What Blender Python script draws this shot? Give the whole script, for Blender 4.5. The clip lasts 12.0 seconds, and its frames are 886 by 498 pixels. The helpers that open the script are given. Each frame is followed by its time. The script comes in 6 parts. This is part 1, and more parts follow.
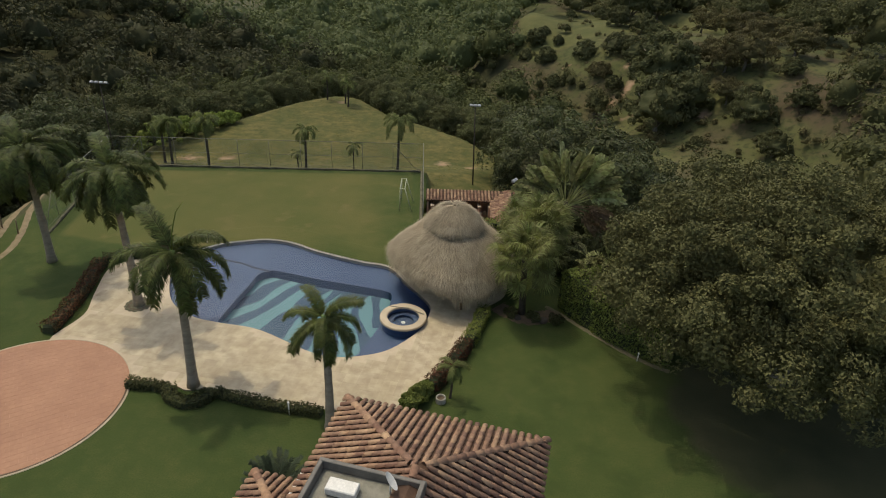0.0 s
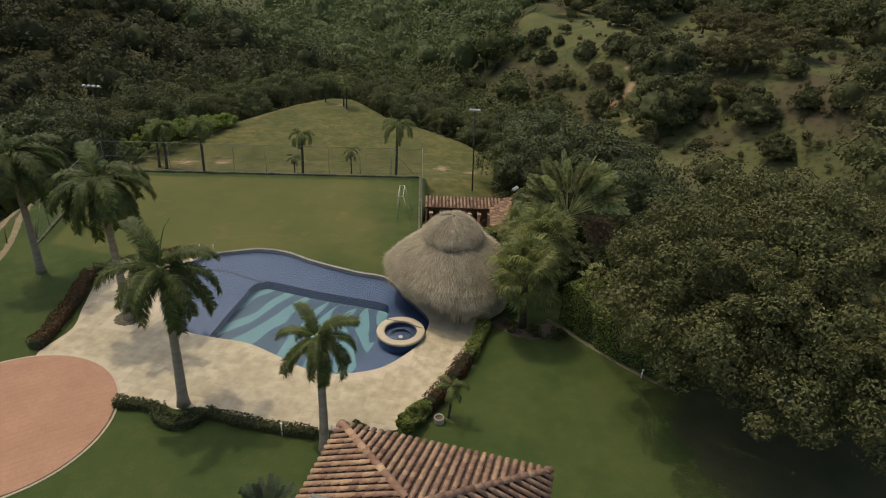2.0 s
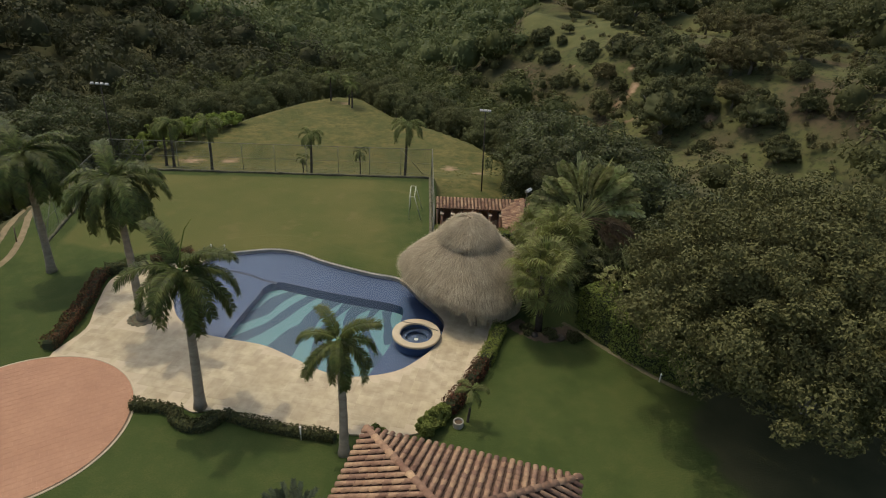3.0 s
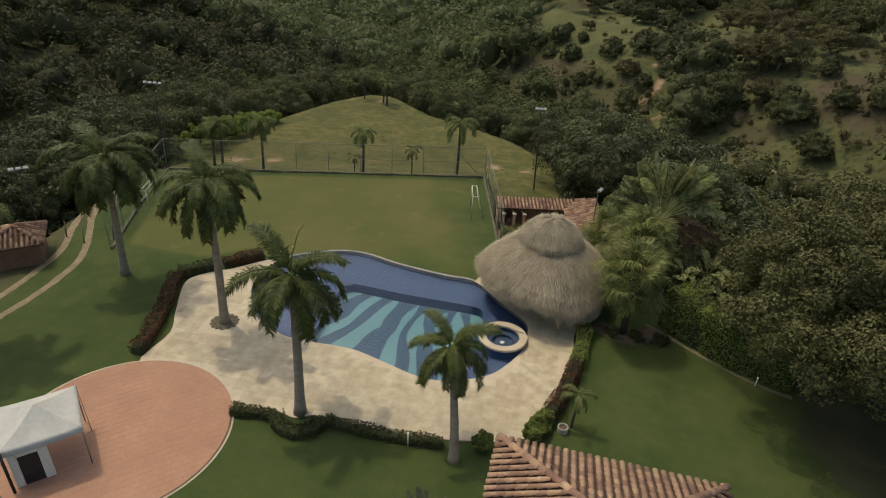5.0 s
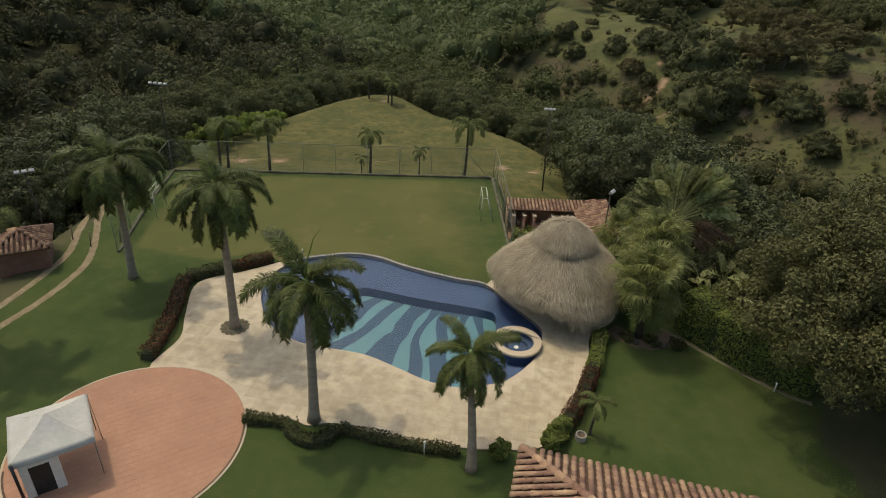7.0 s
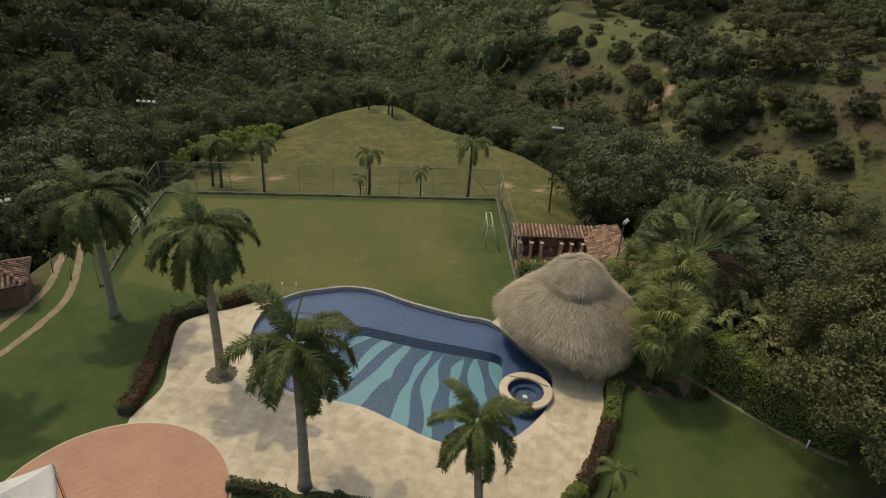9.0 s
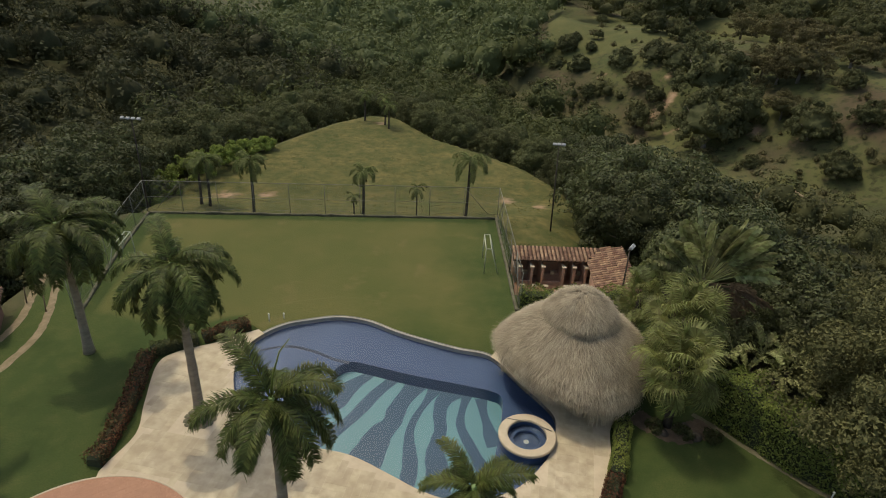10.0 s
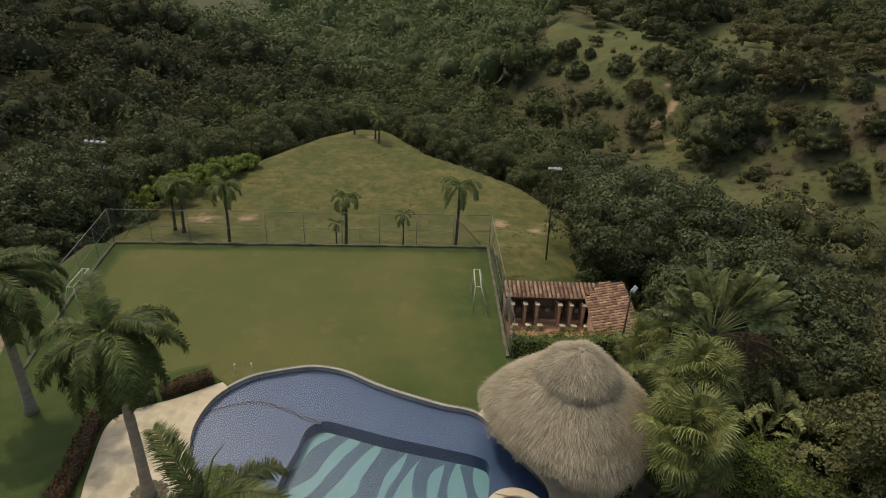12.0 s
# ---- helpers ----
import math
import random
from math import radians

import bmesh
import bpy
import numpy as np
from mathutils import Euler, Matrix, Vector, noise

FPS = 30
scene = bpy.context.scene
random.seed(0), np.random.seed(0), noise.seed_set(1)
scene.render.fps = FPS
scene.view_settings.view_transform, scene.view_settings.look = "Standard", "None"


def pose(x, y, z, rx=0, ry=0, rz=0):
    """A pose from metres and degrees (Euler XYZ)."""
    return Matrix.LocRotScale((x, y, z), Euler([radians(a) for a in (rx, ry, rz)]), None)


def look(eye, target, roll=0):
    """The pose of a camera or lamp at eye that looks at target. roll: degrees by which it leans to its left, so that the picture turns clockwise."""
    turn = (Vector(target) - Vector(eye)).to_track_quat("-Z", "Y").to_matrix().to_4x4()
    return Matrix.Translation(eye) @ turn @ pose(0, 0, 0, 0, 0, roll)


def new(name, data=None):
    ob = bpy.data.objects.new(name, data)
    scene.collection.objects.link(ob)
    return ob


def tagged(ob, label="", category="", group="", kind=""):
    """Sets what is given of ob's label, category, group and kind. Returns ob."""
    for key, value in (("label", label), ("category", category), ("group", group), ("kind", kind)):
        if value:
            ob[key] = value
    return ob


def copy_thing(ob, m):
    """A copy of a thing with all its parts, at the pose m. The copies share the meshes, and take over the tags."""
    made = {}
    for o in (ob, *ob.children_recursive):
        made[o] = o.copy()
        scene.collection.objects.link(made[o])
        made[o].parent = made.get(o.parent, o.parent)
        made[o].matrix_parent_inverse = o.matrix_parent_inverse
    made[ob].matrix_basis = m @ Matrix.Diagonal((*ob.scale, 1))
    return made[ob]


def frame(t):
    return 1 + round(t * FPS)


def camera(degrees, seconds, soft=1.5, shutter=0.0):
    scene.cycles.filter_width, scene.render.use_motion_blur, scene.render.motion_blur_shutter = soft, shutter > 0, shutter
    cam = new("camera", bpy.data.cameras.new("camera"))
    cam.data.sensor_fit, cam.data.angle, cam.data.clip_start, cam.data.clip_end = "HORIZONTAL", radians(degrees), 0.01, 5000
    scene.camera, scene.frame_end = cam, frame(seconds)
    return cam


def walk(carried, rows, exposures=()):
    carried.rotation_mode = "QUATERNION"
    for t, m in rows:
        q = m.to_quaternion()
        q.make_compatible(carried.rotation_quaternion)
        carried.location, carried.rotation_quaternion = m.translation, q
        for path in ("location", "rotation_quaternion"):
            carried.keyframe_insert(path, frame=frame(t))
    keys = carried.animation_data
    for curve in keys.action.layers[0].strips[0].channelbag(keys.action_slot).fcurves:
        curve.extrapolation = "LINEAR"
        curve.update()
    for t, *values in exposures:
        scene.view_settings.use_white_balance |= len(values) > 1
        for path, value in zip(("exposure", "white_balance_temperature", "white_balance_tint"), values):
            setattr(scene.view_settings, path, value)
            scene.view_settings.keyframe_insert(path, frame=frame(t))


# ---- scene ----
PATH = [
    (0, (3.338, -30.078, 22.003), (3.214, -28.321, 21.057), 2.8),
    (0.5, (3.544, -29.63, 22.051), (3.417, -27.873, 21.104), 2.6),
    (1, (3.572, -29.311, 22.105), (3.446, -27.554, 21.159), 2.6),
    (1.5, (3.48, -29.016, 22.184), (3.355, -27.259, 21.236), 2.7),
    (2, (3.256, -28.786, 22.238), (3.134, -27.03, 21.288), 2.9),
    (2.5, (2.817, -28.644, 22.243), (2.698, -26.889, 21.291), 3.1),
    (3, (2.079, -28.588, 22.243), (1.966, -26.833, 21.29), 3.4),
    (5, (-2.956, -28.479, 22.03), (-3.075, -26.73, 21.067), 3.2),
    (5.5, (-3.365, -28.369, 22.024), (-3.481, -26.623, 21.057), 3.3),
    (6, (-3.522, -28.282, 22.04), (-3.64, -26.535, 21.073), 3.2),
    (6.5, (-3.675, -28.18, 22.018), (-3.793, -26.433, 21.052), 3.1),
    (7, (-3.773, -27.958, 22.033), (-3.892, -26.212, 21.065), 3.1),
    (9, (-4.198, -24.603, 22.715), (-4.322, -22.857, 21.748), 3.0),
    (9.5, (-4.215, -23.199, 22.867), (-4.34, -21.45, 21.905), 2.9),
    (10, (-4.185, -21.88, 23.04), (-4.311, -20.129, 22.082), 2.8),
    (10.5, (-4.073, -20.705, 23.162), (-4.201, -18.953, 22.206), 2.7),
    (11, (-3.953, -19.591, 23.318), (-4.08, -17.839, 22.362), 2.7),
    (11.5, (-3.805, -18.584, 23.449), (-3.931, -16.831, 22.495), 2.8),
    (12, (-3.64, -17.6, 23.526), (-3.766, -15.846, 22.573), 2.7),
]
cam = camera(72.1, 12.0, soft=1.0)
walk(cam, [(t, look(eye, target, roll)) for t, eye, target, roll in PATH], [(0, 0.15, 7000, 5), (12, 0.15, 7000, 5)])

# ---- light ----
SUN_TO = Vector((-0.37, 0.27, 1.0)).normalized()
world = bpy.data.worlds.new("sky")
scene.world = world
world.use_nodes = True
wn = world.node_tree.nodes
sky = wn.new("ShaderNodeTexSky")
sky.sky_type, sky.sun_disc = "NISHITA", False
sky.sun_elevation = math.asin(SUN_TO.z)
sky.sun_rotation = math.atan2(SUN_TO.x, SUN_TO.y)
sky.dust_density = 4.0
wn["Background"].inputs["Strength"].default_value = 0.15
world.node_tree.links.new(sky.outputs["Color"], wn["Background"].inputs["Color"])
sun = new("sun", bpy.data.lights.new("sun", "SUN"))
sun.data.energy, sun.data.angle, sun.data.color = 1.3, radians(0.5), (1.0, 0.92, 0.77)
sun.rotation_mode = "QUATERNION"
sun.rotation_quaternion = SUN_TO.to_track_quat("Z", "Y")
sun.location = (0, 0, 60)

# ---- small tools ----


def link_mesh(name, me, mats, parent=None, label=""):
    ob = new(name, me)
    for m in mats if isinstance(mats, (list, tuple)) else [mats]:
        me.materials.append(m)
    if parent is not None:
        ob.parent = parent
    if label:
        ob["label"] = label
    return ob


def part(name, bm, material, parent=None, label="", smooth=False):
    """Links a bmesh as one mesh object under a thing or a part."""
    me = bpy.data.meshes.new(name)
    if smooth:
        for f in bm.faces:
            f.smooth = True
    bm.to_mesh(me)
    bm.free()
    return link_mesh(name, me, material, parent, label)


def poly_mesh(name, verts, faces):
    me = bpy.data.meshes.new(name)
    me.from_pydata([tuple(map(float, v)) for v in verts], [], faces)
    me.update()
    return me


def quad_mesh(name, quads):
    """A mesh of loose quads from an array of shape (n, 4, 3)."""
    quads = np.asarray(quads, np.float32)
    n = len(quads)
    me = bpy.data.meshes.new(name)
    me.vertices.add(4 * n)
    me.vertices.foreach_set("co", quads.ravel())
    me.loops.add(4 * n)
    me.loops.foreach_set("vertex_index", np.arange(4 * n, dtype=np.int32))
    me.polygons.add(n)
    me.polygons.foreach_set("loop_start", np.arange(0, 4 * n, 4, dtype=np.int32))
    me.polygons.foreach_set("loop_total", np.full(n, 4, np.int32))
    me.update(calc_edges=True)
    me.validate()
    return me


def empty(name, x=0, y=0, z=0, rz=0):
    ob = new(name)
    ob.empty_display_size = 0.2
    ob.matrix_basis = pose(x, y, z, 0, 0, rz)
    return ob


def add_box(bm, lo, hi, bevel=0.0, m=None):
    made = bmesh.ops.create_cube(bm, size=1.0)
    vs = made["verts"]
    c = [(a + b) / 2 for a, b in zip(lo, hi)]
    s = [abs(b - a) for a, b in zip(lo, hi)]
    bmesh.ops.scale(bm, vec=s, verts=vs)
    bmesh.ops.translate(bm, vec=c, verts=vs)
    if bevel:
        edges = list({e for v in vs for e in v.link_edges})
        r = bmesh.ops.bevel(bm, geom=edges, offset=bevel, segments=1, affect="EDGES")
        vs = list({v for f in r["faces"] for v in f.verts} | {v for v in vs if v.is_valid})
    if m is not None:
        bmesh.ops.transform(bm, matrix=m, verts=vs)
    return vs


def add_tube(bm, points, radii, sides=8, cap=True):
    """A tube along points with a radius at each."""
    rings = []
    pts = [Vector(p) for p in points]
    for i, p in enumerate(pts):
        d = (pts[min(i + 1, len(pts) - 1)] - pts[max(i - 1, 0)]).normalized()
        q = d.to_track_quat("Z", "Y")
        r = radii[i] if isinstance(radii, (list, tuple, np.ndarray)) else radii
        rings.append([bm.verts.new(p + q @ Vector((r * math.cos(a), r * math.sin(a), 0))) for a in (2 * math.pi * k / sides for k in range(sides))])
    for a, b in zip(rings, rings[1:]):
        for k in range(sides):
            f = bm.faces.new((a[k], a[(k + 1) % sides], b[(k + 1) % sides], b[k]))
            f.smooth = True
    if cap:
        bm.faces.new(rings[0][::-1])
        bm.faces.new(rings[-1])


def spline(points, n=8, closed=True):
    """A smooth curve through plan points (Catmull-Rom)."""
    p = [np.array(q, float) for q in points]
    m = len(p)
    out = []
    for i in range(m if closed else m - 1):
        a, b, c, d = (p[(i - 1) % m], p[i], p[(i + 1) % m], p[(i + 2) % m]) if closed else (p[max(i - 1, 0)], p[i], p[i + 1], p[min(i + 2, m - 1)])
        for k in range(n):
            t = k / n
            out.append(0.5 * (2 * b + (c - a) * t + (2 * a - 5 * b + 4 * c - d) * t * t + (3 * b - a - 3 * c + d) * t**3))
    if not closed:
        out.append(p[-1])
    return [tuple(float(v) for v in q) for q in out]


def fill(bm, loops, z):
    """Fills flat outlines (the first outer, the others holes) at height z; returns the vertex loops."""
    made, edges = [], []
    for loop in loops:
        vs = [bm.verts.new((x, y, z)) for x, y in loop]
        edges += [bm.edges.new((vs[i], vs[(i + 1) % len(vs)])) for i in range(len(vs))]
        made.append(vs)
    r = bmesh.ops.triangle_fill(bm, use_beauty=True, use_dissolve=False, edges=edges, normal=(0, 0, 1))
    for f in r["geom"]:
        if isinstance(f, bmesh.types.BMFace) and f.normal.z < 0:
            f.normal_flip()
    return made


def skirt(bm, top, dz, flip=False):
    low = [bm.verts.new((v.co.x, v.co.y, v.co.z + dz)) for v in top]
    n = len(top)
    for i in range(n):
        q = (top[i], top[(i + 1) % n], low[(i + 1) % n], low[i])
        bm.faces.new(q[::-1] if flip else q)
    return low


def unit(v):
    return v / np.maximum(np.linalg.norm(v, axis=-1, keepdims=True), 1e-9)


def leaf_quads(pos, nrm, length, width, spread=0.6, droop=0.0, seed=0):
    """Leaf-shaped quads at places with rough normals: arrays (n,3), (n,3), sizes as numbers or (n,)."""
    r = np.random.default_rng(seed)
    n = len(pos)
    nn = unit(nrm + spread * r.normal(size=(n, 3)))
    t = unit(np.cross(nn, r.normal(size=(n, 3))))
    t[:, 2] -= droop
    t = unit(t)
    s = unit(np.cross(nn, t))
    k = r.uniform(0.7, 1.3, (n, 1))
    ln = np.broadcast_to(np.asarray(length, float).reshape(-1, 1), (n, 1)) * k
    wd = np.broadcast_to(np.asarray(width, float).reshape(-1, 1), (n, 1)) * k
    bend = unit(np.cross(t, s)) * ln * r.uniform(-0.15, 0.15, (n, 1))
    a = pos - t * ln / 2
    c = pos + t * ln / 2 + bend
    b = pos + s * wd / 2 + bend * 0.3
    d = pos - s * wd / 2 + bend * 0.3
    return np.stack([a, b, c, d], 1)


def leaf_tris(pos, nrm, length, width, spread=0.3, droop=0.0, seed=0):
    """Leaf-spray triangles, cheaper than quads, for foliage far off."""
    q = leaf_quads(pos, nrm, length, width, spread, droop, seed)
    s = (q[:, 1] - q[:, 3]) / 2
    return np.stack([q[:, 0], q[:, 2] + s, q[:, 2] - s], 1)


def crown_points(n_clumps, n_leaves, radii, clump, rough=0.18, seed=0, low=-0.35):
    """Places and normals of leaves for an uneven crown made of many clumps."""
    r = np.random.default_rng(seed)
    d = unit(r.normal(size=(n_clumps * 3, 3)))
    d = d[d[:, 2] > low][:n_clumps]
    rad = 1 + rough * r.normal(size=(len(d), 1))
    inner = r.uniform(0.72, 1.0, (len(d), 1))
    cen = d * rad * inner * np.array(radii)
    pick = r.integers(0, len(d), n_leaves)
    e = unit(r.normal(size=(n_leaves, 3)) + 0.55 * d[pick] + np.array([0, 0, 0.45]))
    size = clump * (0.6 + 0.8 * r.random((len(d), 1)))[pick]
    pos = cen[pick] + e * size * r.uniform(0.7, 1.0, (n_leaves, 1)) * np.array([1, 1, 0.8])
    return pos, e


def dome_grid(rows, cols):
    """Unit directions and quad indices of a rounded crown body, open below."""
    el = np.linspace(-0.55, 1.45, rows)
    az = np.arange(cols) * 2 * math.pi / cols
    E, A = np.meshgrid(el, az, indexing="ij")
    d = np.stack([np.cos(E) * np.cos(A), np.cos(E) * np.sin(A), np.sin(E)], -1).reshape(-1, 3)
    i, j = np.meshgrid(np.arange(rows - 1), np.arange(cols), indexing="ij")
    q = np.stack([i * cols + j, i * cols + (j + 1) % cols, (i + 1) * cols + (j + 1) % cols, (i + 1) * cols + j], -1).reshape(-1, 4)
    return d, q


def lumpy(d, seed, amount=0.16, f=3.0):
    """Uneven radius for a crown body in the directions d."""
    r = np.random.default_rng(seed)
    k = r.normal(size=(5, 3)) * f
    return 1 + amount * np.sin(d @ k.T + r.uniform(0, 6.28, 5)).sum(1) / 2 + r.normal(0, 0.09, len(d))


def leafy_mesh(name, quads, bodies=()):
    """Loose leaf quads and smooth bodies (vertices, quad indices) in one mesh."""
    sides = np.shape(quads)[1]
    count = len(quads)
    quads = np.asarray(quads, np.float32).reshape(-1, 3)
    vs, ix, n = [quads], [np.arange(len(quads), dtype=np.int32)], len(quads)
    for v, q in bodies:
        vs.append(np.asarray(v, np.float32))
        ix.append((np.asarray(q, np.int32) + n).ravel())
        n += len(v)
    v, ix = np.concatenate(vs), np.concatenate(ix)
    total = np.concatenate([np.full(count, sides, np.int32), np.full((len(ix) - sides * count) // 4, 4, np.int32)])
    me = bpy.data.meshes.new(name)
    me.vertices.add(len(v))
    me.vertices.foreach_set("co", v.ravel())
    me.loops.add(len(ix))
    me.loops.foreach_set("vertex_index", ix)
    me.polygons.add(len(total))
    me.polygons.foreach_set("loop_start", (np.cumsum(total) - total).astype(np.int32))
    me.polygons.foreach_set("loop_total", total)
    me.update(calc_edges=True)
    me.validate()
    return me


# ---- materials ----
def ramp_mix(nt, fac, a, b):
    m = nt.nodes.new("ShaderNodeMix")
    m.data_type = "RGBA"
    if isinstance(fac, (int, float)):
        m.inputs[0].default_value = fac
    else:
        nt.links.new(fac, m.inputs[0])
    for sock, v in ((m.inputs[6], a), (m.inputs[7], b)):
        if isinstance(v, tuple):
            sock.default_value = (*v[:3], 1)
        else:
            nt.links.new(v, sock)
    return m.outputs[2]


def node(nt, kind, **inputs):
    n = nt.nodes.new(kind)
    for k, v in inputs.items():
        n.inputs[k].default_value = v
    return n


def noise_fac(nt, scale, detail=4.0, rough=0.55, coord=None, low=0.35, high=0.65):
    t = node(nt, "ShaderNodeTexNoise", Scale=scale, Detail=detail, Roughness=rough)
    if coord is not None:
        nt.links.new(coord, t.inputs["Vector"])
    r = node(nt, "ShaderNodeMapRange")
    r.inputs[1].default_value, r.inputs[2].default_value = low, high
    nt.links.new(t.outputs[0], r.inputs[0])
    return r.outputs[0]


def stuff_mat(name, a, b, scale=2.0, fine=20.0, c=None, rough=0.8, bump=0.2, bump_scale=None, bump_dist=0.02, island=0.0, obrand=0.0,
              metal=0.0, stretch=None, spec=0.4, local=False, trans=0.0, fine_amt=0.35):
    """A surface of two blended tones with coarse and fine variation, relief, and piece-by-piece change."""
    m = bpy.data.materials.new(name)
    m.use_nodes = True
    nt = m.node_tree
    p = nt.nodes["Principled BSDF"]
    geo = nt.nodes.new("ShaderNodeNewGeometry")
    tc = nt.nodes.new("ShaderNodeTexCoord")
    coord = tc.outputs["Object"] if local else geo.outputs["Position"]
    if stretch:
        mp = nt.nodes.new("ShaderNodeMapping")
        mp.inputs["Scale"].default_value = stretch
        nt.links.new(coord, mp.inputs["Vector"])
        coord = mp.outputs[0]
    f1 = noise_fac(nt, scale, coord=coord)
    col = ramp_mix(nt, f1, a, b)
    f2 = noise_fac(nt, fine, detail=6, coord=coord)
    dark = tuple(v * 0.55 for v in (c or a))
    amt = nt.nodes.new("ShaderNodeMath")
    amt.operation = "MULTIPLY"
    nt.links.new(f2, amt.inputs[0])
    amt.inputs[1].default_value = fine_amt
    col = ramp_mix(nt, amt.outputs[0], col, c if c else dark)
    for weight, out in ((island, geo.outputs["Random Per Island"]), (obrand, None)):
        if weight:
            if out is None:
                out = nt.nodes.new("ShaderNodeObjectInfo").outputs["Random"]
            r = node(nt, "ShaderNodeMapRange")
            r.inputs[3].default_value, r.inputs[4].default_value = 1 - weight, 1 + weight
            nt.links.new(out, r.inputs[0])
            h = node(nt, "ShaderNodeHueSaturation")
            nt.links.new(r.outputs[0], h.inputs["Value"])
            r2 = node(nt, "ShaderNodeMapRange")
            r2.inputs[3].default_value, r2.inputs[4].default_value = 0.5 - weight * 0.03, 0.5 + weight * 0.03
            nt.links.new(out, r2.inputs[0])
            nt.links.new(r2.outputs[0], h.inputs["Hue"])
            nt.links.new(col, h.inputs["Color"])
            col = h.outputs[0]
    nt.links.new(col, p.inputs["Base Color"])
    p.inputs["Roughness"].default_value = rough
    p.inputs["Metallic"].default_value = metal
    p.inputs["Specular IOR Level"].default_value = spec
    if bump:
        bn = node(nt, "ShaderNodeBump", Strength=bump, Distance=bump_dist)
        tb = node(nt, "ShaderNodeTexNoise", Scale=bump_scale or fine, Detail=6.0)
        nt.links.new(coord, tb.inputs["Vector"])
        nt.links.new(tb.outputs[0], bn.inputs["Height"])
        nt.links.new(bn.outputs[0], p.inputs["Normal"])
    if trans:
        tr = nt.nodes.new("ShaderNodeBsdfTranslucent")
        nt.links.new(col, tr.inputs["Color"])
        mx = node(nt, "ShaderNodeMixShader", Fac=trans)
        nt.links.new(p.outputs[0], mx.inputs[1])
        nt.links.new(tr.outputs[0], mx.inputs[2])
        nt.links.new(mx.outputs[0], nt.nodes["Material Output"].inputs["Surface"])
    return m


def leaf_mat(name, a, b, spots=None, island=0.22, obrand=0.15, rough=0.65, trans=0.25, scale=0.35, spec=0.12, bump=0.0):
    return stuff_mat(name, a, b, scale=scale, fine=2.5, c=spots, rough=rough, bump=bump, bump_scale=3.5, bump_dist=0.12, island=island, obrand=obrand, trans=trans, spec=spec, fine_amt=0.4)


M_BARK = stuff_mat("grey_bark", (0.16, 0.14, 0.11), (0.26, 0.23, 0.19), 3, 30, rough=0.9, bump=0.5, stretch=(1, 1, 0.25))
M_DARKBARK = stuff_mat("dark_bark", (0.05, 0.04, 0.03), (0.1, 0.08, 0.06), 3, 30, rough=0.95, bump=0.5)
M_PALMTRUNK = stuff_mat("palm_trunk", (0.25, 0.205, 0.145), (0.35, 0.292, 0.21), 1.5, 14, c=(0.16, 0.14, 0.11), rough=0.9, bump=0.4, stretch=(1, 1, 3), bump_dist=0.015)
M_SHAFT = stuff_mat("crownshaft_green", (0.10, 0.17, 0.05), (0.17, 0.24, 0.08), 2, 12, rough=0.5, bump=0.1)
# pale spots paint the yellow-green highlights into the frond colour
M_FROND = leaf_mat("palm_frond", (0.04, 0.059, 0.014), (0.068, 0.09, 0.022), spots=(0.2, 0.2, 0.055), scale=0.8, spec=0.18, rough=0.45, trans=0.15, island=0.5)
M_FROND_DRY = leaf_mat("fence_palm_frond", (0.10, 0.13, 0.04), (0.16, 0.185, 0.06), spots=(0.18, 0.16, 0.08), scale=0.8)
M_FAN = leaf_mat("fan_palm_leaf", (0.115, 0.138, 0.038), (0.195, 0.21, 0.062), trans=0.4, spots=(0.3, 0.28, 0.12), scale=0.8, spec=0.25, rough=0.5, island=0.4)
# spots hold the pale torn edges, and glints painted into the colour
M_PADDLE = leaf_mat("paddle_leaf", (0.12, 0.142, 0.045), (0.215, 0.23, 0.085), spots=(0.5, 0.47, 0.26), trans=0.35, scale=0.9, spec=0.15, rough=0.5, island=0.4, obrand=0.3)
M_DEADLEAF = leaf_mat("withered_leaf", (0.10, 0.065, 0.04), (0.17, 0.12, 0.075), spots=(0.22, 0.18, 0.12), scale=0.8)
M_BIGLEAF = leaf_mat("big_tree_leaf", (0.077, 0.077, 0.032), (0.112, 0.109, 0.044), trans=0.15, spots=(0.137, 0.132, 0.054), scale=0.2, island=0.14)
# dark base; the spots are highlights on leaf clusters, put in as colour
M_MANGO = leaf_mat("mango_leaf", (0.044, 0.053, 0.021), (0.072, 0.082, 0.031), spots=(0.15, 0.155, 0.066), scale=0.4, spec=0.18, rough=0.55, island=0.35)
M_WOOD_A = leaf_mat("woodland_leaf", (0.052, 0.056, 0.024), (0.09, 0.092, 0.036), spots=(0.118, 0.113, 0.044), scale=0.2, island=0.1)
M_WOOD_V = leaf_mat("valley_side_leaf", (0.058, 0.071, 0.027), (0.102, 0.115, 0.041), spots=(0.13, 0.134, 0.05), scale=0.16, island=0.1)
# brown-olive leaf; its colour also carries the left hillside's dimmer light
M_WOOD_DIM = leaf_mat("dimmed_forest_leaf", (0.035, 0.038, 0.019), (0.062, 0.064, 0.027), spots=(0.094, 0.09, 0.04), scale=0.16, island=0.12)
M_ROWTREE = leaf_mat("row_tree_leaf", (0.072, 0.08, 0.034), (0.108, 0.115, 0.048), spots=(0.14, 0.14, 0.06), scale=0.12)
M_SCRUB = leaf_mat("dry_scrub_leaf", (0.078, 0.075, 0.033), (0.118, 0.108, 0.048), spots=(0.15, 0.12, 0.06), scale=0.1, trans=0.35)
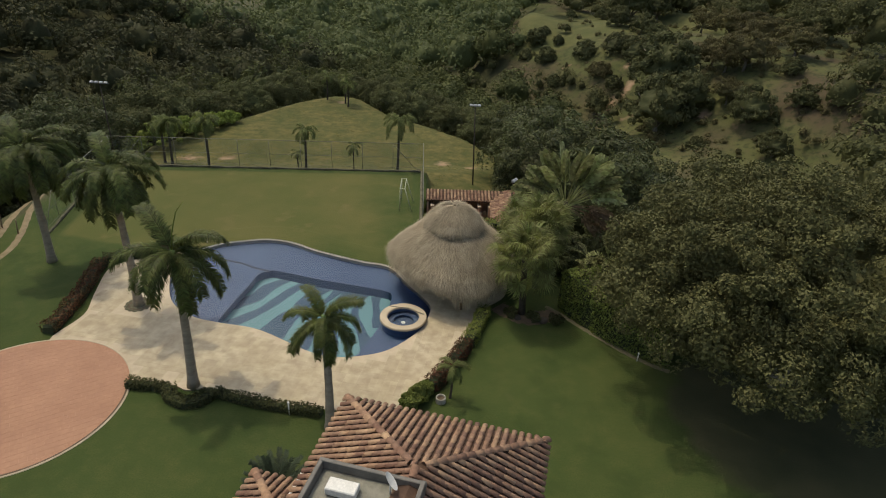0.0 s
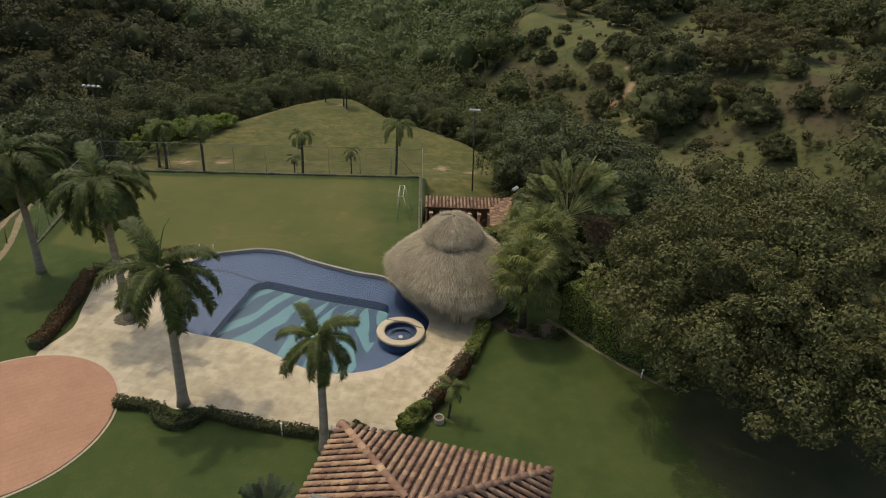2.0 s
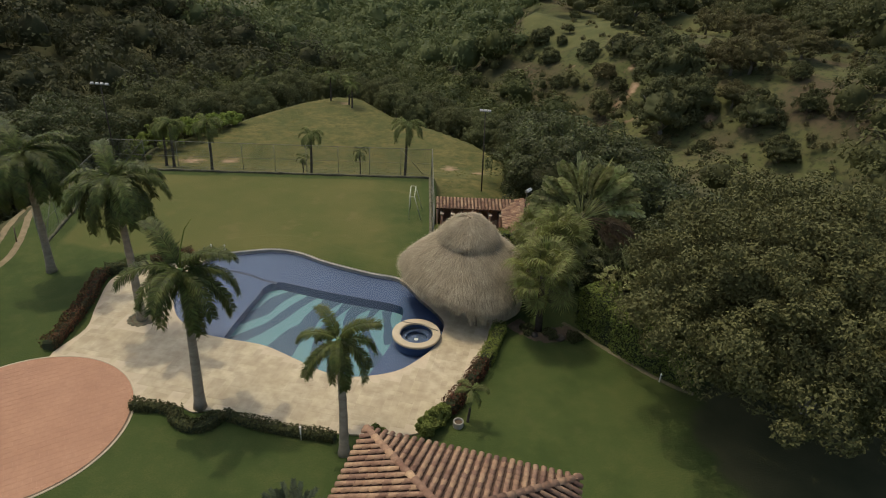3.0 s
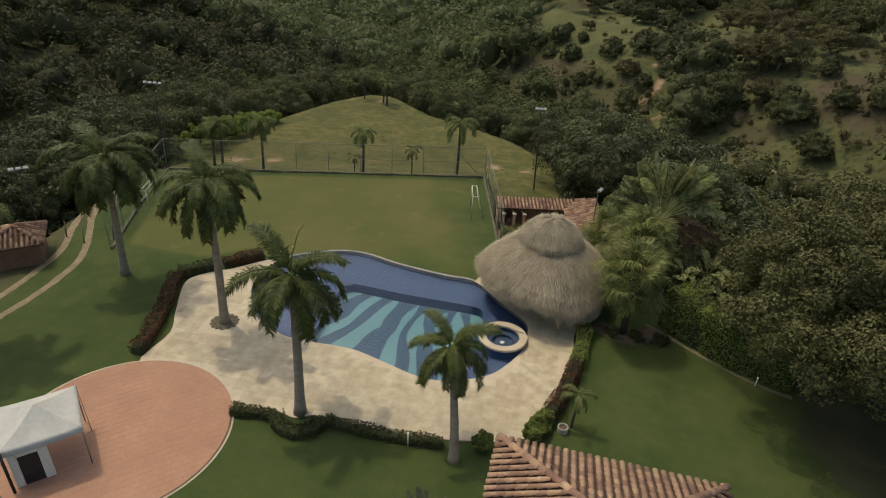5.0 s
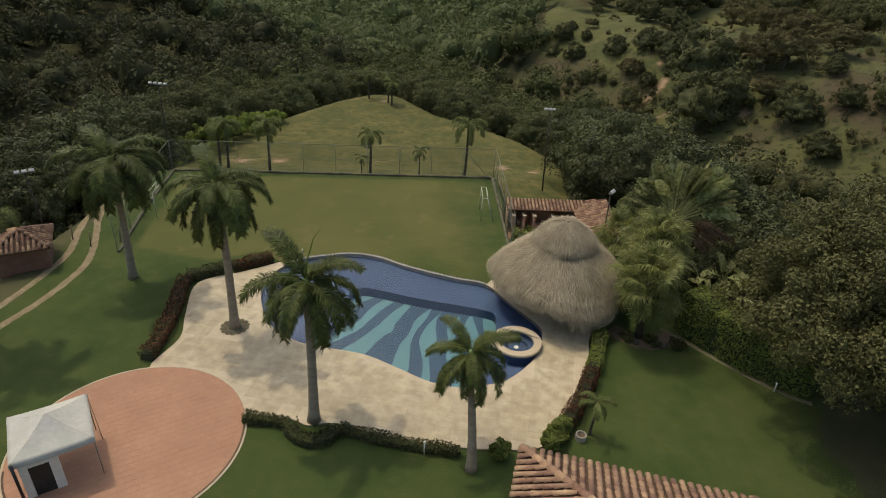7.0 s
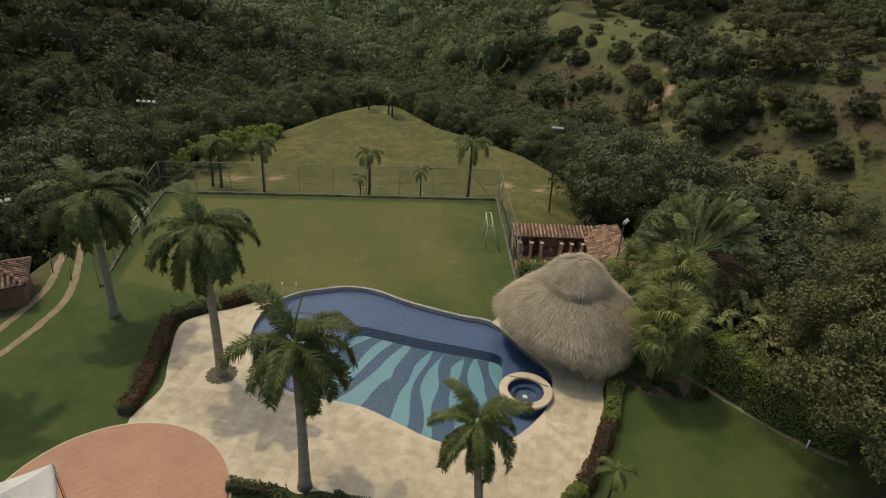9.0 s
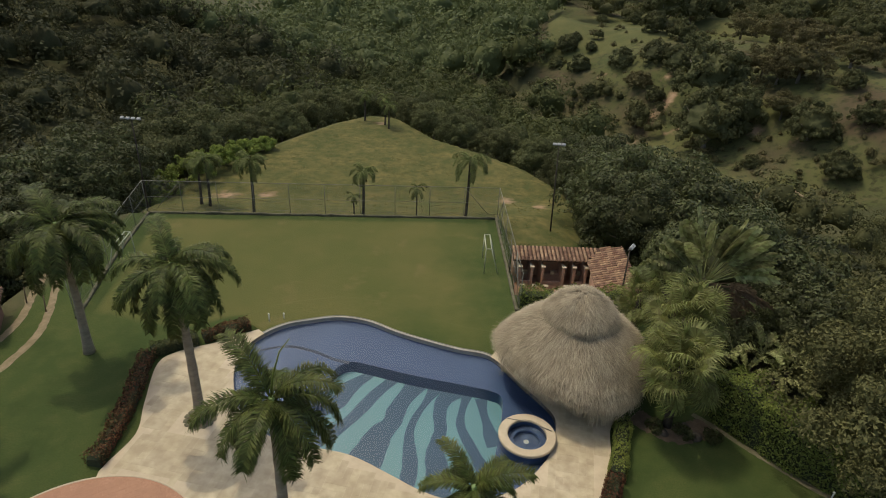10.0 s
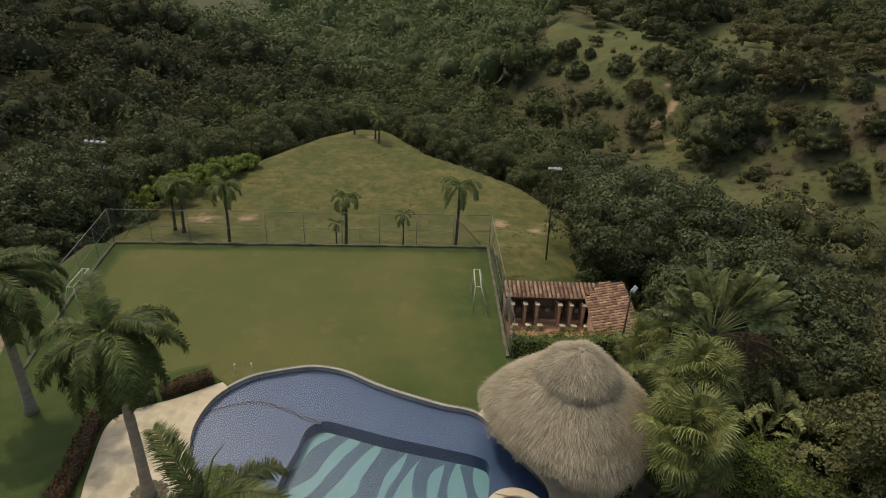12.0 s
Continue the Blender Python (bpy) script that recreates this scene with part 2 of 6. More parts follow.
# leaf green lightened so the colour itself carries the distance haze
M_WOOD_HAZED = leaf_mat("hazed_valley_leaf", (0.082, 0.104, 0.042), (0.13, 0.152, 0.06), spots=(0.15, 0.165, 0.07), scale=0.09, island=0.1)
M_ORCHARD = leaf_mat("orchard_leaf", (0.066, 0.074, 0.033), (0.105, 0.11, 0.047), spots=(0.145, 0.14, 0.06), scale=0.2)
M_LIME = leaf_mat("lime_shrub_leaf", (0.21, 0.265, 0.06), (0.28, 0.33, 0.09), trans=0.35, scale=0.5)
M_HEDGE = leaf_mat("hedge_leaf", (0.09, 0.118, 0.031), (0.16, 0.195, 0.048), spots=(0.24, 0.255, 0.065), scale=0.5)
M_HEDGE_PALE = leaf_mat("pale_shrub_leaf", (0.16, 0.20, 0.05), (0.24, 0.27, 0.08), trans=0.35, scale=0.8)
M_CYCAD = leaf_mat("cycad_leaf", (0.035, 0.05, 0.028), (0.06, 0.08, 0.045), scale=0.8, spec=0.25)
M_HEDGE_RED = leaf_mat("red_hedge_leaf", (0.05, 0.048, 0.022), (0.095, 0.05, 0.027), spots=(0.19, 0.05, 0.03), scale=1.2, island=0.5)
M_HEDGE_DARK = leaf_mat("clipped_hedge_leaf", (0.05, 0.06, 0.026), (0.08, 0.09, 0.035), spots=(0.12, 0.1, 0.04), scale=1.0)
# hedge filling, coloured dark in place of the shade between leaves
M_SHADE_CORE = stuff_mat("hedge_shade_core", (0.03, 0.04, 0.018), (0.045, 0.055, 0.024), 2, 10, rough=1, bump=0.3)
M_THATCH = stuff_mat("thatch", (0.335, 0.28, 0.192), (0.45, 0.38, 0.27), 1.2, 8, c=(0.22, 0.18, 0.12), rough=0.9, bump=0.0, island=0.4)
M_THATCH_CORE = stuff_mat("thatch_core", (0.22, 0.18, 0.12), (0.32, 0.26, 0.18), 4, 30, rough=1, bump=0.6, stretch=(1, 1, 0.3))
M_POST = stuff_mat("timber_post", (0.13, 0.09, 0.055), (0.22, 0.16, 0.10), 3, 30, rough=0.8, bump=0.4, stretch=(1, 1, 0.2))
M_DECK = stuff_mat("pale_stone", (0.46, 0.375, 0.255), (0.535, 0.45, 0.32), 0.35, 1.6, c=(0.36, 0.29, 0.20), rough=0.75, bump=0.25, bump_scale=18, bump_dist=0.01, fine_amt=0.5)
M_SLAB = stuff_mat("pale_stone_slab", (0.435, 0.362, 0.236), (0.51, 0.435, 0.298), 0.3, 1.6, c=(0.28, 0.22, 0.14), rough=0.75, bump=0.25, bump_scale=18, bump_dist=0.01, obrand=0.07, island=0.07, fine_amt=0.6)
M_TERRA = stuff_mat("terracotta_tile", (0.33, 0.172, 0.103), (0.39, 0.212, 0.128), 0.4, 5, c=(0.26, 0.135, 0.082), rough=0.75, bump=0.2, obrand=0.03, island=0.03, bump_scale=15, bump_dist=0.008, fine_amt=0.3)
M_GROUT = stuff_mat("terracotta_bed", (0.36, 0.192, 0.118), (0.42, 0.23, 0.146), 0.8, 9, rough=0.9, bump=0.2)
M_COPING = stuff_mat("grey_coping_stone", (0.25, 0.245, 0.215), (0.34, 0.33, 0.29), 1.2, 10, c=(0.19, 0.18, 0.15), rough=0.85, bump=0.2)
M_CURB = stuff_mat("old_concrete_curb", (0.36, 0.335, 0.285), (0.48, 0.45, 0.39), 1.5, 14, c=(0.2, 0.18, 0.14), rough=0.9, bump=0.4)
M_STONEWALL = stuff_mat("stone_wall", (0.05, 0.047, 0.026), (0.115, 0.105, 0.066), 2.2, 9, c=(0.22, 0.20, 0.125), rough=0.95, bump=0.8, bump_dist=0.05)
M_CLAY = stuff_mat("clay_roof_tile", (0.25, 0.135, 0.085), (0.36, 0.222, 0.142), 1.6, 9, c=(0.095, 0.066, 0.046), rough=0.9, bump=0.4, obrand=0.36, island=0.36)
# flat deck under the tiles, a darker brown that shows between them
M_ROOFDECK = stuff_mat("dark_roof_deck", (0.07, 0.042, 0.028), (0.12, 0.068, 0.043), 2, 12, rough=0.95, bump=0.4)
M_BROWNWALL = stuff_mat("brown_wall", (0.46, 0.29, 0.20), (0.56, 0.37, 0.26), 1.2, 9, rough=0.9, bump=0.3)
M_PLASTER = stuff_mat("cream_plaster", (0.62, 0.56, 0.46), (0.7, 0.64, 0.54), 0.8, 12, rough=0.9, bump=0.2)
M_WHITE = stuff_mat("white_paint", (0.68, 0.66, 0.60), (0.78, 0.76, 0.70), 2, 15, rough=0.6, bump=0.1)
M_CANVAS = stuff_mat("white_canvas", (0.43, 0.42, 0.375), (0.51, 0.5, 0.45), 1.2, 6, c=(0.35, 0.335, 0.29), rough=0.7, bump=0.15, bump_scale=3, bump_dist=0.05)
M_METAL = stuff_mat("galvanised_metal", (0.17, 0.165, 0.13), (0.26, 0.25, 0.20), 4, 30, rough=0.6, metal=0.2, bump=0.05)
M_WIRE = stuff_mat("fence_wire", (0.20, 0.20, 0.155), (0.27, 0.265, 0.21), 2, 20, rough=0.6, metal=0.3, bump=0.0)
M_GOAL = stuff_mat("pale_goal_paint", (0.40, 0.42, 0.28), (0.5, 0.5, 0.38), 3, 20, rough=0.6, bump=0.05)
M_LAMP = stuff_mat("lamp_housing", (0.28, 0.29, 0.29), (0.38, 0.39, 0.39), 4, 20, rough=0.4, bump=0.0)
M_POOLBLUE = stuff_mat("blue_mosaic", (0.034, 0.064, 0.138), (0.041, 0.075, 0.156), 0.5, 9, c=(0.03, 0.058, 0.126), rough=0.35, bump=0.0, fine_amt=0.35)
M_DEEPBLUE = stuff_mat("navy_mosaic", (0.02, 0.062, 0.112), (0.025, 0.072, 0.125), 0.5, 9, rough=0.35, bump=0.0, fine_amt=0.35)
M_NAVY = stuff_mat("dark_navy_mosaic", (0.008, 0.017, 0.042), (0.013, 0.026, 0.055), 0.8, 9, rough=0.35, bump=0.0)
M_STEPWALL = stuff_mat("step_wall_mosaic", (0.02, 0.044, 0.095), (0.026, 0.056, 0.115), 0.8, 9, rough=0.35, bump=0.0)
M_TURQ = stuff_mat("turquoise_mosaic", (0.09, 0.212, 0.24), (0.108, 0.24, 0.265), 0.5, 9, c=(0.082, 0.2, 0.232), rough=0.35, bump=0.0, fine_amt=0.35)
M_DIRT = stuff_mat("dirt_track", (0.20, 0.146, 0.09), (0.285, 0.212, 0.138), 1.2, 5, c=(0.13, 0.12, 0.055), rough=1, fine_amt=0.7, bump=0.5, bump_dist=0.04)
M_EDGE = stuff_mat("lawn_edge_earth", (0.125, 0.105, 0.062), (0.20, 0.17, 0.11), 1.2, 8, c=(0.08, 0.085, 0.036), rough=1, bump=0.5, fine_amt=0.6)
M_HUTWALL = stuff_mat("red_brown_render", (0.17, 0.085, 0.055), (0.24, 0.125, 0.085), 1.2, 9, rough=0.9, bump=0.3)
# soil for the beds; also colours the terrace rim's painted shadow line
M_SOIL_SHADOW = stuff_mat("brown_soil_and_rim_shadow", (0.10, 0.07, 0.045), (0.16, 0.115, 0.075), 1.5, 10, rough=1, bump=0.6, bump_dist=0.04)
M_GREY = stuff_mat("grey_sheet", (0.13, 0.118, 0.10), (0.19, 0.175, 0.15), 1.5, 12, rough=0.6, bump=0.1)
M_BLACK = stuff_mat("black_metal_and_dark_opening", (0.02, 0.02, 0.02), (0.035, 0.035, 0.035), 3, 20, rough=0.5, bump=0.0)
M_TUFT = leaf_mat("meadow_grass_blade", (0.105, 0.108, 0.034), (0.155, 0.137, 0.05), spots=(0.10, 0.10, 0.034), scale=0.25, rough=0.8, trans=0.3, island=0.07)


def water_mat():
    m = bpy.data.materials.new("pool_water")
    m.use_nodes = True
    nt = m.node_tree
    p = nt.nodes["Principled BSDF"]
    p.inputs["Base Color"].default_value = (0.93, 0.97, 1.0, 1)
    p.inputs["Roughness"].default_value = 0.02
    p.inputs["IOR"].default_value = 1.33
    p.inputs["Transmission Weight"].default_value = 1.0
    p.inputs["Specular IOR Level"].default_value = 0.12
    geo = nt.nodes.new("ShaderNodeNewGeometry")
    bn = node(nt, "ShaderNodeBump", Strength=0.10, Distance=0.03)
    t = node(nt, "ShaderNodeTexNoise", Scale=2.2, Detail=3.0)
    nt.links.new(geo.outputs["Position"], t.inputs["Vector"])
    nt.links.new(t.outputs[0], bn.inputs["Height"])
    nt.links.new(bn.outputs[0], p.inputs["Normal"])
    return m


M_WATER = water_mat()


def ground_mat():
    """Lawn, meadow, woodland floor and bare earth, blended by painted masks with noisy borders."""
    m = bpy.data.materials.new("ground_cover")
    m.use_nodes = True
    nt = m.node_tree
    p = nt.nodes["Principled BSDF"]
    pos = nt.nodes.new("ShaderNodeNewGeometry").outputs["Position"]

    def mask(name, wobble=0.35, scale=0.6):
        a = nt.nodes.new("ShaderNodeAttribute")
        a.attribute_name = name
        n = node(nt, "ShaderNodeTexNoise", Scale=scale, Detail=5.0)
        nt.links.new(pos, n.inputs["Vector"])
        add = nt.nodes.new("ShaderNodeMath")
        add.operation = "MULTIPLY_ADD"
        nt.links.new(n.outputs[0], add.inputs[0])
        add.inputs[1].default_value = wobble
        nt.links.new(a.outputs["Fac"], add.inputs[2])
        r = node(nt, "ShaderNodeMapRange")
        r.inputs[1].default_value, r.inputs[2].default_value = 0.5 + wobble * 0.3, 0.5 + wobble * 0.7
        nt.links.new(add.outputs[0], r.inputs[0])
        return r.outputs[0]

    lawn = ramp_mix(nt, noise_fac(nt, 0.12, coord=pos), (0.043, 0.065, 0.018), (0.066, 0.082, 0.024))
    lawn = ramp_mix(nt, noise_fac(nt, 1.1, detail=8, coord=pos, low=0.45, high=0.8), lawn, (0.086, 0.094, 0.029))
    lawn = ramp_mix(nt, noise_fac(nt, 0.35, detail=7, coord=pos, low=0.5, high=0.75), lawn, (0.033, 0.052, 0.014))
    lawn = ramp_mix(nt, noise_fac(nt, 0.7, detail=8, coord=pos, low=0.62, high=0.85), lawn, (0.1, 0.1, 0.036))
    lawn = ramp_mix(nt, noise_fac(nt, 14, detail=6, coord=pos, low=0.4, high=0.75), lawn, (0.038, 0.06, 0.016))
    field = ramp_mix(nt, noise_fac(nt, 0.16, coord=pos), (0.078, 0.089, 0.026), (0.115, 0.108, 0.037))
    field = ramp_mix(nt, noise_fac(nt, 0.5, detail=7, coord=pos, low=0.58, high=0.8), field, (0.16, 0.128, 0.056))
    field = ramp_mix(nt, noise_fac(nt, 12, detail=6, coord=pos, low=0.4, high=0.8), field, (0.075, 0.085, 0.024))
    meadow = ramp_mix(nt, noise_fac(nt, 0.45, detail=6, coord=pos), (0.075, 0.082, 0.026), (0.15, 0.125, 0.046))
    meadow = ramp_mix(nt, noise_fac(nt, 1.3, detail=6, coord=pos, low=0.4, high=0.7), meadow, (0.062, 0.071, 0.022))
    hill = ramp_mix(nt, noise_fac(nt, 0.09, detail=6, coord=pos), (0.066, 0.077, 0.028), (0.105, 0.106, 0.041))
    hill = ramp_mix(nt, noise_fac(nt, 0.05, detail=5, coord=pos, low=0.48, high=0.62), hill, (0.08, 0.062, 0.036))
    hill = ramp_mix(nt, noise_fac(nt, 0.5, detail=7, coord=pos, low=0.52, high=0.8), hill, (0.105, 0.082, 0.046))
    hill = ramp_mix(nt, noise_fac(nt, 0.9, detail=8, coord=pos, low=0.5, high=0.66), hill, (0.042, 0.046, 0.02))
    crest = ramp_mix(nt, noise_fac(nt, 0.2, detail=6, coord=pos), (0.075, 0.083, 0.031), (0.115, 0.112, 0.043))
    wood = ramp_mix(nt, noise_fac(nt, 0.25, detail=6, coord=pos), (0.05, 0.055, 0.025), (0.085, 0.08, 0.038))
    earth = ramp_mix(nt, noise_fac(nt, 0.6, detail=7, coord=pos), (0.24, 0.155, 0.095), (0.37, 0.26, 0.17))
    col = ramp_mix(nt, mask("lawn"), wood, lawn)
    col = ramp_mix(nt, mask("field", 0.45, 0.25), col, field)
    col = ramp_mix(nt, mask("meadow"), col, meadow)
    col = ramp_mix(nt, mask("hill", 0.5, 0.12), col, hill)
    col = ramp_mix(nt, mask("crest", 0.5, 0.15), col, crest)
    col = ramp_mix(nt, mask("earth", 0.6, 0.9), col, earth)
    nt.links.new(col, p.inputs["Base Color"])
    p.inputs["Roughness"].default_value = 0.95
    p.inputs["Specular IOR Level"].default_value = 0.15
    bn = node(nt, "ShaderNodeBump", Strength=0.5, Distance=0.06)
    t = node(nt, "ShaderNodeTexNoise", Scale=9.0, Detail=8.0)
    nt.links.new(pos, t.inputs["Vector"])
    nt.links.new(t.outputs[0], bn.inputs["Height"])
    nt.links.new(bn.outputs[0], p.inputs["Normal"])
    return m


M_GROUND = ground_mat()

# ---- the lie of the land ----
PLATEAU = [(-36, -160), (-35.2, 8), (-35, 23), (-38, 38), (-34.5, 46), (-31.5, 53), (-27, 62), (-22.5, 67.5), (-18.5, 67), (-12, 58.5),
           (-5.5, 54), (0, 49.5), (4, 43.5), (7.5, 30), (9.5, 17), (15.5, 4), (19, 0.5), (30, -4), (48, -30), (48, -160)]


def sdist(poly, x, y):
    """Distance to a polygon's outline, negative inside."""
    d = np.full(np.shape(x), 1e9)
    inside = np.zeros(np.shape(x), bool)
    for (ax, ay), (bx, by) in zip(poly, poly[1:] + poly[:1]):
        ex, ey = bx - ax, by - ay
        t = np.clip(((x - ax) * ex + (y - ay) * ey) / (ex * ex + ey * ey), 0, 1)
        d = np.minimum(d, np.hypot(x - ax - t * ex, y - ay - t * ey))
        inside ^= ((ay > y) != (by > y)) & (x < ex * (y - ay) / (ey if abs(ey) > 1e-9 else 1e-9) + ax)
    return np.where(inside, -d, d)


def smax(a, b, k):
    h = np.clip(0.5 + 0.5 * (a - b) / k, 0, 1)
    return b + (a - b) * h + k * h * (1 - h)


def step(x, a, b):
    t = np.clip((x - a) / (b - a), 0, 1)
    return t * t * (3 - 2 * t)


def back_of_field(x, y):
    """How far a place lies behind the field's walls, in metres."""
    far = (y - 22.35) - 0.143 * (x + 32.4)
    side = np.minimum(x + 1.25 + 0.13 * (y - 13), y - 13.4)
    return np.maximum(far, side)


def height(x, y):
    x, y = np.asarray(x, float), np.asarray(y, float)
    b = back_of_field(x, y)
    top = -1.35 * step(b, 0.25, 0.9) - 2.1 * step(b, 2, 13)
    d = sdist(PLATEAU, x, y)
    out = top - 0.62 * np.maximum(d, 0) - 1.2 * step(d, -2, 3)
    valley = np.interp(y, [-200, 30, 75, 160, 300, 520, 900], [-14, -14, -16, -23, -42, -54, -60])
    near = smax(out, valley, 4)
    left = valley + 34 * np.exp(-(((x + 150) / 60) ** 2 + ((y - 150) / 50) ** 2)) + 26 * np.exp(-(((x + 150) / 50) ** 2 + ((y - 40) / 60) ** 2))
    slope = 0.55 * (x - 18) + 0.42 * (y - 126) - 13
    crest = -1.5 + 0.8 * np.minimum(0, x - 10 - 0.1 * (y - 140)) + 0.03 * np.maximum(0, x - 40)
    right = -smax(-slope, -crest, 6)
    far = 90 * step(np.hypot(x, y), 620, 1500)
    return np.where(d < -2, top, smax(smax(near, left, 5), right, 5)) + far


DECK_OUT = spline([(-14.75, -6.85), (-12.3, -6.65), (-11.3, -6.95), (-10.3, -6.65), (-8.2, -7.0), (-5.7, -7.3), (-2.2, -7.2), (0.2, -6.6),
                   (1.4, -4.4), (2.2, -2.2), (3.0, 0.3), (3.4, 2.6), (5.2, 5.0), (5.0, 8.6), (2.6, 10.2), (-0.6, 9.6), (-2.2, 8.2),
                   (-3.6, 7.75), (-5.14, 8.0), (-7.25, 8.57), (-9.09, 9.17), (-11.04, 10.02), (-12.9, 10.2), (-14.56, 9.65), (-16.3, 8.8),
                   (-18.1, 7.45), (-19.6, 6.2), (-21.2, 5.2), (-22.0, 3.9), (-21.1, 0.75), (-20.4, -1.4), (-20.75, -4.1), (-18.4, -4.1),
                   (-16.2, -5.2)], 5)
POOL = spline([(-16.2, 8.5), (-14.56, 9.35), (-12.9, 9.9), (-11.04, 9.72), (-9.09, 8.88), (-7.25, 8.28), (-5.14, 7.72), (-3.1, 7.3),
               (-1.5, 5.3), (-0.4, 4.0), (0.3, 3.0), (0.42, 2.0), (0.0, 0.1), (-1.3, -1.83), (-2.53, -2.67), (-4.35, -3.17),
               (-5.92, -2.91), (-7.61, -2.14), (-9.73, -1.24), (-12.1, -0.96), (-13.9, -0.6), (-15.9, 0.74), (-17.3, 3.2),
               (-17.7, 5.0), (-17.4, 6.9)], 6)
CIRCLE = (-19.05, -8.9, 5.05)
FIELD = [(-29.0, 7.2), (-32.45, 22.3), (-3.15, 26.5), (-1.5, 12.6), (-1.6, 8.8), (-3.6, 7.75), (-9.0, 9.2), (-12.9, 10.3), (-16.3, 8.8), (-18, 8.6), (-22.5, 6.4)]
MEADOW = [(-35, 23), (-36.5, 38), (-33.5, 46), (-30.5, 53.5), (-25.8, 63), (-22.3, 68), (-18.8, 67.5), (-12, 59), (-5.5, 54.7), (0.3, 50), (4.2, 44), (6.8, 30), (-1, 22), (-3, 27)]


def dryness(x, y):
    """How worn the field's grass is: greener along its fence and by the pool near the hut."""
    d = np.minimum(-2.6 - x - 0.05 * (y - 12), y - 7.0 + 0.6 * np.maximum(0, -8 - x))
    return 0.44 + 0.03 * d


def build_ground():
    def axis(stops):
        out = []
        for (a, s), (b, _) in zip(stops, stops[1:]):
            out += list(np.arange(a, b, s))
        return np.array(out + [stops[-1][0]])

    xs = axis([(-1500, 120), (-300, 20), (-140, 6), (-60, 2), (-42, 0.8), (-24, 0.3), (7, 0.8), (20, 2), (80, 5), (160, 20), (300, 120), (1500, 1)])
    ys = axis([(-1200, 150), (-160, 15), (-40, 2), (-16, 0.6), (-9, 0.3), (11.6, 0.7), (30, 1), (66, 3), (170, 8), (340, 20), (700, 100), (1700, 1)])
    X, Y = np.meshgrid(xs, ys)
    Z = height(X, Y)
    bumps = np.array([noise.noise(Vector((x * 0.05, y * 0.05, 3.0))) for x, y in zip(X.ravel(), Y.ravel())]).reshape(X.shape)
    d = sdist(PLATEAU, X, Y)
    Z = Z + bumps * np.clip(d + 2, 0, 30) * 0.08 * (1 + np.hypot(X, Y) / 300)
    ca, sa = math.cos(radians(6.2)), math.sin(radians(6.2))
    lx, ly = (X + 1.55) * ca + (Y - 18.2) * sa, (Y - 18.2) * ca - (X + 1.55) * sa
    Z = np.where((lx > -0.3) & (lx < 8.4) & (ly > -3.4) & (ly < 1.7), np.minimum(Z, -1.5), Z)
    hole = sdist(DECK_OUT, X, Y)
    Z = np.where((hole < -0.9) | (sdist(POOL, X, Y) < 0.34), -2.4, np.where(hole < 0.35, -0.07, Z))
    me = poly_mesh("ground", np.stack([X, Y, Z], -1).reshape(-1, 3),
                   [(j * len(xs) + i, j * len(xs) + i + 1, (j + 1) * len(xs) + i + 1, (j + 1) * len(xs) + i) for j in range(len(ys) - 1) for i in range(len(xs) - 1)])
    masks = {
        "lawn": np.minimum(np.minimum(0.5 - sdist(PLATEAU, X, Y) * 0.5 - 0.5, (X + 32.0 + 0.12 * Y) * 0.2 + 0.5), 0.5 + 1.5 * (np.hypot((X - 23) / 9, (Y + 5) / 7) - 1)),
        "field": np.minimum(0.5 - (sdist(FIELD, X, Y) + 0.9) * 0.4, dryness(X, Y)),
        "meadow": 0.5 - sdist(MEADOW, X, Y) * 0.35,
        "hill": np.clip((Z + 21) * 0.25, 0, 1) * step(X, 2, 12) * step(Y, 66, 76) * step(-X, -150, -90) * step(-Y, -260, -200),
        "crest": np.clip((Y - 132 - 0.1 * (X - 20)) * 0.08, 0, 1) * step(X, 4, 14) * step(-X, -110, -80) * step(-Y, -185, -170),
        "earth": np.zeros_like(X),
    }
    for ex, ey, er in ((-2.0, 38.2, 1.7), (1.4, 36.0, 1.6), (-31, 34, 2.2), (-27, 35, 1.6), (29.6, 111, 3.0), (34, 114, 2.6), (27, 106, 2.2),
                       (33.8, 119.5, 2.2), (21, 129, 1.6), (38, 100, 3.0), (33, 104, 2.5), (46, 96, 2.4), (51, 89, 2.5), (-20, 62.5, 1.2)):
        masks["earth"] = np.maximum(masks["earth"], 0.75 - 0.5 * np.hypot((X - ex), (Y - ey)) / er)
    for gx, gy, gr in ((47.3, 100.2, 5.5), (45.2, 78.5, 6.0), (42, 116, 4.0)):
        masks["crest"] = np.maximum(masks["crest"], 0.95 - 0.6 * np.hypot(X - gx, Y - gy) / gr)
    for name, v in masks.items():
        a = me.attributes.new(name, "FLOAT", "POINT")
        a.data.foreach_set("value", np.clip(v, 0, 1).astype(np.float32).ravel())
    for f in me.polygons:
        f.use_smooth = True
    return tagged(link_mesh("ground", me, M_GROUND), "mown green lawn falling away into wooded valley slopes", "ground", kind="structure")


build_ground()

# ---- pool terrace ----
WATER_Z, SHELF, DEEP = -0.07, -0.5, -1.35
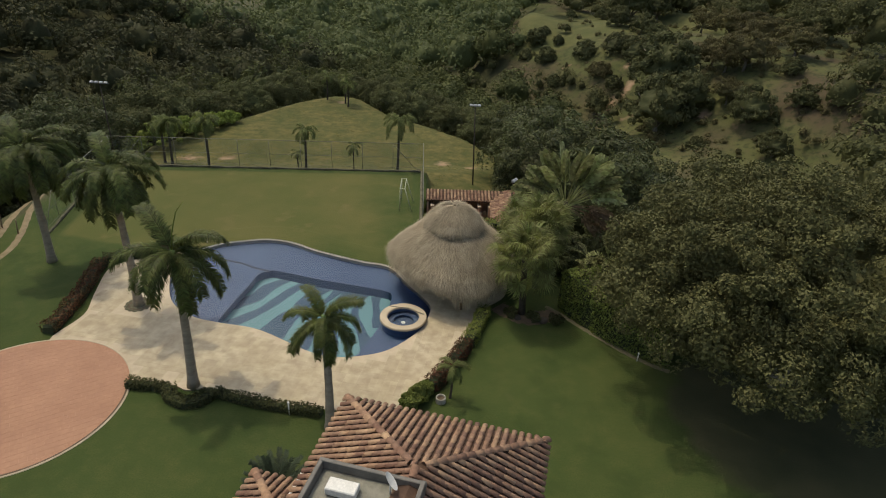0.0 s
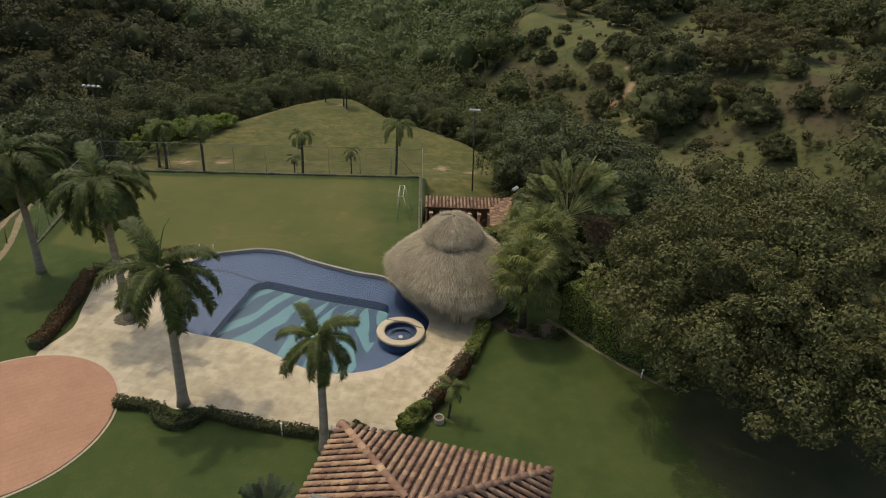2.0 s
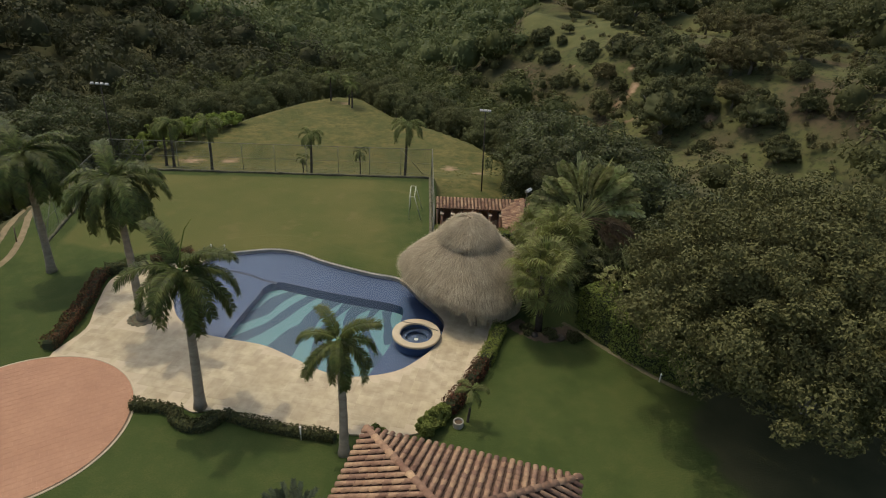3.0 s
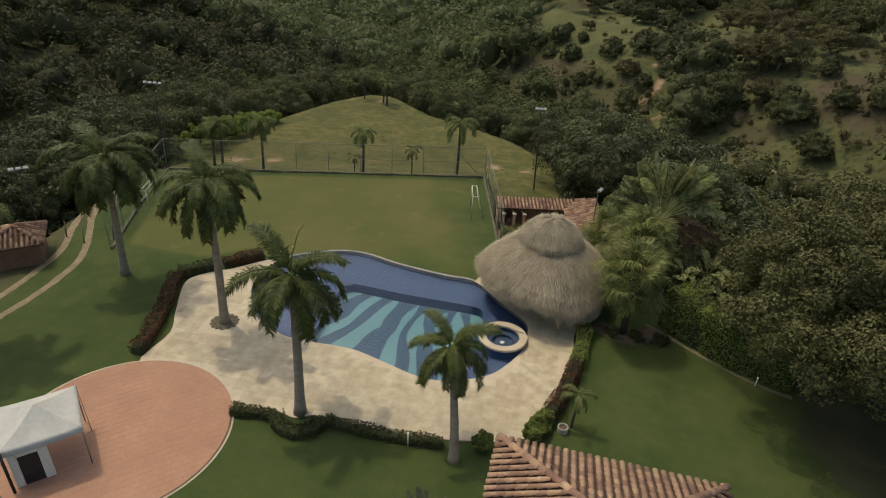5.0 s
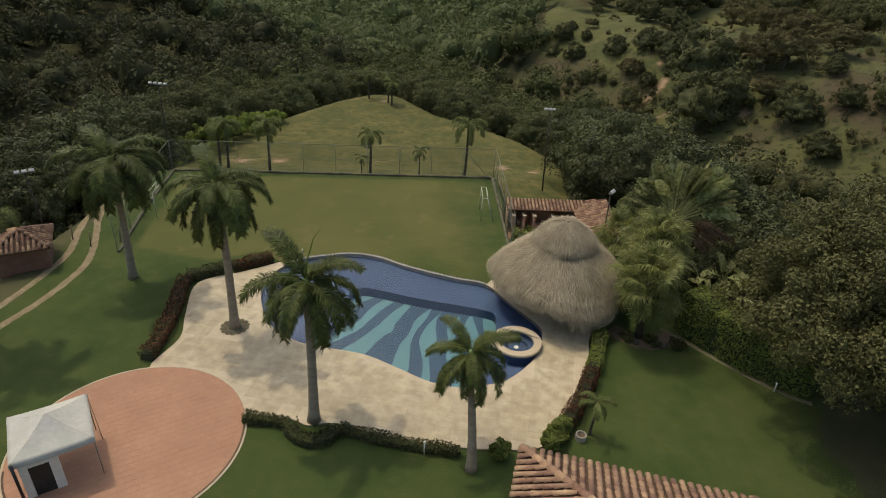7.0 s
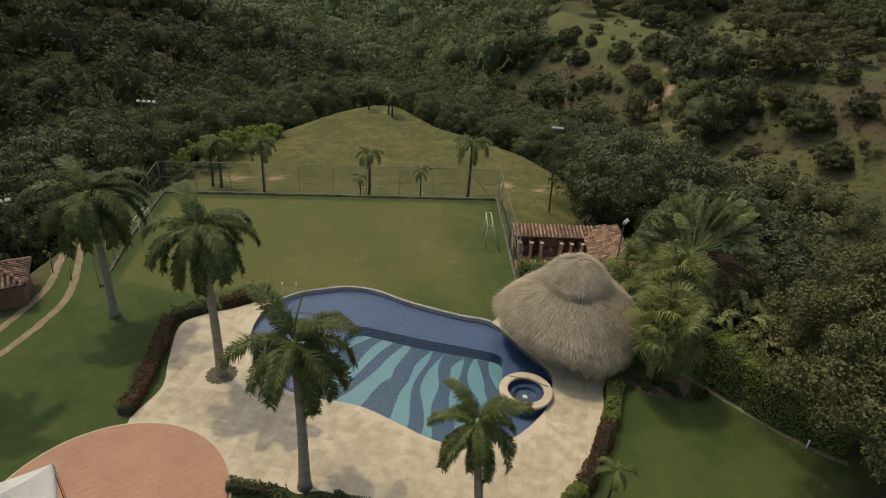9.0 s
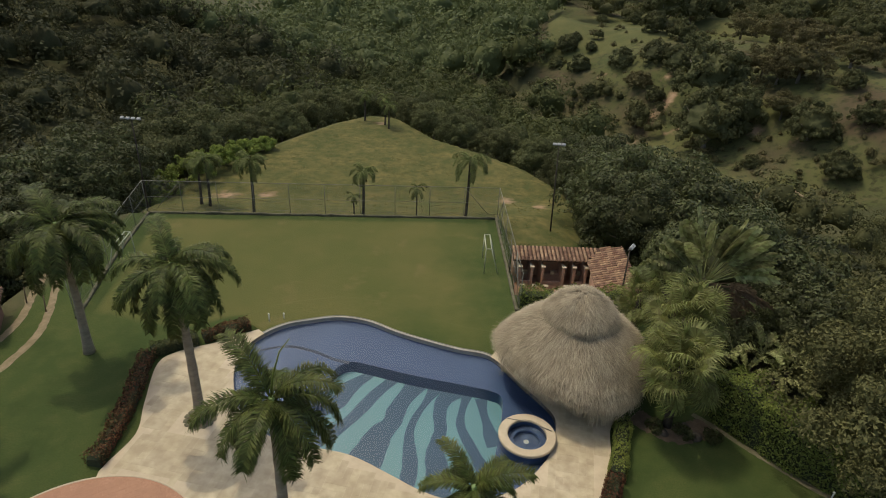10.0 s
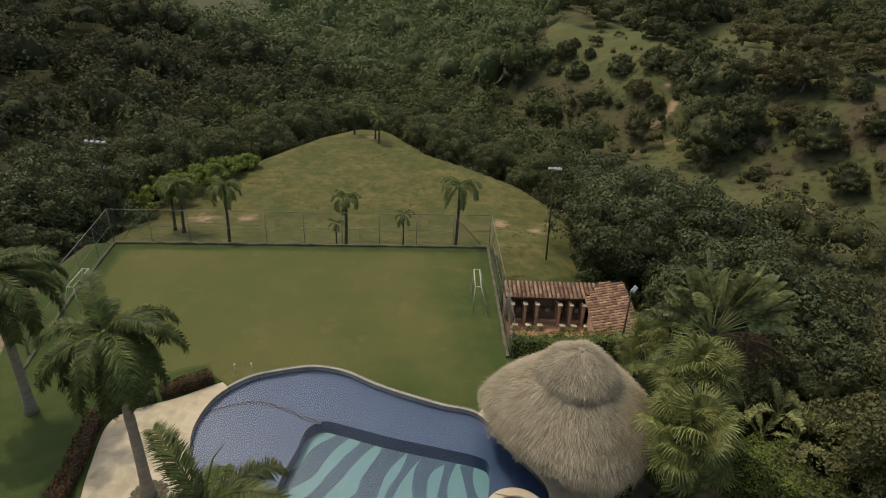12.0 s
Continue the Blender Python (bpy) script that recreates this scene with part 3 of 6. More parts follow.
DEEP_OUT = spline([(-12.45, -0.6), (-12.3, 2.0), (-12.1, 4.0), (-12.0, 5.3), (-11.3, 6.0), (-10.2, 5.88), (-7.6, 5.35), (-4.6, 4.93), (-3.0, 4.65),
                   (-2.4, 4.2), (-2.35, 2.8), (-2.6, 0.4), (-3.1, -1.6), (-3.5, -2.7), (-4.35, -3.0), (-5.85, -2.78), (-7.55, -2.02), (-9.7, -1.12),
                   (-11.4, -0.9), (-12.1, -0.85)], 6)
JAC = (-1.12, 0.95, 0.52)


def build_deck():
    deck = empty("pool_deck")
    tagged(deck, "pale cream stone paving round the pool", "pavement", kind="structure")
    bm = bmesh.new()
    outer, inner = fill(bm, [DECK_OUT, POOL], 0.01)
    skirt(bm, outer, -0.5)
    skirt(bm, inner, -0.4, True)
    part("paving_bed", bm, M_DECK, deck)
    return deck


DECK = build_deck()


def build_pool():
    pool = empty("swimming_pool")
    tagged(pool, "curving swimming pool lined with blue mosaic and turquoise wave stripes", "swimming pool", kind="structure")
    bm = bmesh.new()
    outer = fill(bm, [POOL, DEEP_OUT], SHELF)[0]
    top = [bm.verts.new((v.co.x, v.co.y, -0.02)) for v in outer]
    n = len(outer)
    for i in range(n):
        bm.faces.new((top[i], outer[i], outer[(i + 1) % n], top[(i + 1) % n]))
    part("shelf_floor", bm, M_POOLBLUE, pool, "violet-blue mosaic shelf")
    bm = bmesh.new()
    rim = [bm.verts.new((x, y, SHELF)) for x, y in DEEP_OUT]
    low = skirt(bm, rim, DEEP - SHELF, True)
    for v in low:
        v.co.y -= 0.3 * float(step(v.co.y, 3.0, 5.3))
    part("basin_wall", bm, M_STEPWALL, pool, "navy mosaic step wall")
    bm = bmesh.new()
    fill(bm, [[(x, y - 0.3 * float(step(y, 3.0, 5.3))) for x, y in DEEP_OUT]], DEEP)
    part("basin_floor", bm, M_TURQ, pool, "turquoise mosaic floor")
    stripes = [
        [(-10.0, 5.7, 0.25), (-11.0, 4.45, 0.5), (-11.4, 3.15, 0.5), (-12.0, 2.5, 0.5), (-12.45, 1.7, 0.3)],
        [(-8.6, 5.5, 0.34), (-9.4, 4.2, 0.36), (-9.95, 2.95, 0.38), (-10.5, 1.8, 0.32), (-11.2, 0.85, 0.42), (-12.1, -0.2, 0.42)],
        [(-7.2, 5.3, 0.65), (-7.85, 3.8, 0.48), (-8.1, 2.85, 0.54), (-8.2, 2.0, 0.51), (-8.65, 1.2, 0.66), (-8.9, 0.2, 0.8), (-9.2, -1.1, 0.95)],
        [(-6.1, 5.1, 0.45), (-6.58, 3.75, 0.2), (-6.97, 2.65, 0.2), (-7.15, 1.65, 0.22), (-7.1, 0.9, 0.28), (-6.95, 0.05, 0.36), (-6.8, -0.95, 0.4), (-6.85, -2.2, 0.4)],
        [(-5.1, 4.9, 0.65), (-5.65, 3.9, 0.42), (-5.7, 2.85, 0.36), (-5.55, 1.9, 0.34), (-5.63, 1.05, 0.38), (-5.66, 0.1, 0.5), (-5.45, -0.75, 0.58), (-5.3, -1.7, 0.6), (-5.2, -2.8, 0.6)],
        [(-4.3, 4.7, 0.3), (-4.5, 3.5, 0.19), (-4.55, 2.5, 0.24), (-4.3, 1.7, 0.26), (-4.0, 1.1, 0.3), (-3.6, 0.3, 0.3), (-3.2, -0.5, 0.4), (-3.0, -1.2, 0.4)],
        [(-3.5, 4.5, 0.36), (-3.33, 3.4, 0.22), (-3.07, 2.5, 0.27), (-2.9, 1.85, 0.4), (-2.6, 1.1, 0.47)],
    ]
    for s in stripes:
        line = np.array(spline(s, 8, False))
        d = np.gradient(line[:, :2], axis=0)
        d /= np.linalg.norm(d, axis=1)[:, None]
        side = np.stack([-d[:, 1], d[:, 0]], 1) * line[:, 2:3] * (1 + 0.03 * np.sin(np.arange(len(line)) * 0.9))[:, None]
        a, b = line[:, :2] + side, line[:, :2] - side
        bm = bmesh.new()
        va = [bm.verts.new((*p, DEEP + 0.006)) for p in a]
        vb = [bm.verts.new((*p, DEEP + 0.006)) for p in b]
        for i in range(len(va) - 1):
            bm.faces.new((va[i], va[i + 1], vb[i + 1], vb[i]))
        part("wave_stripe", bm, M_DEEPBLUE, pool)
    # dark step line across the shelf
    line = spline([(-18.1, 4.9), (-17.2, 5.9), (-15.5, 6.7), (-13.8, 6.5), (-12.4, 5.95), (-11.4, 5.75)], 8, False)
    bm = bmesh.new()
    va = [bm.verts.new((x, y, SHELF + 0.006)) for x, y in line]
    vb = [bm.verts.new((x, y + 0.27, SHELF + 0.006)) for x, y in line]
    for i in range(len(va) - 1):
        bm.faces.new((va[i], va[i + 1], vb[i + 1], vb[i]))
    part("step_line", bm, M_NAVY, pool, "navy mosaic step line")
    # raised coping along the lawn side
    k = [p for p in POOL if p[1] > 7.2 and p[0] < -2.9]
    k = sorted(k, key=lambda p: p[0])
    bm = bmesh.new()
    rows = []
    for i, (x, y) in enumerate(k):
        a, b = k[max(i - 1, 0)], k[min(i + 1, len(k) - 1)]
        d = np.array([b[0] - a[0], b[1] - a[1]])
        d /= np.linalg.norm(d)
        nrm = np.array([-d[1], d[0]])
        prof = [(-0.02, -0.3), (-0.02, 0.02), (0.01, 0.03), (0.1, 0.03), (0.12, 0.0), (0.14, 0.0), (0.15, 0.045), (0.17, 0.04), (0.17, -0.3)]
        rows.append([bm.verts.new((x + nrm[0] * o, y + nrm[1] * o, z)) for o, z in prof])
    for a, b in zip(rows, rows[1:]):
        for j in range(len(a) - 1):
            bm.faces.new((a[j], b[j], b[j + 1], a[j + 1]))
    bm.faces.new(rows[0])
    bm.faces.new(rows[-1][::-1])
    part("coping", bm, M_COPING, pool, "grey stone coping")
    V, F = [], []
    for i, (x, y) in enumerate(k):
        a, b = k[max(i - 1, 0)], k[min(i + 1, len(k) - 1)]
        d = np.array([b[0] - a[0], b[1] - a[1]])
        d /= np.linalg.norm(d)
        V += [(x - d[1] * o, y + d[0] * o, z) for o, z in ((0.19, 0.02), (1.0, 0.022), (2.3, 0.015), (2.8, -0.04))]
    for i in range(len(k) - 1):
        for j in range(3):
            F.append((4 * i + j, 4 * i + 4 + j, 4 * i + 5 + j, 4 * i + 1 + j))
    me = poly_mesh("turf_edge", V, F)
    dry = np.array([float(dryness(x, y)) for x, y, _ in V], np.float32)
    for nm, v in (("lawn", np.ones(len(V), np.float32)), ("field", dry)):
        me.attributes.new(nm, "FLOAT", "POINT").data.foreach_set("value", v)
    tagged(link_mesh("turf_edge", me, M_GROUND), "mown grass verge along the pool coping", "lawn", kind="structure")
    bm = bmesh.new()
    fill(bm, [POOL], WATER_Z)
    w = part("water", bm, M_WATER, pool, "clear still pool water")
    w.visible_shadow = False
    return pool


build_pool()


def ring(bm, r0, r1, z0, z1, n=40, bevel=0.04):
    prof = [(r0, z0), (r0, z1 - bevel), (r0 + bevel, z1), (r1 - bevel, z1), (r1, z1 - bevel), (r1, z0)]
    rows = [[bm.verts.new((r * math.cos(a), r * math.sin(a), z)) for r, z in prof] for a in (2 * math.pi * i / n for i in range(n))]
    for i in range(n):
        a, b = rows[i], rows[(i + 1) % n]
        for j in range(len(prof) - 1):
            bm.faces.new((a[j], a[j + 1], b[j + 1], b[j]))
    bmesh.ops.recalc_face_normals(bm, faces=bm.faces[:])


def disc(bm, r, z, n=40, c=(0, 0)):
    vs = [bm.verts.new((c[0] + r * math.cos(2 * math.pi * i / n), c[1] + r * math.sin(2 * math.pi * i / n), z)) for i in range(n)]
    return bm.faces.new(vs)


def build_jacuzzi():
    j = empty("whirlpool_tub", JAC[0], JAC[1], 0)
    tagged(j, "round raised whirlpool tub with cream stone rim and blue mosaic", "whirlpool")
    bm = bmesh.new()
    ring(bm, 0.98, 1.46, 0.22, 0.36)
    part("rim", bm, M_DECK, j, "cream stone rim")
    bm = bmesh.new()
    ring(bm, 1.0, 1.38, -0.5, 0.23, bevel=0.01)
    part("tub_wall", bm, M_POOLBLUE, j, "blue mosaic wall")
    bm = bmesh.new()
    ring(bm, 0.62, 1.0, -0.5, -0.12)
    part("bench", bm, M_POOLBLUE, j, "blue mosaic bench")
    bm = bmesh.new()
    disc(bm, 1.0, -0.48)
    part("tub_floor", bm, M_POOLBLUE, j)
    bm = bmesh.new()
    ring(bm, 0.02, 0.14, -0.47, -0.44, 20, 0.005)
    part("drain", bm, M_WHITE, j, "pale round drain")
    bm = bmesh.new()
    disc(bm, 0.99, 0.12)
    w = part("water", bm, M_WATER, j, "clear still water")
    w.visible_shadow = False
    bm = bmesh.new()
    add_tube(bm, [(-1.0, 0.95, 0.38), (0.1, 0.82, 0.42), (1.25, 0.35, 0.39)], 0.02, 6)
    part("bar", bm, M_METAL, j, "thin metal bar lying across the rim")


build_jacuzzi()


def build_circle():
    cx, cy, r = CIRCLE
    t = empty("round_terrace", cx, cy, 0)
    tagged(t, "round terracotta tiled terrace with a low cream rim", "terrace", kind="structure")
    bm = bmesh.new()
    top = fill(bm, [[(r * math.cos(2 * math.pi * i / 72), r * math.sin(2 * math.pi * i / 72)) for i in range(72)]], 0.02)[0]
    skirt(bm, top, -0.5)
    part("tile_bed", bm, M_GROUT, t)
    bm = bmesh.new()
    ring(bm, r, r + 0.1, -0.3, 0.035, 72, 0.02)
    part("rim", bm, M_DECK, t, "cream concrete rim")
    # dark arc painted in place of the shadow at the rim's step
    bm = bmesh.new()
    n = 48
    arc = [radians(-150 + 172 * i / n) for i in range(n + 1)]
    rows = [[bm.verts.new(((r + o) * math.cos(a), (r + o) * math.sin(a), z)) for o, z in ((-0.09, 0.026), (-0.085, 0.034), (-0.005, 0.034), (0.0, 0.026))] for a in arc]
    for a, b in zip(rows, rows[1:]):
        for j in range(3):
            bm.faces.new((a[j], b[j], b[j + 1], a[j + 1]))
    bmesh.ops.recalc_face_normals(bm, faces=bm.faces[:])
    part("rim_shadow_line", bm, M_SOIL_SHADOW, t, "dark line painted for the shadow of the raised rim")
    return t


TERRACE = build_circle()

# ---- tile roofs ----
def barrel_mesh(length=0.46, r=0.104, thick=0.022, name="roof_tile"):
    """One curved clay tile, tapering up the slope; x across, y up the slope."""
    rows = []
    for y, k in ((0.0, 1.08), (length, 0.74)):
        for rr in (r * k, (r - thick) * k):
            rows.append([(rr * math.cos(a), y, rr * 0.8 * math.sin(a)) for a in (math.pi * i / 5 for i in range(6))])
    v = [p for row in rows for p in row]
    f = []
    for i in range(5):
        f += [(i, i + 1, 12 + i + 1, 12 + i), (6 + i + 1, 6 + i, i, i + 1)[::-1]]
    return poly_mesh(name, v, f)


TILE = barrel_mesh()
TILE.materials.append(M_CLAY)
for _f in TILE.polygons:
    _f.use_smooth = True
TILE_V = np.array([tuple(v.co) for v in TILE.vertices])
TILE_F = [tuple(p.vertices) for p in TILE.polygons]


def slope_tiles(corners, gap=0.29, course=0.37):
    """Poses of tiles on a roof slope. corners: eave start, eave end, then the upper corners in order round."""
    c = [Vector(p) for p in corners]
    u = (c[1] - c[0]).normalized()
    nrm = u.cross(c[2] - c[0]).normalized()
    if nrm.z < 0:
        nrm = -nrm
    v = nrm.cross(u)
    if v.dot(c[2] - c[0]) < 0:
        return slope_tiles([corners[1], corners[0], *corners[:1:-1]], gap, course)
    flat = [((p - c[0]).dot(u), (p - c[0]).dot(v)) for p in c]
    span, rise = max(p[0] for p in flat), max(p[1] for p in flat)
    lo = min(p[0] for p in flat)
    out = []
    for i in range(int((span - lo) / gap) + 1):
        x = lo + gap * (i + 0.5)
        for j in range(int(rise / course) + 1):
            y = course * j - 0.08
            if float(sdist(flat, np.array(x), np.array(y + 0.2))) < -0.02:
                h = (i * 7349 + j * 9151) % 97 / 97 - 0.5
                m = Matrix((u, v, nrm)).transposed().to_4x4()
                m.translation = c[0] + u * (x + 0.02 * h) + v * (y + 0.03 * h) + nrm * (0.035 + 0.012 * abs(h))
                out.append(m @ Matrix.Rotation(0.05 * h, 4, "Z") @ Matrix.Rotation(0.07, 4, "X"))
    return out


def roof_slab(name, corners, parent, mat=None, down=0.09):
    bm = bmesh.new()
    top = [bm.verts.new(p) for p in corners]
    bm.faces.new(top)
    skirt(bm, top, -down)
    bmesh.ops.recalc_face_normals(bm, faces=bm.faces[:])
    return part(name, bm, mat or M_ROOFDECK, parent)


def ridge_tiles(bm_list, a, b, step_len=0.4):
    a, b = Vector(a), Vector(b)
    d = b - a
    n = int(d.length / step_len)
    u = d.normalized()
    side = u.cross(Vector((0, 0, 1))).normalized()
    up = side.cross(u)
    for i in range(n):
        m = Matrix((side, u, up)).transposed().to_4x4()
        m.translation = a + u * (step_len * i) + up * 0.075
        bm_list.append(m @ Matrix.Diagonal((1.4, 1, 1.3, 1)))


def lay_tiles(roof, poses, near=300, stuff_name="roof_tiles"):
    """The first tiles as pieces of their own, the rest joined."""
    for m in poses[:near]:
        ob = new("roof_tile", TILE)
        ob.parent = roof
        ob.matrix_basis = m
    rest = poses[near:]
    if rest:
        R = np.array([[list(r) for r in m] for m in rest])
        V = np.einsum("nij,vj->nvi", R[:, :3, :3], TILE_V) + R[:, None, :3, 3]
        k = len(TILE_V)
        faces = [tuple(i + k * n for i in f) for n in range(len(rest)) for f in TILE_F]
        me = poly_mesh(stuff_name, V.reshape(-1, 3), faces)
        for f in me.polygons:
            f.use_smooth = True
        ob = link_mesh(stuff_name, me, [], roof)
        me.materials.append(M_CLAY)
        ob["kind"] = "stuff"


LATE_TILES = []


def build_house():
    """The house under the flight path: hipped clay roofs over cream walls."""
    house = empty("house", -1.57, -11.52, 0, -8.9)
    tagged(house, "cream plastered house with a hipped clay tile roof", "house")
    z, top, w, ln = 4.8, 6.4, 8.15, 15.0
    # local axes: x along the front eave, y away from the garden is negative
    P1, P2 = (0, 0, z), (w, 0, z)
    H, K = (w / 2, -w / 2, top), (w / 2, -ln + w / 2, top)
    B1, B2 = (0, -ln, z), (w, -ln, z)
    slopes = [[P2, P1, H], [P1, B1, K, H], [B2, P2, H, K], [B1, B2, K]]
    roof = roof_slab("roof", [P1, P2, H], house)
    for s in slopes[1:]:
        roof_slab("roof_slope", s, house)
    poses = []
    order = [slope_tiles([P2, P1, H]), slope_tiles([P1, B1, K, H]), slope_tiles([B2, P2, H, K])]
    poses = order[0] + order[1] + order[2] + slope_tiles([B1, B2, K])
    poses = [m for m in poses if not (0.8 < m.translation.x < 4.7 and -7.2 < m.translation.y < -4.55)]
    ridges = []
    ridge_tiles(ridges, P1, H)
    ridge_tiles(ridges, P2, H)
    ridge_tiles(ridges, H, (w / 2, -4.5, top))
    ridge_tiles(ridges, (w / 2, -7.0, top), K)
    ridge_tiles(ridges, B1, K)
    ridge_tiles(ridges, B2, K)
    LATE_TILES.append((roof, ridges + poses))
    # lower wing
    q, qz, qw = (-2.0, -3.95), 4.15, 4.4
    A, Bq = (q[0], q[1], qz), (q[0] + qw, q[1], qz)
    A2 = (q[0], q[1] - 9, qz)
    Hq, Kq = (q[0] + qw / 2, q[1] - qw / 2, qz + 0.85), (q[0] + qw / 2, q[1] - 7, qz + 0.85)
    r2 = roof_slab("wing_roof", [A, Bq, Hq], house)
    roof_slab("wing_slope", [A, A2, Kq, Hq], house)
    ridges = []
    ridge_tiles(ridges, A, Hq)
    LATE_TILES.append((r2, ridges + slope_tiles([Bq, A, Hq]) + slope_tiles([A, A2, Kq, Hq])))
    bm = bmesh.new()
    add_tube(bm, [(-0.12, -3.7, 4.63), (-0.12, -8, 4.63)], 0.07, 8)
    part("gutter", bm, M_WHITE, house, "pale roof gutter")
    bm = bmesh.new()
    add_box(bm, (0.6, -ln + 0.6, -0.1), (w - 0.6, -0.6, z - 0.02))
    part("wall", bm, M_PLASTER, house, "cream plaster walls")
    bm = bmesh.new()
    add_box(bm, (q[0] + 0.5, q[1] - 8.5, -0.1), (0.59, q[1] - 0.5, qz - 0.02))
    part("wing_wall", bm, M_PLASTER, house)
    bm = bmesh.new()
    for lo, hi in (((1.0, -6.9, 5.4), (4.6, -6.75, 6.75)), ((1.0, -4.75, 5.4), (4.6, -4.6, 6.55)), ((1.0, -6.75, 5.4), (1.15, -4.75, 6.55)), ((4.45, -6.75, 5.4), (4.6, -4.75, 6.75))):
        add_box(bm, lo, hi, 0.02)
    part("parapet", bm, M_GREY, house, "dark grey roof well parapet")
    bm = bmesh.new()
    add_box(bm, (1.16, -6.74, 5.9), (4.44, -4.76, 6.2))
    part("roof_well_floor", bm, M_METAL, house, "pale grey roof well floor")
    bm = bmesh.new()
    add_box(bm, (1.6, -5.7, 6.21), (2.6, -5.2, 6.5), 0.03)
    part("roof_unit", bm, M_WHITE, house, "white box in the roof well")
    bm = bmesh.new()
    for a in range(16):
        t0, t1 = 2 * math.pi * a / 16, 2 * math.pi * (a + 1) / 16
        for r0, r1 in ((0.0, 0.16), (0.16, 0.32)):
            pts = [(r * math.cos(t), r * math.sin(t), 0.5 * r * r) for r, t in ((r0, t0), (r1, t0), (r1, t1), (r0, t1))]
            bm.faces.new([bm.verts.new(p) for p in (pts if r0 else pts[1:3] + pts[:1])])
    bmesh.ops.remove_doubles(bm, verts=bm.verts[:], dist=0.001)
    bmesh.ops.transform(bm, matrix=Matrix.Translation((3.55, -5.1, 6.75)) @ Matrix.Rotation(0.9, 4, "Y") @ Matrix.Rotation(-0.4, 4, "X"), verts=bm.verts[:])
    add_tube(bm, [(3.55, -5.1, 6.18), (3.55, -5.1, 6.74)], [0.03, 0.025], 8)
    part("satellite_dish", bm, M_WHITE, house, "small white dish on a short mast")


build_house()


def build_outhouse():
    """Low open-fronted changing rooms on the lower ground beside the field."""
    fl = -1.45
    o = empty("changing_rooms", -1.55, 18.2, fl, 6.2)
    tagged(o, "brown open-fronted changing rooms with clay tile roof", "building")
    # local: x along the front, y to the back; z from the floor
    eave, back, dp = 2.17, 2.5, 1.65
    front = [(-0.2, 0.0, eave), (5.45, 0.0, eave), (6.8, dp, back), (-0.2, dp, back)]
    r = roof_slab("roof", front, o)
    LATE_TILES.append((r, slope_tiles([front[1], front[0], front[3], front[2]], 0.3, 0.4)))
    wing = [(5.45, 0.05, eave), (5.1, -5.0, eave), (7.9, -5.0, 2.9), (8.3, 1.2, 2.9), (6.8, dp, back + 0.03)]
    r2 = roof_slab("wing_roof", wing, o)
    LATE_TILES.append((r2, slope_tiles(wing, 0.3, 0.4)))
    bm = bmesh.new()
    add_box(bm, (-0.1, 1.35, 0), (7.99, 1.5, back - 0.3))
    add_box(bm, (-0.1, 0.2, 0), (0.05, 1.34, eave - 0.12))
    add_box(bm, (7.7, -4.7, 0), (7.85, 1.34, 2.7))
    add_box(bm, (5.5, -4.7, 0), (7.69, -4.55, 2.1))
    add_box(bm, (5.6, -4.54, 0), (5.75, -0.6, 2.1))
    part("wall", bm, M_BROWNWALL, o, "red-brown walls")
    bm = bmesh.new()
    add_box(bm, (-0.3, -3.2, -0.25), (8.4, dp - 0.2, 0.08))
    part("floor_slab", bm, M_TERRA, o, "terracotta floor")
    stalls = (0.25, 1.15, 1.98, 3.55, 4.35, 5.25)
    for x in stalls:
        bm = bmesh.new()
        add_box(bm, (x, -0.32, 0.08), (x + 0.2, 1.34, 1.72), 0.01)
        part("partition", bm, M_BROWNWALL, o)
        bm = bmesh.new()
        add_box(bm, (x - 0.06, -0.4, 1.725), (x + 0.26, -0.08, 1.83), 0.02)
        add_box(bm, (x - 0.06, -0.075, 1.725), (x + 0.1, 0.14, 1.83), 0.02)
        part("cap", bm, M_DECK, o, "pale stone cap")
        bm = bmesh.new()
        add_box(bm, (x + 0.12, -0.98, 0.4), (x + 0.52, -0.66, 0.5), 0.02)
        add_box(bm, (x + 0.16, -0.88, 0.08), (x + 0.3, -0.7, 0.395), 0.02)
        part("stool", bm, M_DECK, o, "pale stone stool")
    for a, b in zip(stalls[::2], stalls[1::2]):
        bm = bmesh.new()
        add_box(bm, (a + 0.205, -0.1, 0.08), (b - 0.005, 0.05, 0.4), 0.01)
        part("low_wall", bm, M_BROWNWALL, o)
        bm = bmesh.new()
        add_box(bm, (a + 0.205, 0.75, 0.08), (b - 0.005, 1.34, 0.6), 0.015)
        part("bench", bm, M_BROWNWALL, o)
        bm = bmesh.new()
        c = (a + b) / 2 + 0.1
        add_box(bm, (c, 0.5, 0.65), (c + 0.3, 0.74, 0.95), 0.015)
        part("basin", bm, M_DECK, o, "small stone wash basin")
        bm = bmesh.new()
        add_box(bm, (a + 0.04, 0.16, 0.08), (a + 0.16, 0.28, eave - 0.09), 0.012)
        part("post", bm, M_POST, o)


build_outhouse()


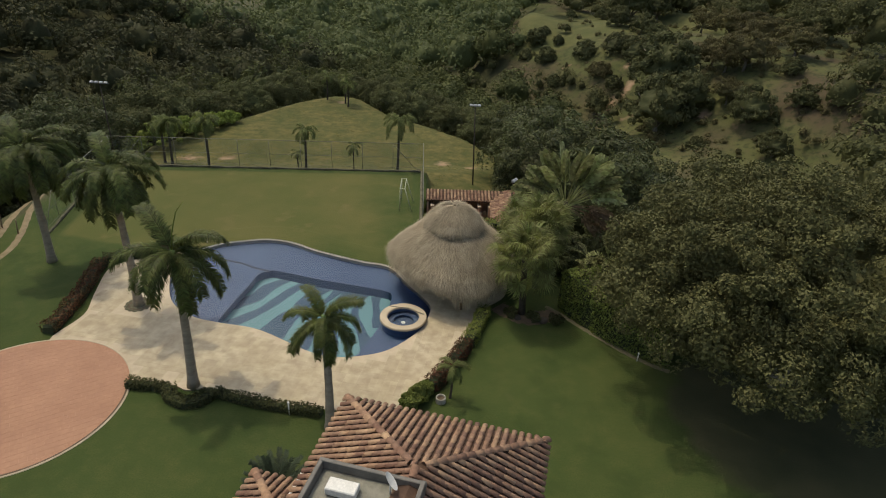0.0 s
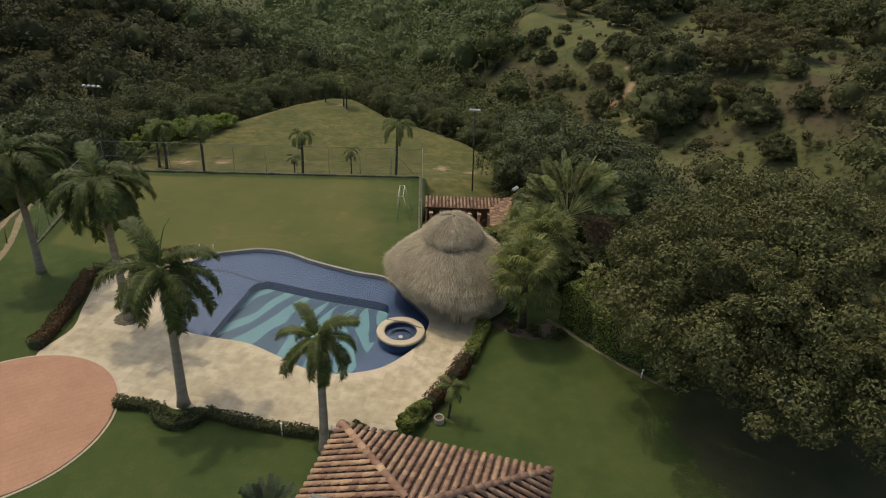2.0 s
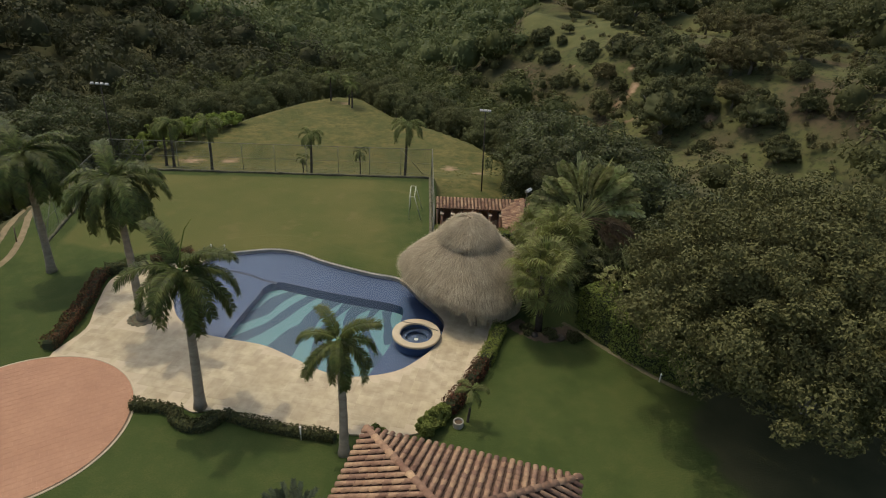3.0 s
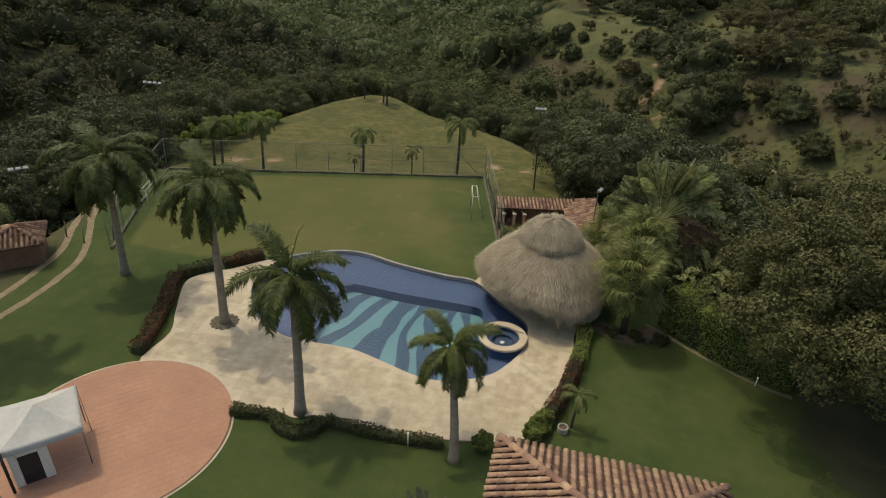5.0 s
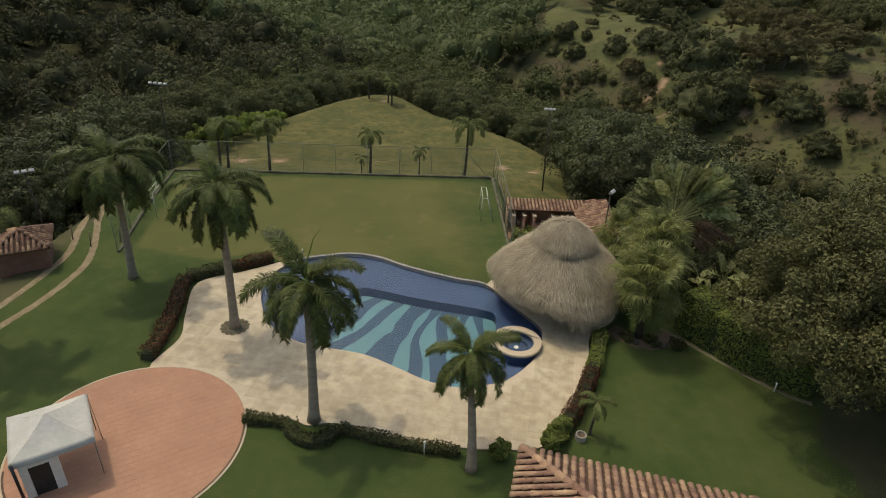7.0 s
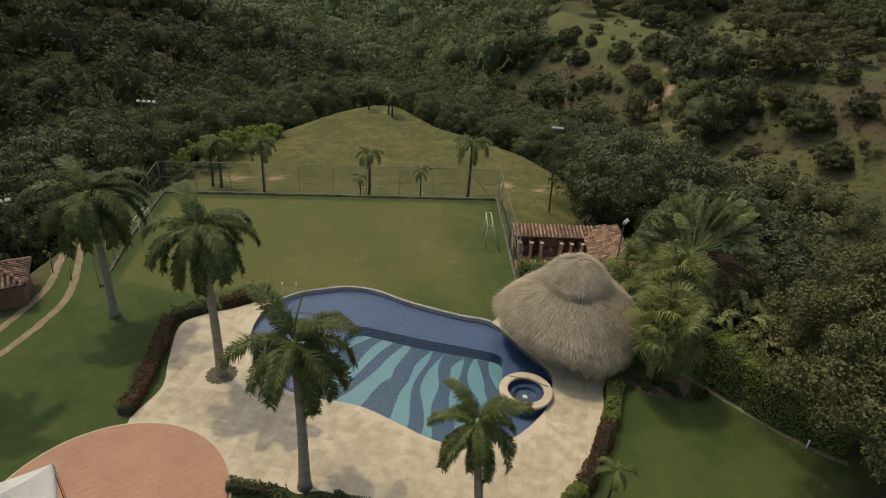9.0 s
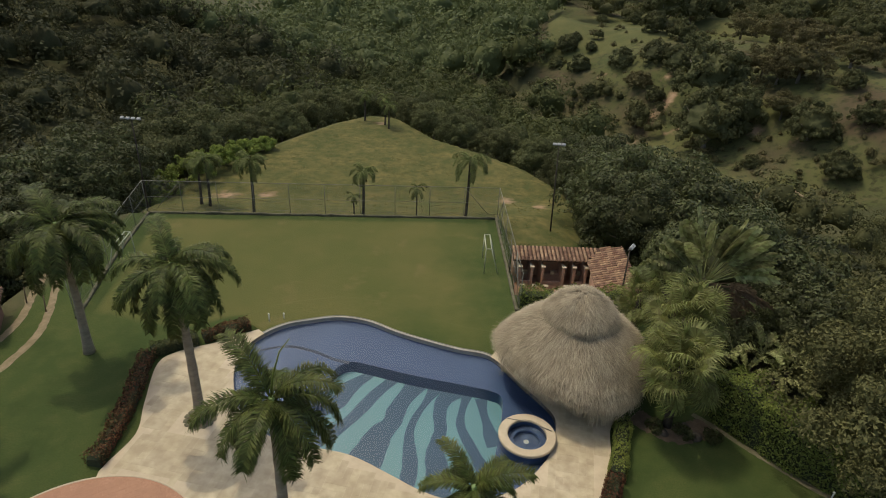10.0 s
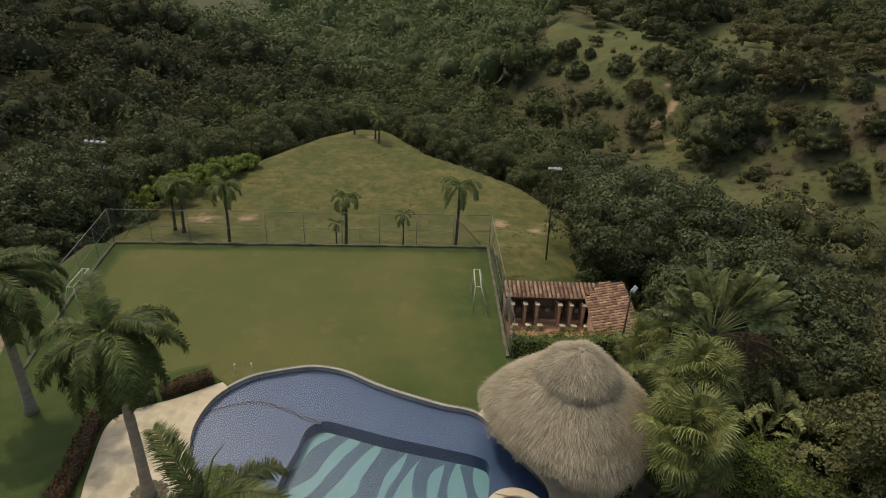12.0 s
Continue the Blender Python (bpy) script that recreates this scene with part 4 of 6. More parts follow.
def build_brown_hut():
    h = empty("small_hut", -34.1, 5.0, -0.55, 32)
    tagged(h, "small red-brown hut with a clay tile roof beside the track", "hut")
    w, e, t = 3.4, 2.15, 3.0
    A, B, C, D = (-w / 2, -w / 2, e), (w / 2, -w / 2, e), (w / 2, w / 2, e), (-w / 2, w / 2, e)
    T = (0, 0, t)
    r = roof_slab("roof", [A, B, T], h)
    for s in ([B, C, T], [C, D, T], [D, A, T]):
        roof_slab("roof_slope", s, h)
    poses, rid = [], []
    for a, b in ((A, B), (B, C), (C, D), (D, A)):
        poses += slope_tiles([b, a, T], 0.3, 0.4)
        ridge_tiles(rid, a, T)
    LATE_TILES.append((r, rid + poses))
    bm = bmesh.new()
    add_box(bm, (-w / 2 + 0.25, -w / 2 + 0.25, -0.4), (w / 2 - 0.25, w / 2 - 0.25, e - 0.03))
    part("wall", bm, M_HUTWALL, h, "red-brown rendered walls")


build_brown_hut()


def build_thatch_hut():
    c = (1.45, 5.95)
    hut = empty("thatched_hut", c[0], c[1], 0)
    tagged(hut, "round open hut with a two-tier grey palm thatch roof", "hut")
    r = np.random.default_rng(11)
    R = 4.05

    def surf(k, a, tier):
        """k: 0 at the top, 1 at the eave."""
        lob = 1 + (0.075 if tier == 0 else 0.03) * np.cos(3 * (a - 2.88)) * k + 0.015 * np.sin(7 * a)
        if tier == 0:
            rad = 1.3 + (R - 1.3) * k
            z = 4.68 - 2.36 * (0.55 * k + 0.45 * k**2) - 0.4 * k**3 * np.exp(-((a - 5.15) / 0.45) ** 2) + 0.3 * k**3 * np.exp(-((a - 4.25) / 0.5) ** 2)
        else:
            rad = 0.12 + 1.68 * k
            z = 5.95 - 1.1 * (0.35 * k + 0.65 * k**2.2)
        return np.stack([rad * lob * np.cos(a), rad * lob * np.sin(a), z + 0.05 * np.sin(5 * a + 3 * k)], -1)

    for tier, name in ((0, "lower_roof"), (1, "cap_roof")):
        ks, n = np.linspace(0, 1, 9), 48
        A, Kk = np.meshgrid(np.linspace(0, 2 * math.pi, n, endpoint=False), ks)
        V = surf(Kk, A, tier).reshape(-1, 3)
        V2 = V - np.array([0, 0, 0.28 if tier == 0 else 0.16])
        F = []
        m = len(V)
        for j in range(len(ks) - 1):
            for i in range(n):
                a, b, d, e = j * n + i, j * n + (i + 1) % n, (j + 1) * n + (i + 1) % n, (j + 1) * n + i
                F += [(e, d, b, a), (a + m, b + m, d + m, e + m)]
        base = (len(ks) - 1) * n
        F += [(base + i, base + i + m, base + (i + 1) % n + m, base + (i + 1) % n) for i in range(n)]
        core = link_mesh(name, poly_mesh(name, np.concatenate([V, V2]), F), M_THATCH_CORE, hut)
        count = 62000 if tier == 0 else 22000
        k = np.sqrt(r.random(count)) if tier == 0 else r.random(count) ** 0.6
        k = np.where(r.random(count) < 0.22, r.uniform(0.93, 1.0, count), k)
        a = r.uniform(0, 2 * math.pi, count)
        p = surf(k, a, tier)
        dn = unit(surf(np.minimum(k + 0.03, 1.03), a, tier) - p)
        tang = np.stack([-np.sin(a), np.cos(a), 0 * a], -1)
        up = unit(np.cross(tang, dn))
        up *= np.sign(up[:, 2:3])
        dn = unit(dn + tang * r.normal(0, 0.3, (count, 1)) + up * r.normal(0.08, 0.2, (count, 1)))
        ln = r.uniform(0.2, 0.55, (count, 1)) * (1 if tier == 0 else 0.85)
        wd = r.uniform(0.007, 0.022, (count, 1))
        start = p + up * r.uniform(0.0, 0.07, (count, 1))
        tuft = 0.45 + 0.75 * np.abs(np.sin(11 * a + 2.0 * np.sin(5 * a)) * np.cos(4.3 * a + 1.0))[:, None]
        end = start + dn * ln - np.array([0, 0, 1]) * (k[:, None] > 0.9) * tuft * r.uniform(0.0, 1.05 if tier == 0 else 0.65, (count, 1)) ** 1.2
        end += up * r.uniform(-0.02, 0.06, (count, 1))
        q = np.stack([start - tang * wd * 0.5, start + tang * wd * 0.5, end + tang * wd * 0.2, end - tang * wd * 0.2], 1)
        link_mesh("thatch", quad_mesh("thatch", q), M_THATCH, core, "weathered grey-tan palm thatch strands")
    bm = bmesh.new()
    add_tube(bm, [(0, 0, 5.85), (0, 0, 6.02)], [0.26, 0.16], 14)
    part("finial", bm, M_THATCH_CORE, hut, "bound thatch tip")
    for i in range(8):
        a = 2 * math.pi * (i + 0.35) / 8
        x, y = 3.3 * math.cos(a), 3.3 * math.sin(a)
        if sdist(POOL, np.array(x + c[0]), np.array(y + c[1])) < 0.3:
            continue
        bm = bmesh.new()
        add_tube(bm, [(x, y, -0.05), (x * 0.99, y * 0.99, 2.4)], [0.11, 0.09], 10)
        part("post", bm, M_POST, hut)
    bm = bmesh.new()
    add_tube(bm, [(3.25 * math.cos(2 * math.pi * i / 24), 3.25 * math.sin(2 * math.pi * i / 24), 2.35) for i in range(25)], 0.07, 6)
    part("ring_beam", bm, M_POST, hut)


build_thatch_hut()


def build_tent():
    t = empty("canopy_tent", -21.2, -10.65, 0.03, 38.0)
    tagged(t, "white canvas canopy tent standing on the terracotta terrace", "tent")
    h, e, top = 1.52, 2.15, 2.95
    bm = bmesh.new()
    n = 10
    for side in range(4):
        turn = Matrix.Rotation(math.pi / 2 * side, 4, "Z")
        rows = []
        for i in range(n + 1):
            k = i / n
            row = []
            for j in range(9):
                u = -1 + j / 4
                sag = 0.09 * math.sin(math.pi * k) + 0.05 * k * (1 - u * u)
                row.append(bm.verts.new(turn @ Vector((h * k * u, -h * k - 0.004, top - (top - e) * k - sag))))
            rows.append(row)
        rows.append([bm.verts.new(v.co - Vector((0, 0, 0.24))) for v in rows[-1]])
        for a, b in zip(rows[1:], rows[2:]):
            for j in range(8):
                bm.faces.new((a[j], b[j], b[j + 1], a[j + 1]))
        for j in range(8):
            bm.faces.new((rows[0][4], rows[1][j], rows[1][j + 1]))
    part("canopy", bm, M_CANVAS, t, "taut white canvas roof with a short valance", True)
    for x in (-1, 1):
        for y in (-1, 1):
            bm = bmesh.new()
            add_tube(bm, [(x * (h - 0.05), y * (h - 0.05), 0), (x * (h - 0.05), y * (h - 0.05), e - 0.03)], 0.025, 8)
            part("leg", bm, M_METAL, t)
    bm = bmesh.new()
    add_box(bm, (-1.3, -1.42, 0.0), (-1.0, -1.32, 1.95), 0.01)
    add_box(bm, (-0.25, -1.42, 0.0), (0.1, -1.32, 1.95), 0.01)
    add_box(bm, (-0.995, -1.42, 1.6), (-0.255, -1.32, 1.95), 0.01)
    part("front_panel", bm, M_WHITE, t, "white door panel")
    # black panel closes the opening in place of the tent's dim interior
    bm = bmesh.new()
    add_box(bm, (-0.99, -1.38, 0.0), (-0.26, -1.34, 1.59))
    part("dark_opening_panel", bm, M_BLACK, t, "black panel standing in for the dark inside")
    bm = bmesh.new()
    add_tube(bm, [(-1.42, -1.62, 0), (-1.42, -1.62, 2.25)], 0.06, 10)
    part("corner_pole", bm, M_BLACK, t, "black pole")
    bm = bmesh.new()
    add_tube(bm, [(h, h, e - 0.05), (h + 0.15, h - 0.9, 0.02)], 0.012, 6)
    part("guy_rope", bm, M_BLACK, t)


build_tent()


# ---- field ----
def wall_run(points, width, high, name, label, step_len=0.7):
    bm = bmesh.new()
    r = np.random.default_rng(len(name) + int(abs(points[0][0]) * 10))
    line = []
    for (ax, ay), (bx, by) in zip(points, points[1:]):
        n = max(2, int(math.hypot(bx - ax, by - ay) / step_len))
        line += [(ax + (bx - ax) * i / n, ay + (by - ay) * i / n) for i in range(n)]
    line.append(points[-1])
    rows = []
    for i, (x, y) in enumerate(line):
        a, b = line[max(i - 1, 0)], line[min(i + 1, len(line) - 1)]
        d = np.array([b[0] - a[0], b[1] - a[1]])
        d /= np.linalg.norm(d)
        s = np.array([-d[1], d[0]]) * width / 2
        h = high + r.uniform(-0.05, 0.05)
        j = r.uniform(-0.04, 0.04)
        rows.append([bm.verts.new((x + s[0] * k + d[0] * j, y + s[1] * k, z)) for k, z in ((-1, -1.9), (-1, h - 0.05), (-0.7, h), (0.7, h), (1, h - 0.05), (1, -1.9))])
    for a, b in zip(rows, rows[1:]):
        for j in range(5):
            bm.faces.new((a[j], b[j], b[j + 1], a[j + 1]))
    bm.faces.new(rows[0])
    bm.faces.new(rows[-1])
    bmesh.ops.recalc_face_normals(bm, faces=bm.faces[:])
    ob = part(name, bm, M_STONEWALL)
    return tagged(ob, label, "wall", kind="structure")


BACK_L, BACK_R, SIDE_L, SIDE_R = (-32.45, 22.3), (-3.15, 26.5), (-29.0, 7.2), (-1.5, 12.4)
wall_run([SIDE_L, (-30.9, 14.5), BACK_L], 0.22, 0.14, "wall_west", "low weathered stone wall edging the field")
wall_run([BACK_L, (-18, 24.4), BACK_R], 0.22, 0.16, "wall_north", "low weathered stone wall edging the field")
wall_run([BACK_R, SIDE_R], 0.22, 0.14, "wall_east", "low weathered stone wall edging the field")


def build_fence(name, a, b, high, posts):
    f = empty(name)
    tagged(f, "tall wire mesh fence on thin metal posts along the field", "fence")
    a, b = np.array(a), np.array(b)
    ln = np.linalg.norm(b - a)
    d = (b - a) / ln
    for i in range(posts + 1):
        p = a + d * ln * i / posts
        bm = bmesh.new()
        add_tube(bm, [(p[0], p[1], -0.3), (p[0], p[1], high)], 0.024, 6)
        part("post", bm, M_METAL, f)
        if i in (1, posts - 1):
            s = d * (2.2 if i == 1 else -2.2)
            bm = bmesh.new()
            add_tube(bm, [(p[0], p[1], high - 0.05), (p[0] - s[0], p[1] - s[1], 0.3)], 0.025, 6)
            part("brace", bm, M_METAL, f)
    for z, r in ((high, 0.022), (high * 0.5, 0.014), (0.35, 0.01)):
        bm = bmesh.new()
        add_tube(bm, [(a[0], a[1], z), (b[0], b[1], z)], r, 6)
        part("rail", bm, M_METAL, f)
    # the mesh: two sets of slanting wires
    quads = []
    w = 0.0017
    gap = 0.075
    nrm = np.array([-d[1], d[0], 0])
    for sgn in (-1, 1):
        s0 = np.arange(-high, ln + high, gap)
        e0, e1 = s0, s0 + sgn * high
        lo, hi = np.clip(e0, 0, ln), np.clip(e1, 0, ln)
        z0 = (lo - e0) / (e1 - e0) * (high - 0.1) + 0.1
        z1 = (hi - e0) / (e1 - e0) * (high - 0.1) + 0.1
        ok = np.abs(hi - lo) > 0.02
        P0 = np.stack([a[0] + d[0] * lo, a[1] + d[1] * lo, z0], -1)[ok]
        P1 = np.stack([a[0] + d[0] * hi, a[1] + d[1] * hi, z1], -1)[ok]
        side = unit(np.cross(P1 - P0, nrm)) * w
        quads += [np.stack([P0 - side, P0 + side, P1 + side, P1 - side], 1)]
    link_mesh("wire_mesh", quad_mesh("wire_mesh", np.concatenate(quads)), M_WIRE, f, "grey chain-link mesh")
    return f


build_fence("field_fence", (-32.6, 22.45), (-3.05, 26.7), 2.85, 10)
build_fence("field_fence", (-3.05, 26.6), (-1.35, 12.5), 2.95, 5)
build_fence("field_fence", (-32.6, 22.4), (-29.2, 7.4), 2.85, 5)


def build_goal(x, y, rz):
    g = empty("football_goal", x, y, 0, rz)
    tagged(g, "small pale-painted tubular football goal on the grass", "goal")
    w, h = 2.3, 2.05
    for s in (-1, 1):
        for e, nm in ((-1, "post"), (1, "stay")):
            bm = bmesh.new()
            add_tube(bm, [(e * 0.2, s * w / 2, h), (e * (0.22 if e < 0 else 0.8), s * w / 2, -0.05)], 0.035, 8)
            part(nm, bm, M_GOAL, g)
        bm = bmesh.new()
        add_tube(bm, [(-0.2, s * w / 2, h), (0.2, s * w / 2, h)], 0.03, 8)
        part("end_bar", bm, M_GOAL, g)
    for xx, z, nm in ((-0.2, h, "crossbar"), (0.2, h, "top_bar")):
        bm = bmesh.new()
        add_tube(bm, [(xx, -w / 2, z), (xx, w / 2, z)], 0.04, 8)
        part(nm, bm, M_GOAL, g)


build_goal(-3.75, 18.2, 5)
build_goal(-29.6, 14.0, 190)


def build_floodlight(x, y, z0, z1, lean, lamps, rz, bar):
    f = empty("floodlight_pole", x, y, z0, rz)
    tagged(f, "tall thin grey pole carrying floodlights", "floodlight")
    h = z1 - z0
    bm = bmesh.new()
    add_tube(bm, [(0, 0, -0.3), (lean[0] * 0.5, lean[1] * 0.5, h * 0.5), (lean[0], lean[1], h)], [0.075, 0.065, 0.05], 8)
    part("pole", bm, M_DARKBARK, f)
    bm = bmesh.new()
    add_tube(bm, [(lean[0] - bar / 2, lean[1], h - 0.1), (lean[0] + bar / 2, lean[1], h - 0.1)], 0.04, 6)
    part("crossbar", bm, M_METAL, f)
    for i in range(lamps):
        u = lean[0] - bar / 2 + bar * (i + 0.5) / lamps
        bm = bmesh.new()
        add_box(bm, (-0.17, -0.13, -0.08), (0.17, 0.13, 0.08), 0.04, Matrix.Translation((u, lean[1] - 0.12, h + 0.02)) @ Matrix.Rotation(0.6, 4, "X"))
        part("lamp_head", bm, M_LAMP, f, "white floodlight head")


build_floodlight(1.95, 28.6, -1.9, 6.45, (-0.3, 0.1), 3, 0, 1.1)
build_floodlight(-35.6, 27.3, -2.2, 7.0, (1.1, -1.5), 4, 0, 1.9)
build_floodlight(5.4, 13.4, -1.4, 4.85, (0.3, 0.2), 2, 60, 0.7)
build_floodlight(-35.6, 9.0, -0.7, 5.0, (-0.2, -0.3), 3, 40, 1.3)


# ---- track, kerbs and small things ----
def strip(name, points, width, mat, label, category, lift=0.03, kind="structure", seed=0):
    line = spline(points, 10, False)
    r = np.random.default_rng(seed)
    bm = bmesh.new()
    rows = []
    for i, (x, y) in enumerate(line):
        a, b = line[max(i - 1, 0)], line[min(i + 1, len(line) - 1)]
        d = np.array([b[0] - a[0], b[1] - a[1]])
        d /= np.linalg.norm(d)
        row = []
        for k in (-1, -0.5, 0, 0.5, 1):
            o = k * width / 2 * (1 + r.uniform(-0.2, 0.2) * abs(k))
            px, py = x - d[1] * o, y + d[0] * o
            row.append(bm.verts.new((px, py, float(height(px, py)) + lift - 0.05 * abs(k) ** 4)))
        rows.append(row)
    for a, b in zip(rows, rows[1:]):
        for j in range(4):
            bm.faces.new((a[j], b[j], b[j + 1], a[j + 1]))
    bmesh.ops.recalc_face_normals(bm, faces=bm.faces[:])
    if sum(f.normal.z for f in bm.faces) < 0:
        bmesh.ops.reverse_faces(bm, faces=bm.faces[:])
    return tagged(part(name, bm, mat, None, "", True), label, category, kind=kind)


strip("dirt_track", [(-33.5, -12), (-32.6, -4), (-32.2, 0), (-32.05, 3.2), (-32.3, 6.6), (-33.8, 10.2), (-35.2, 14)], 0.62, M_DIRT, "worn dirt wheel track through the grass", "track", seed=1)
strip("dirt_track", [(-31.9, -12), (-31.2, -5), (-30.8, -2), (-30.2, 1.4), (-30.25, 5.2), (-31.4, 8.2), (-33.2, 11.6), (-35, 15.5)], 0.62, M_DIRT, "worn dirt wheel track through the grass", "track", seed=2)
strip("lawn_edge", [(7.9, 4.0), (8.8, 3.2), (10.0, 1.95), (11.3, 0.7), (12.5, -0.4), (13.7, -1.25), (14.6, -1.7)], 0.42, M_EDGE, "bare earth and concrete edge of the lawn", "edging", 0.03, seed=3)
strip("planting_bed", [(4.7, 3.5), (5.6, 2.75), (6.6, 2.35), (7.6, 2.7), (8.5, 3.2)], 1.5, M_SOIL_SHADOW, "bare brown soil bed under the fan palm", "planting bed", 0.035, seed=6)
strip("hill_path", [(43.8, 88.5), (44.6, 84.5), (46.6, 79), (47.6, 73.5)], 0.5, M_DIRT, "pale footpath across the hillside", "path", 0.12, seed=4)
strip("hill_path", [(-2.5, 141), (-4.6, 147), (-3.2, 150), (0.5, 153)], 0.8, M_DIRT, "pale footpath across the hillside", "path", 0.25, seed=5)

# ---- palms ----
def frond_mesh(name, length, droop, leaflet, pairs, width=0.06, hang=0.55, seed=0, rise=0.9):
    """An arching feather frond along +x with leaflets on both sides."""
    r = np.random.default_rng(seed)
    n = 14
    t = np.linspace(0, 1, n)
    ang = rise - droop * t**1.1
    dx = np.cumsum(np.cos(ang)) * length / n
    dz = np.cumsum(np.sin(ang)) * length / n
    spine = np.stack([dx - dx[0], 0.25 * np.sin(t * 2 + seed) * t * 0.4, dz - dz[0]], -1)
    quads = []
    # stem: a flat three-sided rib
    for i in range(n - 1):
        w0, w1 = 0.05 * (1 - 0.8 * t[i]), 0.05 * (1 - 0.8 * t[i + 1])
        a, b = spine[i], spine[i + 1]
        for o in (np.array([0, 1, 0.6]), np.array([0, -1, 0.6])):
            quads.append([a - np.array([0, 0, w0]), a + o * w0, b + o * w1, b - np.array([0, 0, w1])])
    tt = np.linspace(0.1, 0.995, pairs)
    for s in (-1, 1):
        u = np.clip(tt + r.uniform(-0.006, 0.006, pairs), 0, 0.999)
        k = u * (n - 1)
        i = k.astype(int)
        f = (k - i)[:, None]
        base = spine[i] * (1 - f) + spine[np.minimum(i + 1, n - 1)] * f
        along = unit(spine[np.minimum(i + 1, n - 1)] - spine[i])
        up = unit(np.cross(along, np.array([0, 1.0, 0])))
        up = np.where(up[:, 2:3] < 0, -up, up)
        out = np.array([0, s, 0.0])
        ln = leaflet * (0.4 + 0.75 * np.sin(np.pi * (0.15 + 0.72 * u)))[:, None] * r.uniform(0.75, 1.15, (pairs, 1))
        d = unit(out * 1.0 + along * r.uniform(0.55, 1.1, (pairs, 1)) + up * r.uniform(-0.7, 0.45, (pairs, 1)))
        d2 = unit(d - np.array([0, 0, 1]) * hang * r.uniform(0.7, 1.3, (pairs, 1)))
        mid = base + d * ln * 0.5
        tip = mid + d2 * ln * 0.5
        sw = along * width * 0.5
        quads += list(np.stack([base - sw * 0.5, base + sw * 0.5, mid + sw, mid - sw], 1))
        quads += list(np.stack([mid - sw, mid + sw, tip + sw * 0.1, tip - sw * 0.1], 1))
    return quad_mesh(name, np.array(quads))


ROYAL = [frond_mesh("frond", 3.5, d, 0.6, 190, 0.05, h, i, u)
         for i, (u, d, h) in enumerate(((0.8, 1.85, 0.6), (0.5, 1.9, 0.8), (0.15, 1.7, 1.0), (-0.3, 1.2, 1.15), (1.2, 1.4, 0.45)))]
SMALLF = [frond_mesh("frond", 2.0, d, 0.5, 54, 0.05, h, i + 20, u) for i, (u, d, h) in enumerate(((1.0, 2.0, 0.9), (0.6, 2.1, 1.1), (0.1, 1.7, 1.3)))]
CYCADF = [frond_mesh("frond", 1.9, d, 0.2, 60, 0.05, 0.05, i + 40, u) for i, (u, d) in enumerate(((1.35, 0.5), (1.0, 0.6), (0.55, 0.7)))]
for _m in CYCADF:
    _m.materials.append(M_CYCAD)
for _m in ROYAL:
    _m.materials.append(M_FROND)
for _m in SMALLF:
    _m.materials.append(M_FROND_DRY)


def palm(name, base, crown, r0, r1, fronds, meshes, label, seed, shaft=0.9, trunk_mat=None, size=1.0, spear=True):
    r = np.random.default_rng(seed)
    p = empty(name, *base)
    tagged(p, label, "palm tree")
    top = Vector(crown) - Vector(base)
    n = 12
    pts, rad = [], []
    for i in range(n + 1):
        t = i / n
        bend = math.sin(math.pi * t) * 0.12
        pts.append((top.x * t**1.3 + bend * 0.4, top.y * t**1.3 + bend * 0.3, -0.15 + (top.z - shaft + 0.15) * t))
        rad.append(r0 * (1 + 0.45 * math.exp(-t * 14)) * (1 - t) + r1 * t + 0.02 * math.sin(t * 37))
    bm = bmesh.new()
    add_tube(bm, pts, rad, 12)
    part("trunk", bm, trunk_mat or M_PALMTRUNK, p, "smooth pale grey trunk")
    if shaft > 0.3:
        bm = bmesh.new()
        a = Vector(pts[-1])
        add_tube(bm, [a, a + Vector((0, 0, shaft * 0.4)), a + Vector((0, 0, shaft))], [r1 * 1.25, r1 * 1.2, r1 * 0.6], 12)
        part("crownshaft", bm, M_SHAFT, p, "smooth green crownshaft")
    for i in range(fronds):
        az = i * 137.508 + r.uniform(-14, 14)
        k = i / max(fronds - 1, 1)
        j = min(int(k * (len(meshes) - 1) + 0.6), len(meshes) - 1) if len(meshes) < 5 else (4 if k < 0.08 else min(3, int(((k - 0.08) / 0.92) ** 0.85 * 4)))
        ob = new("frond", meshes[j])
        ob.parent = p
        s = size * r.uniform(0.88, 1.1)
        ob.matrix_basis = Matrix.Translation(top + Vector((0, 0, -0.12 - 0.15 * k))) @ Matrix.Rotation(radians(az), 4, "Z") @ Matrix.Rotation(radians(r.uniform(-9, 9) + 10 * k), 4, "Y") @ Matrix.Rotation(radians(r.uniform(-12, 12)), 4, "X") @ Matrix.Scale(s, 4)
    if spear:
        bm = bmesh.new()
        add_tube(bm, [top, top + Vector((0.12, 0.05, 0.9)), top + Vector((0.4, 0.2, 1.9)), top + Vector((0.75, 0.35, 2.4))], [0.045, 0.035, 0.025, 0.008], 6)
        part("spear_leaf", bm, M_LIME, p, "pale unopened spear leaf")
    return p


palm("royal_palm", (-3.29, -8.5, 0), (-3.75, -7.0, 5.55), 0.23, 0.15, 20, ROYAL, "short royal palm with pale trunk and feathery green fronds", 1, 0.9, size=0.72, spear=False)
palm("royal_palm", (-11.1, -6.55, 0), (-11.2, -6.0, 7.8), 0.26, 0.17, 20, ROYAL, "tall royal palm with smooth grey trunk beside the hedge", 2, 1.2, size=0.98)
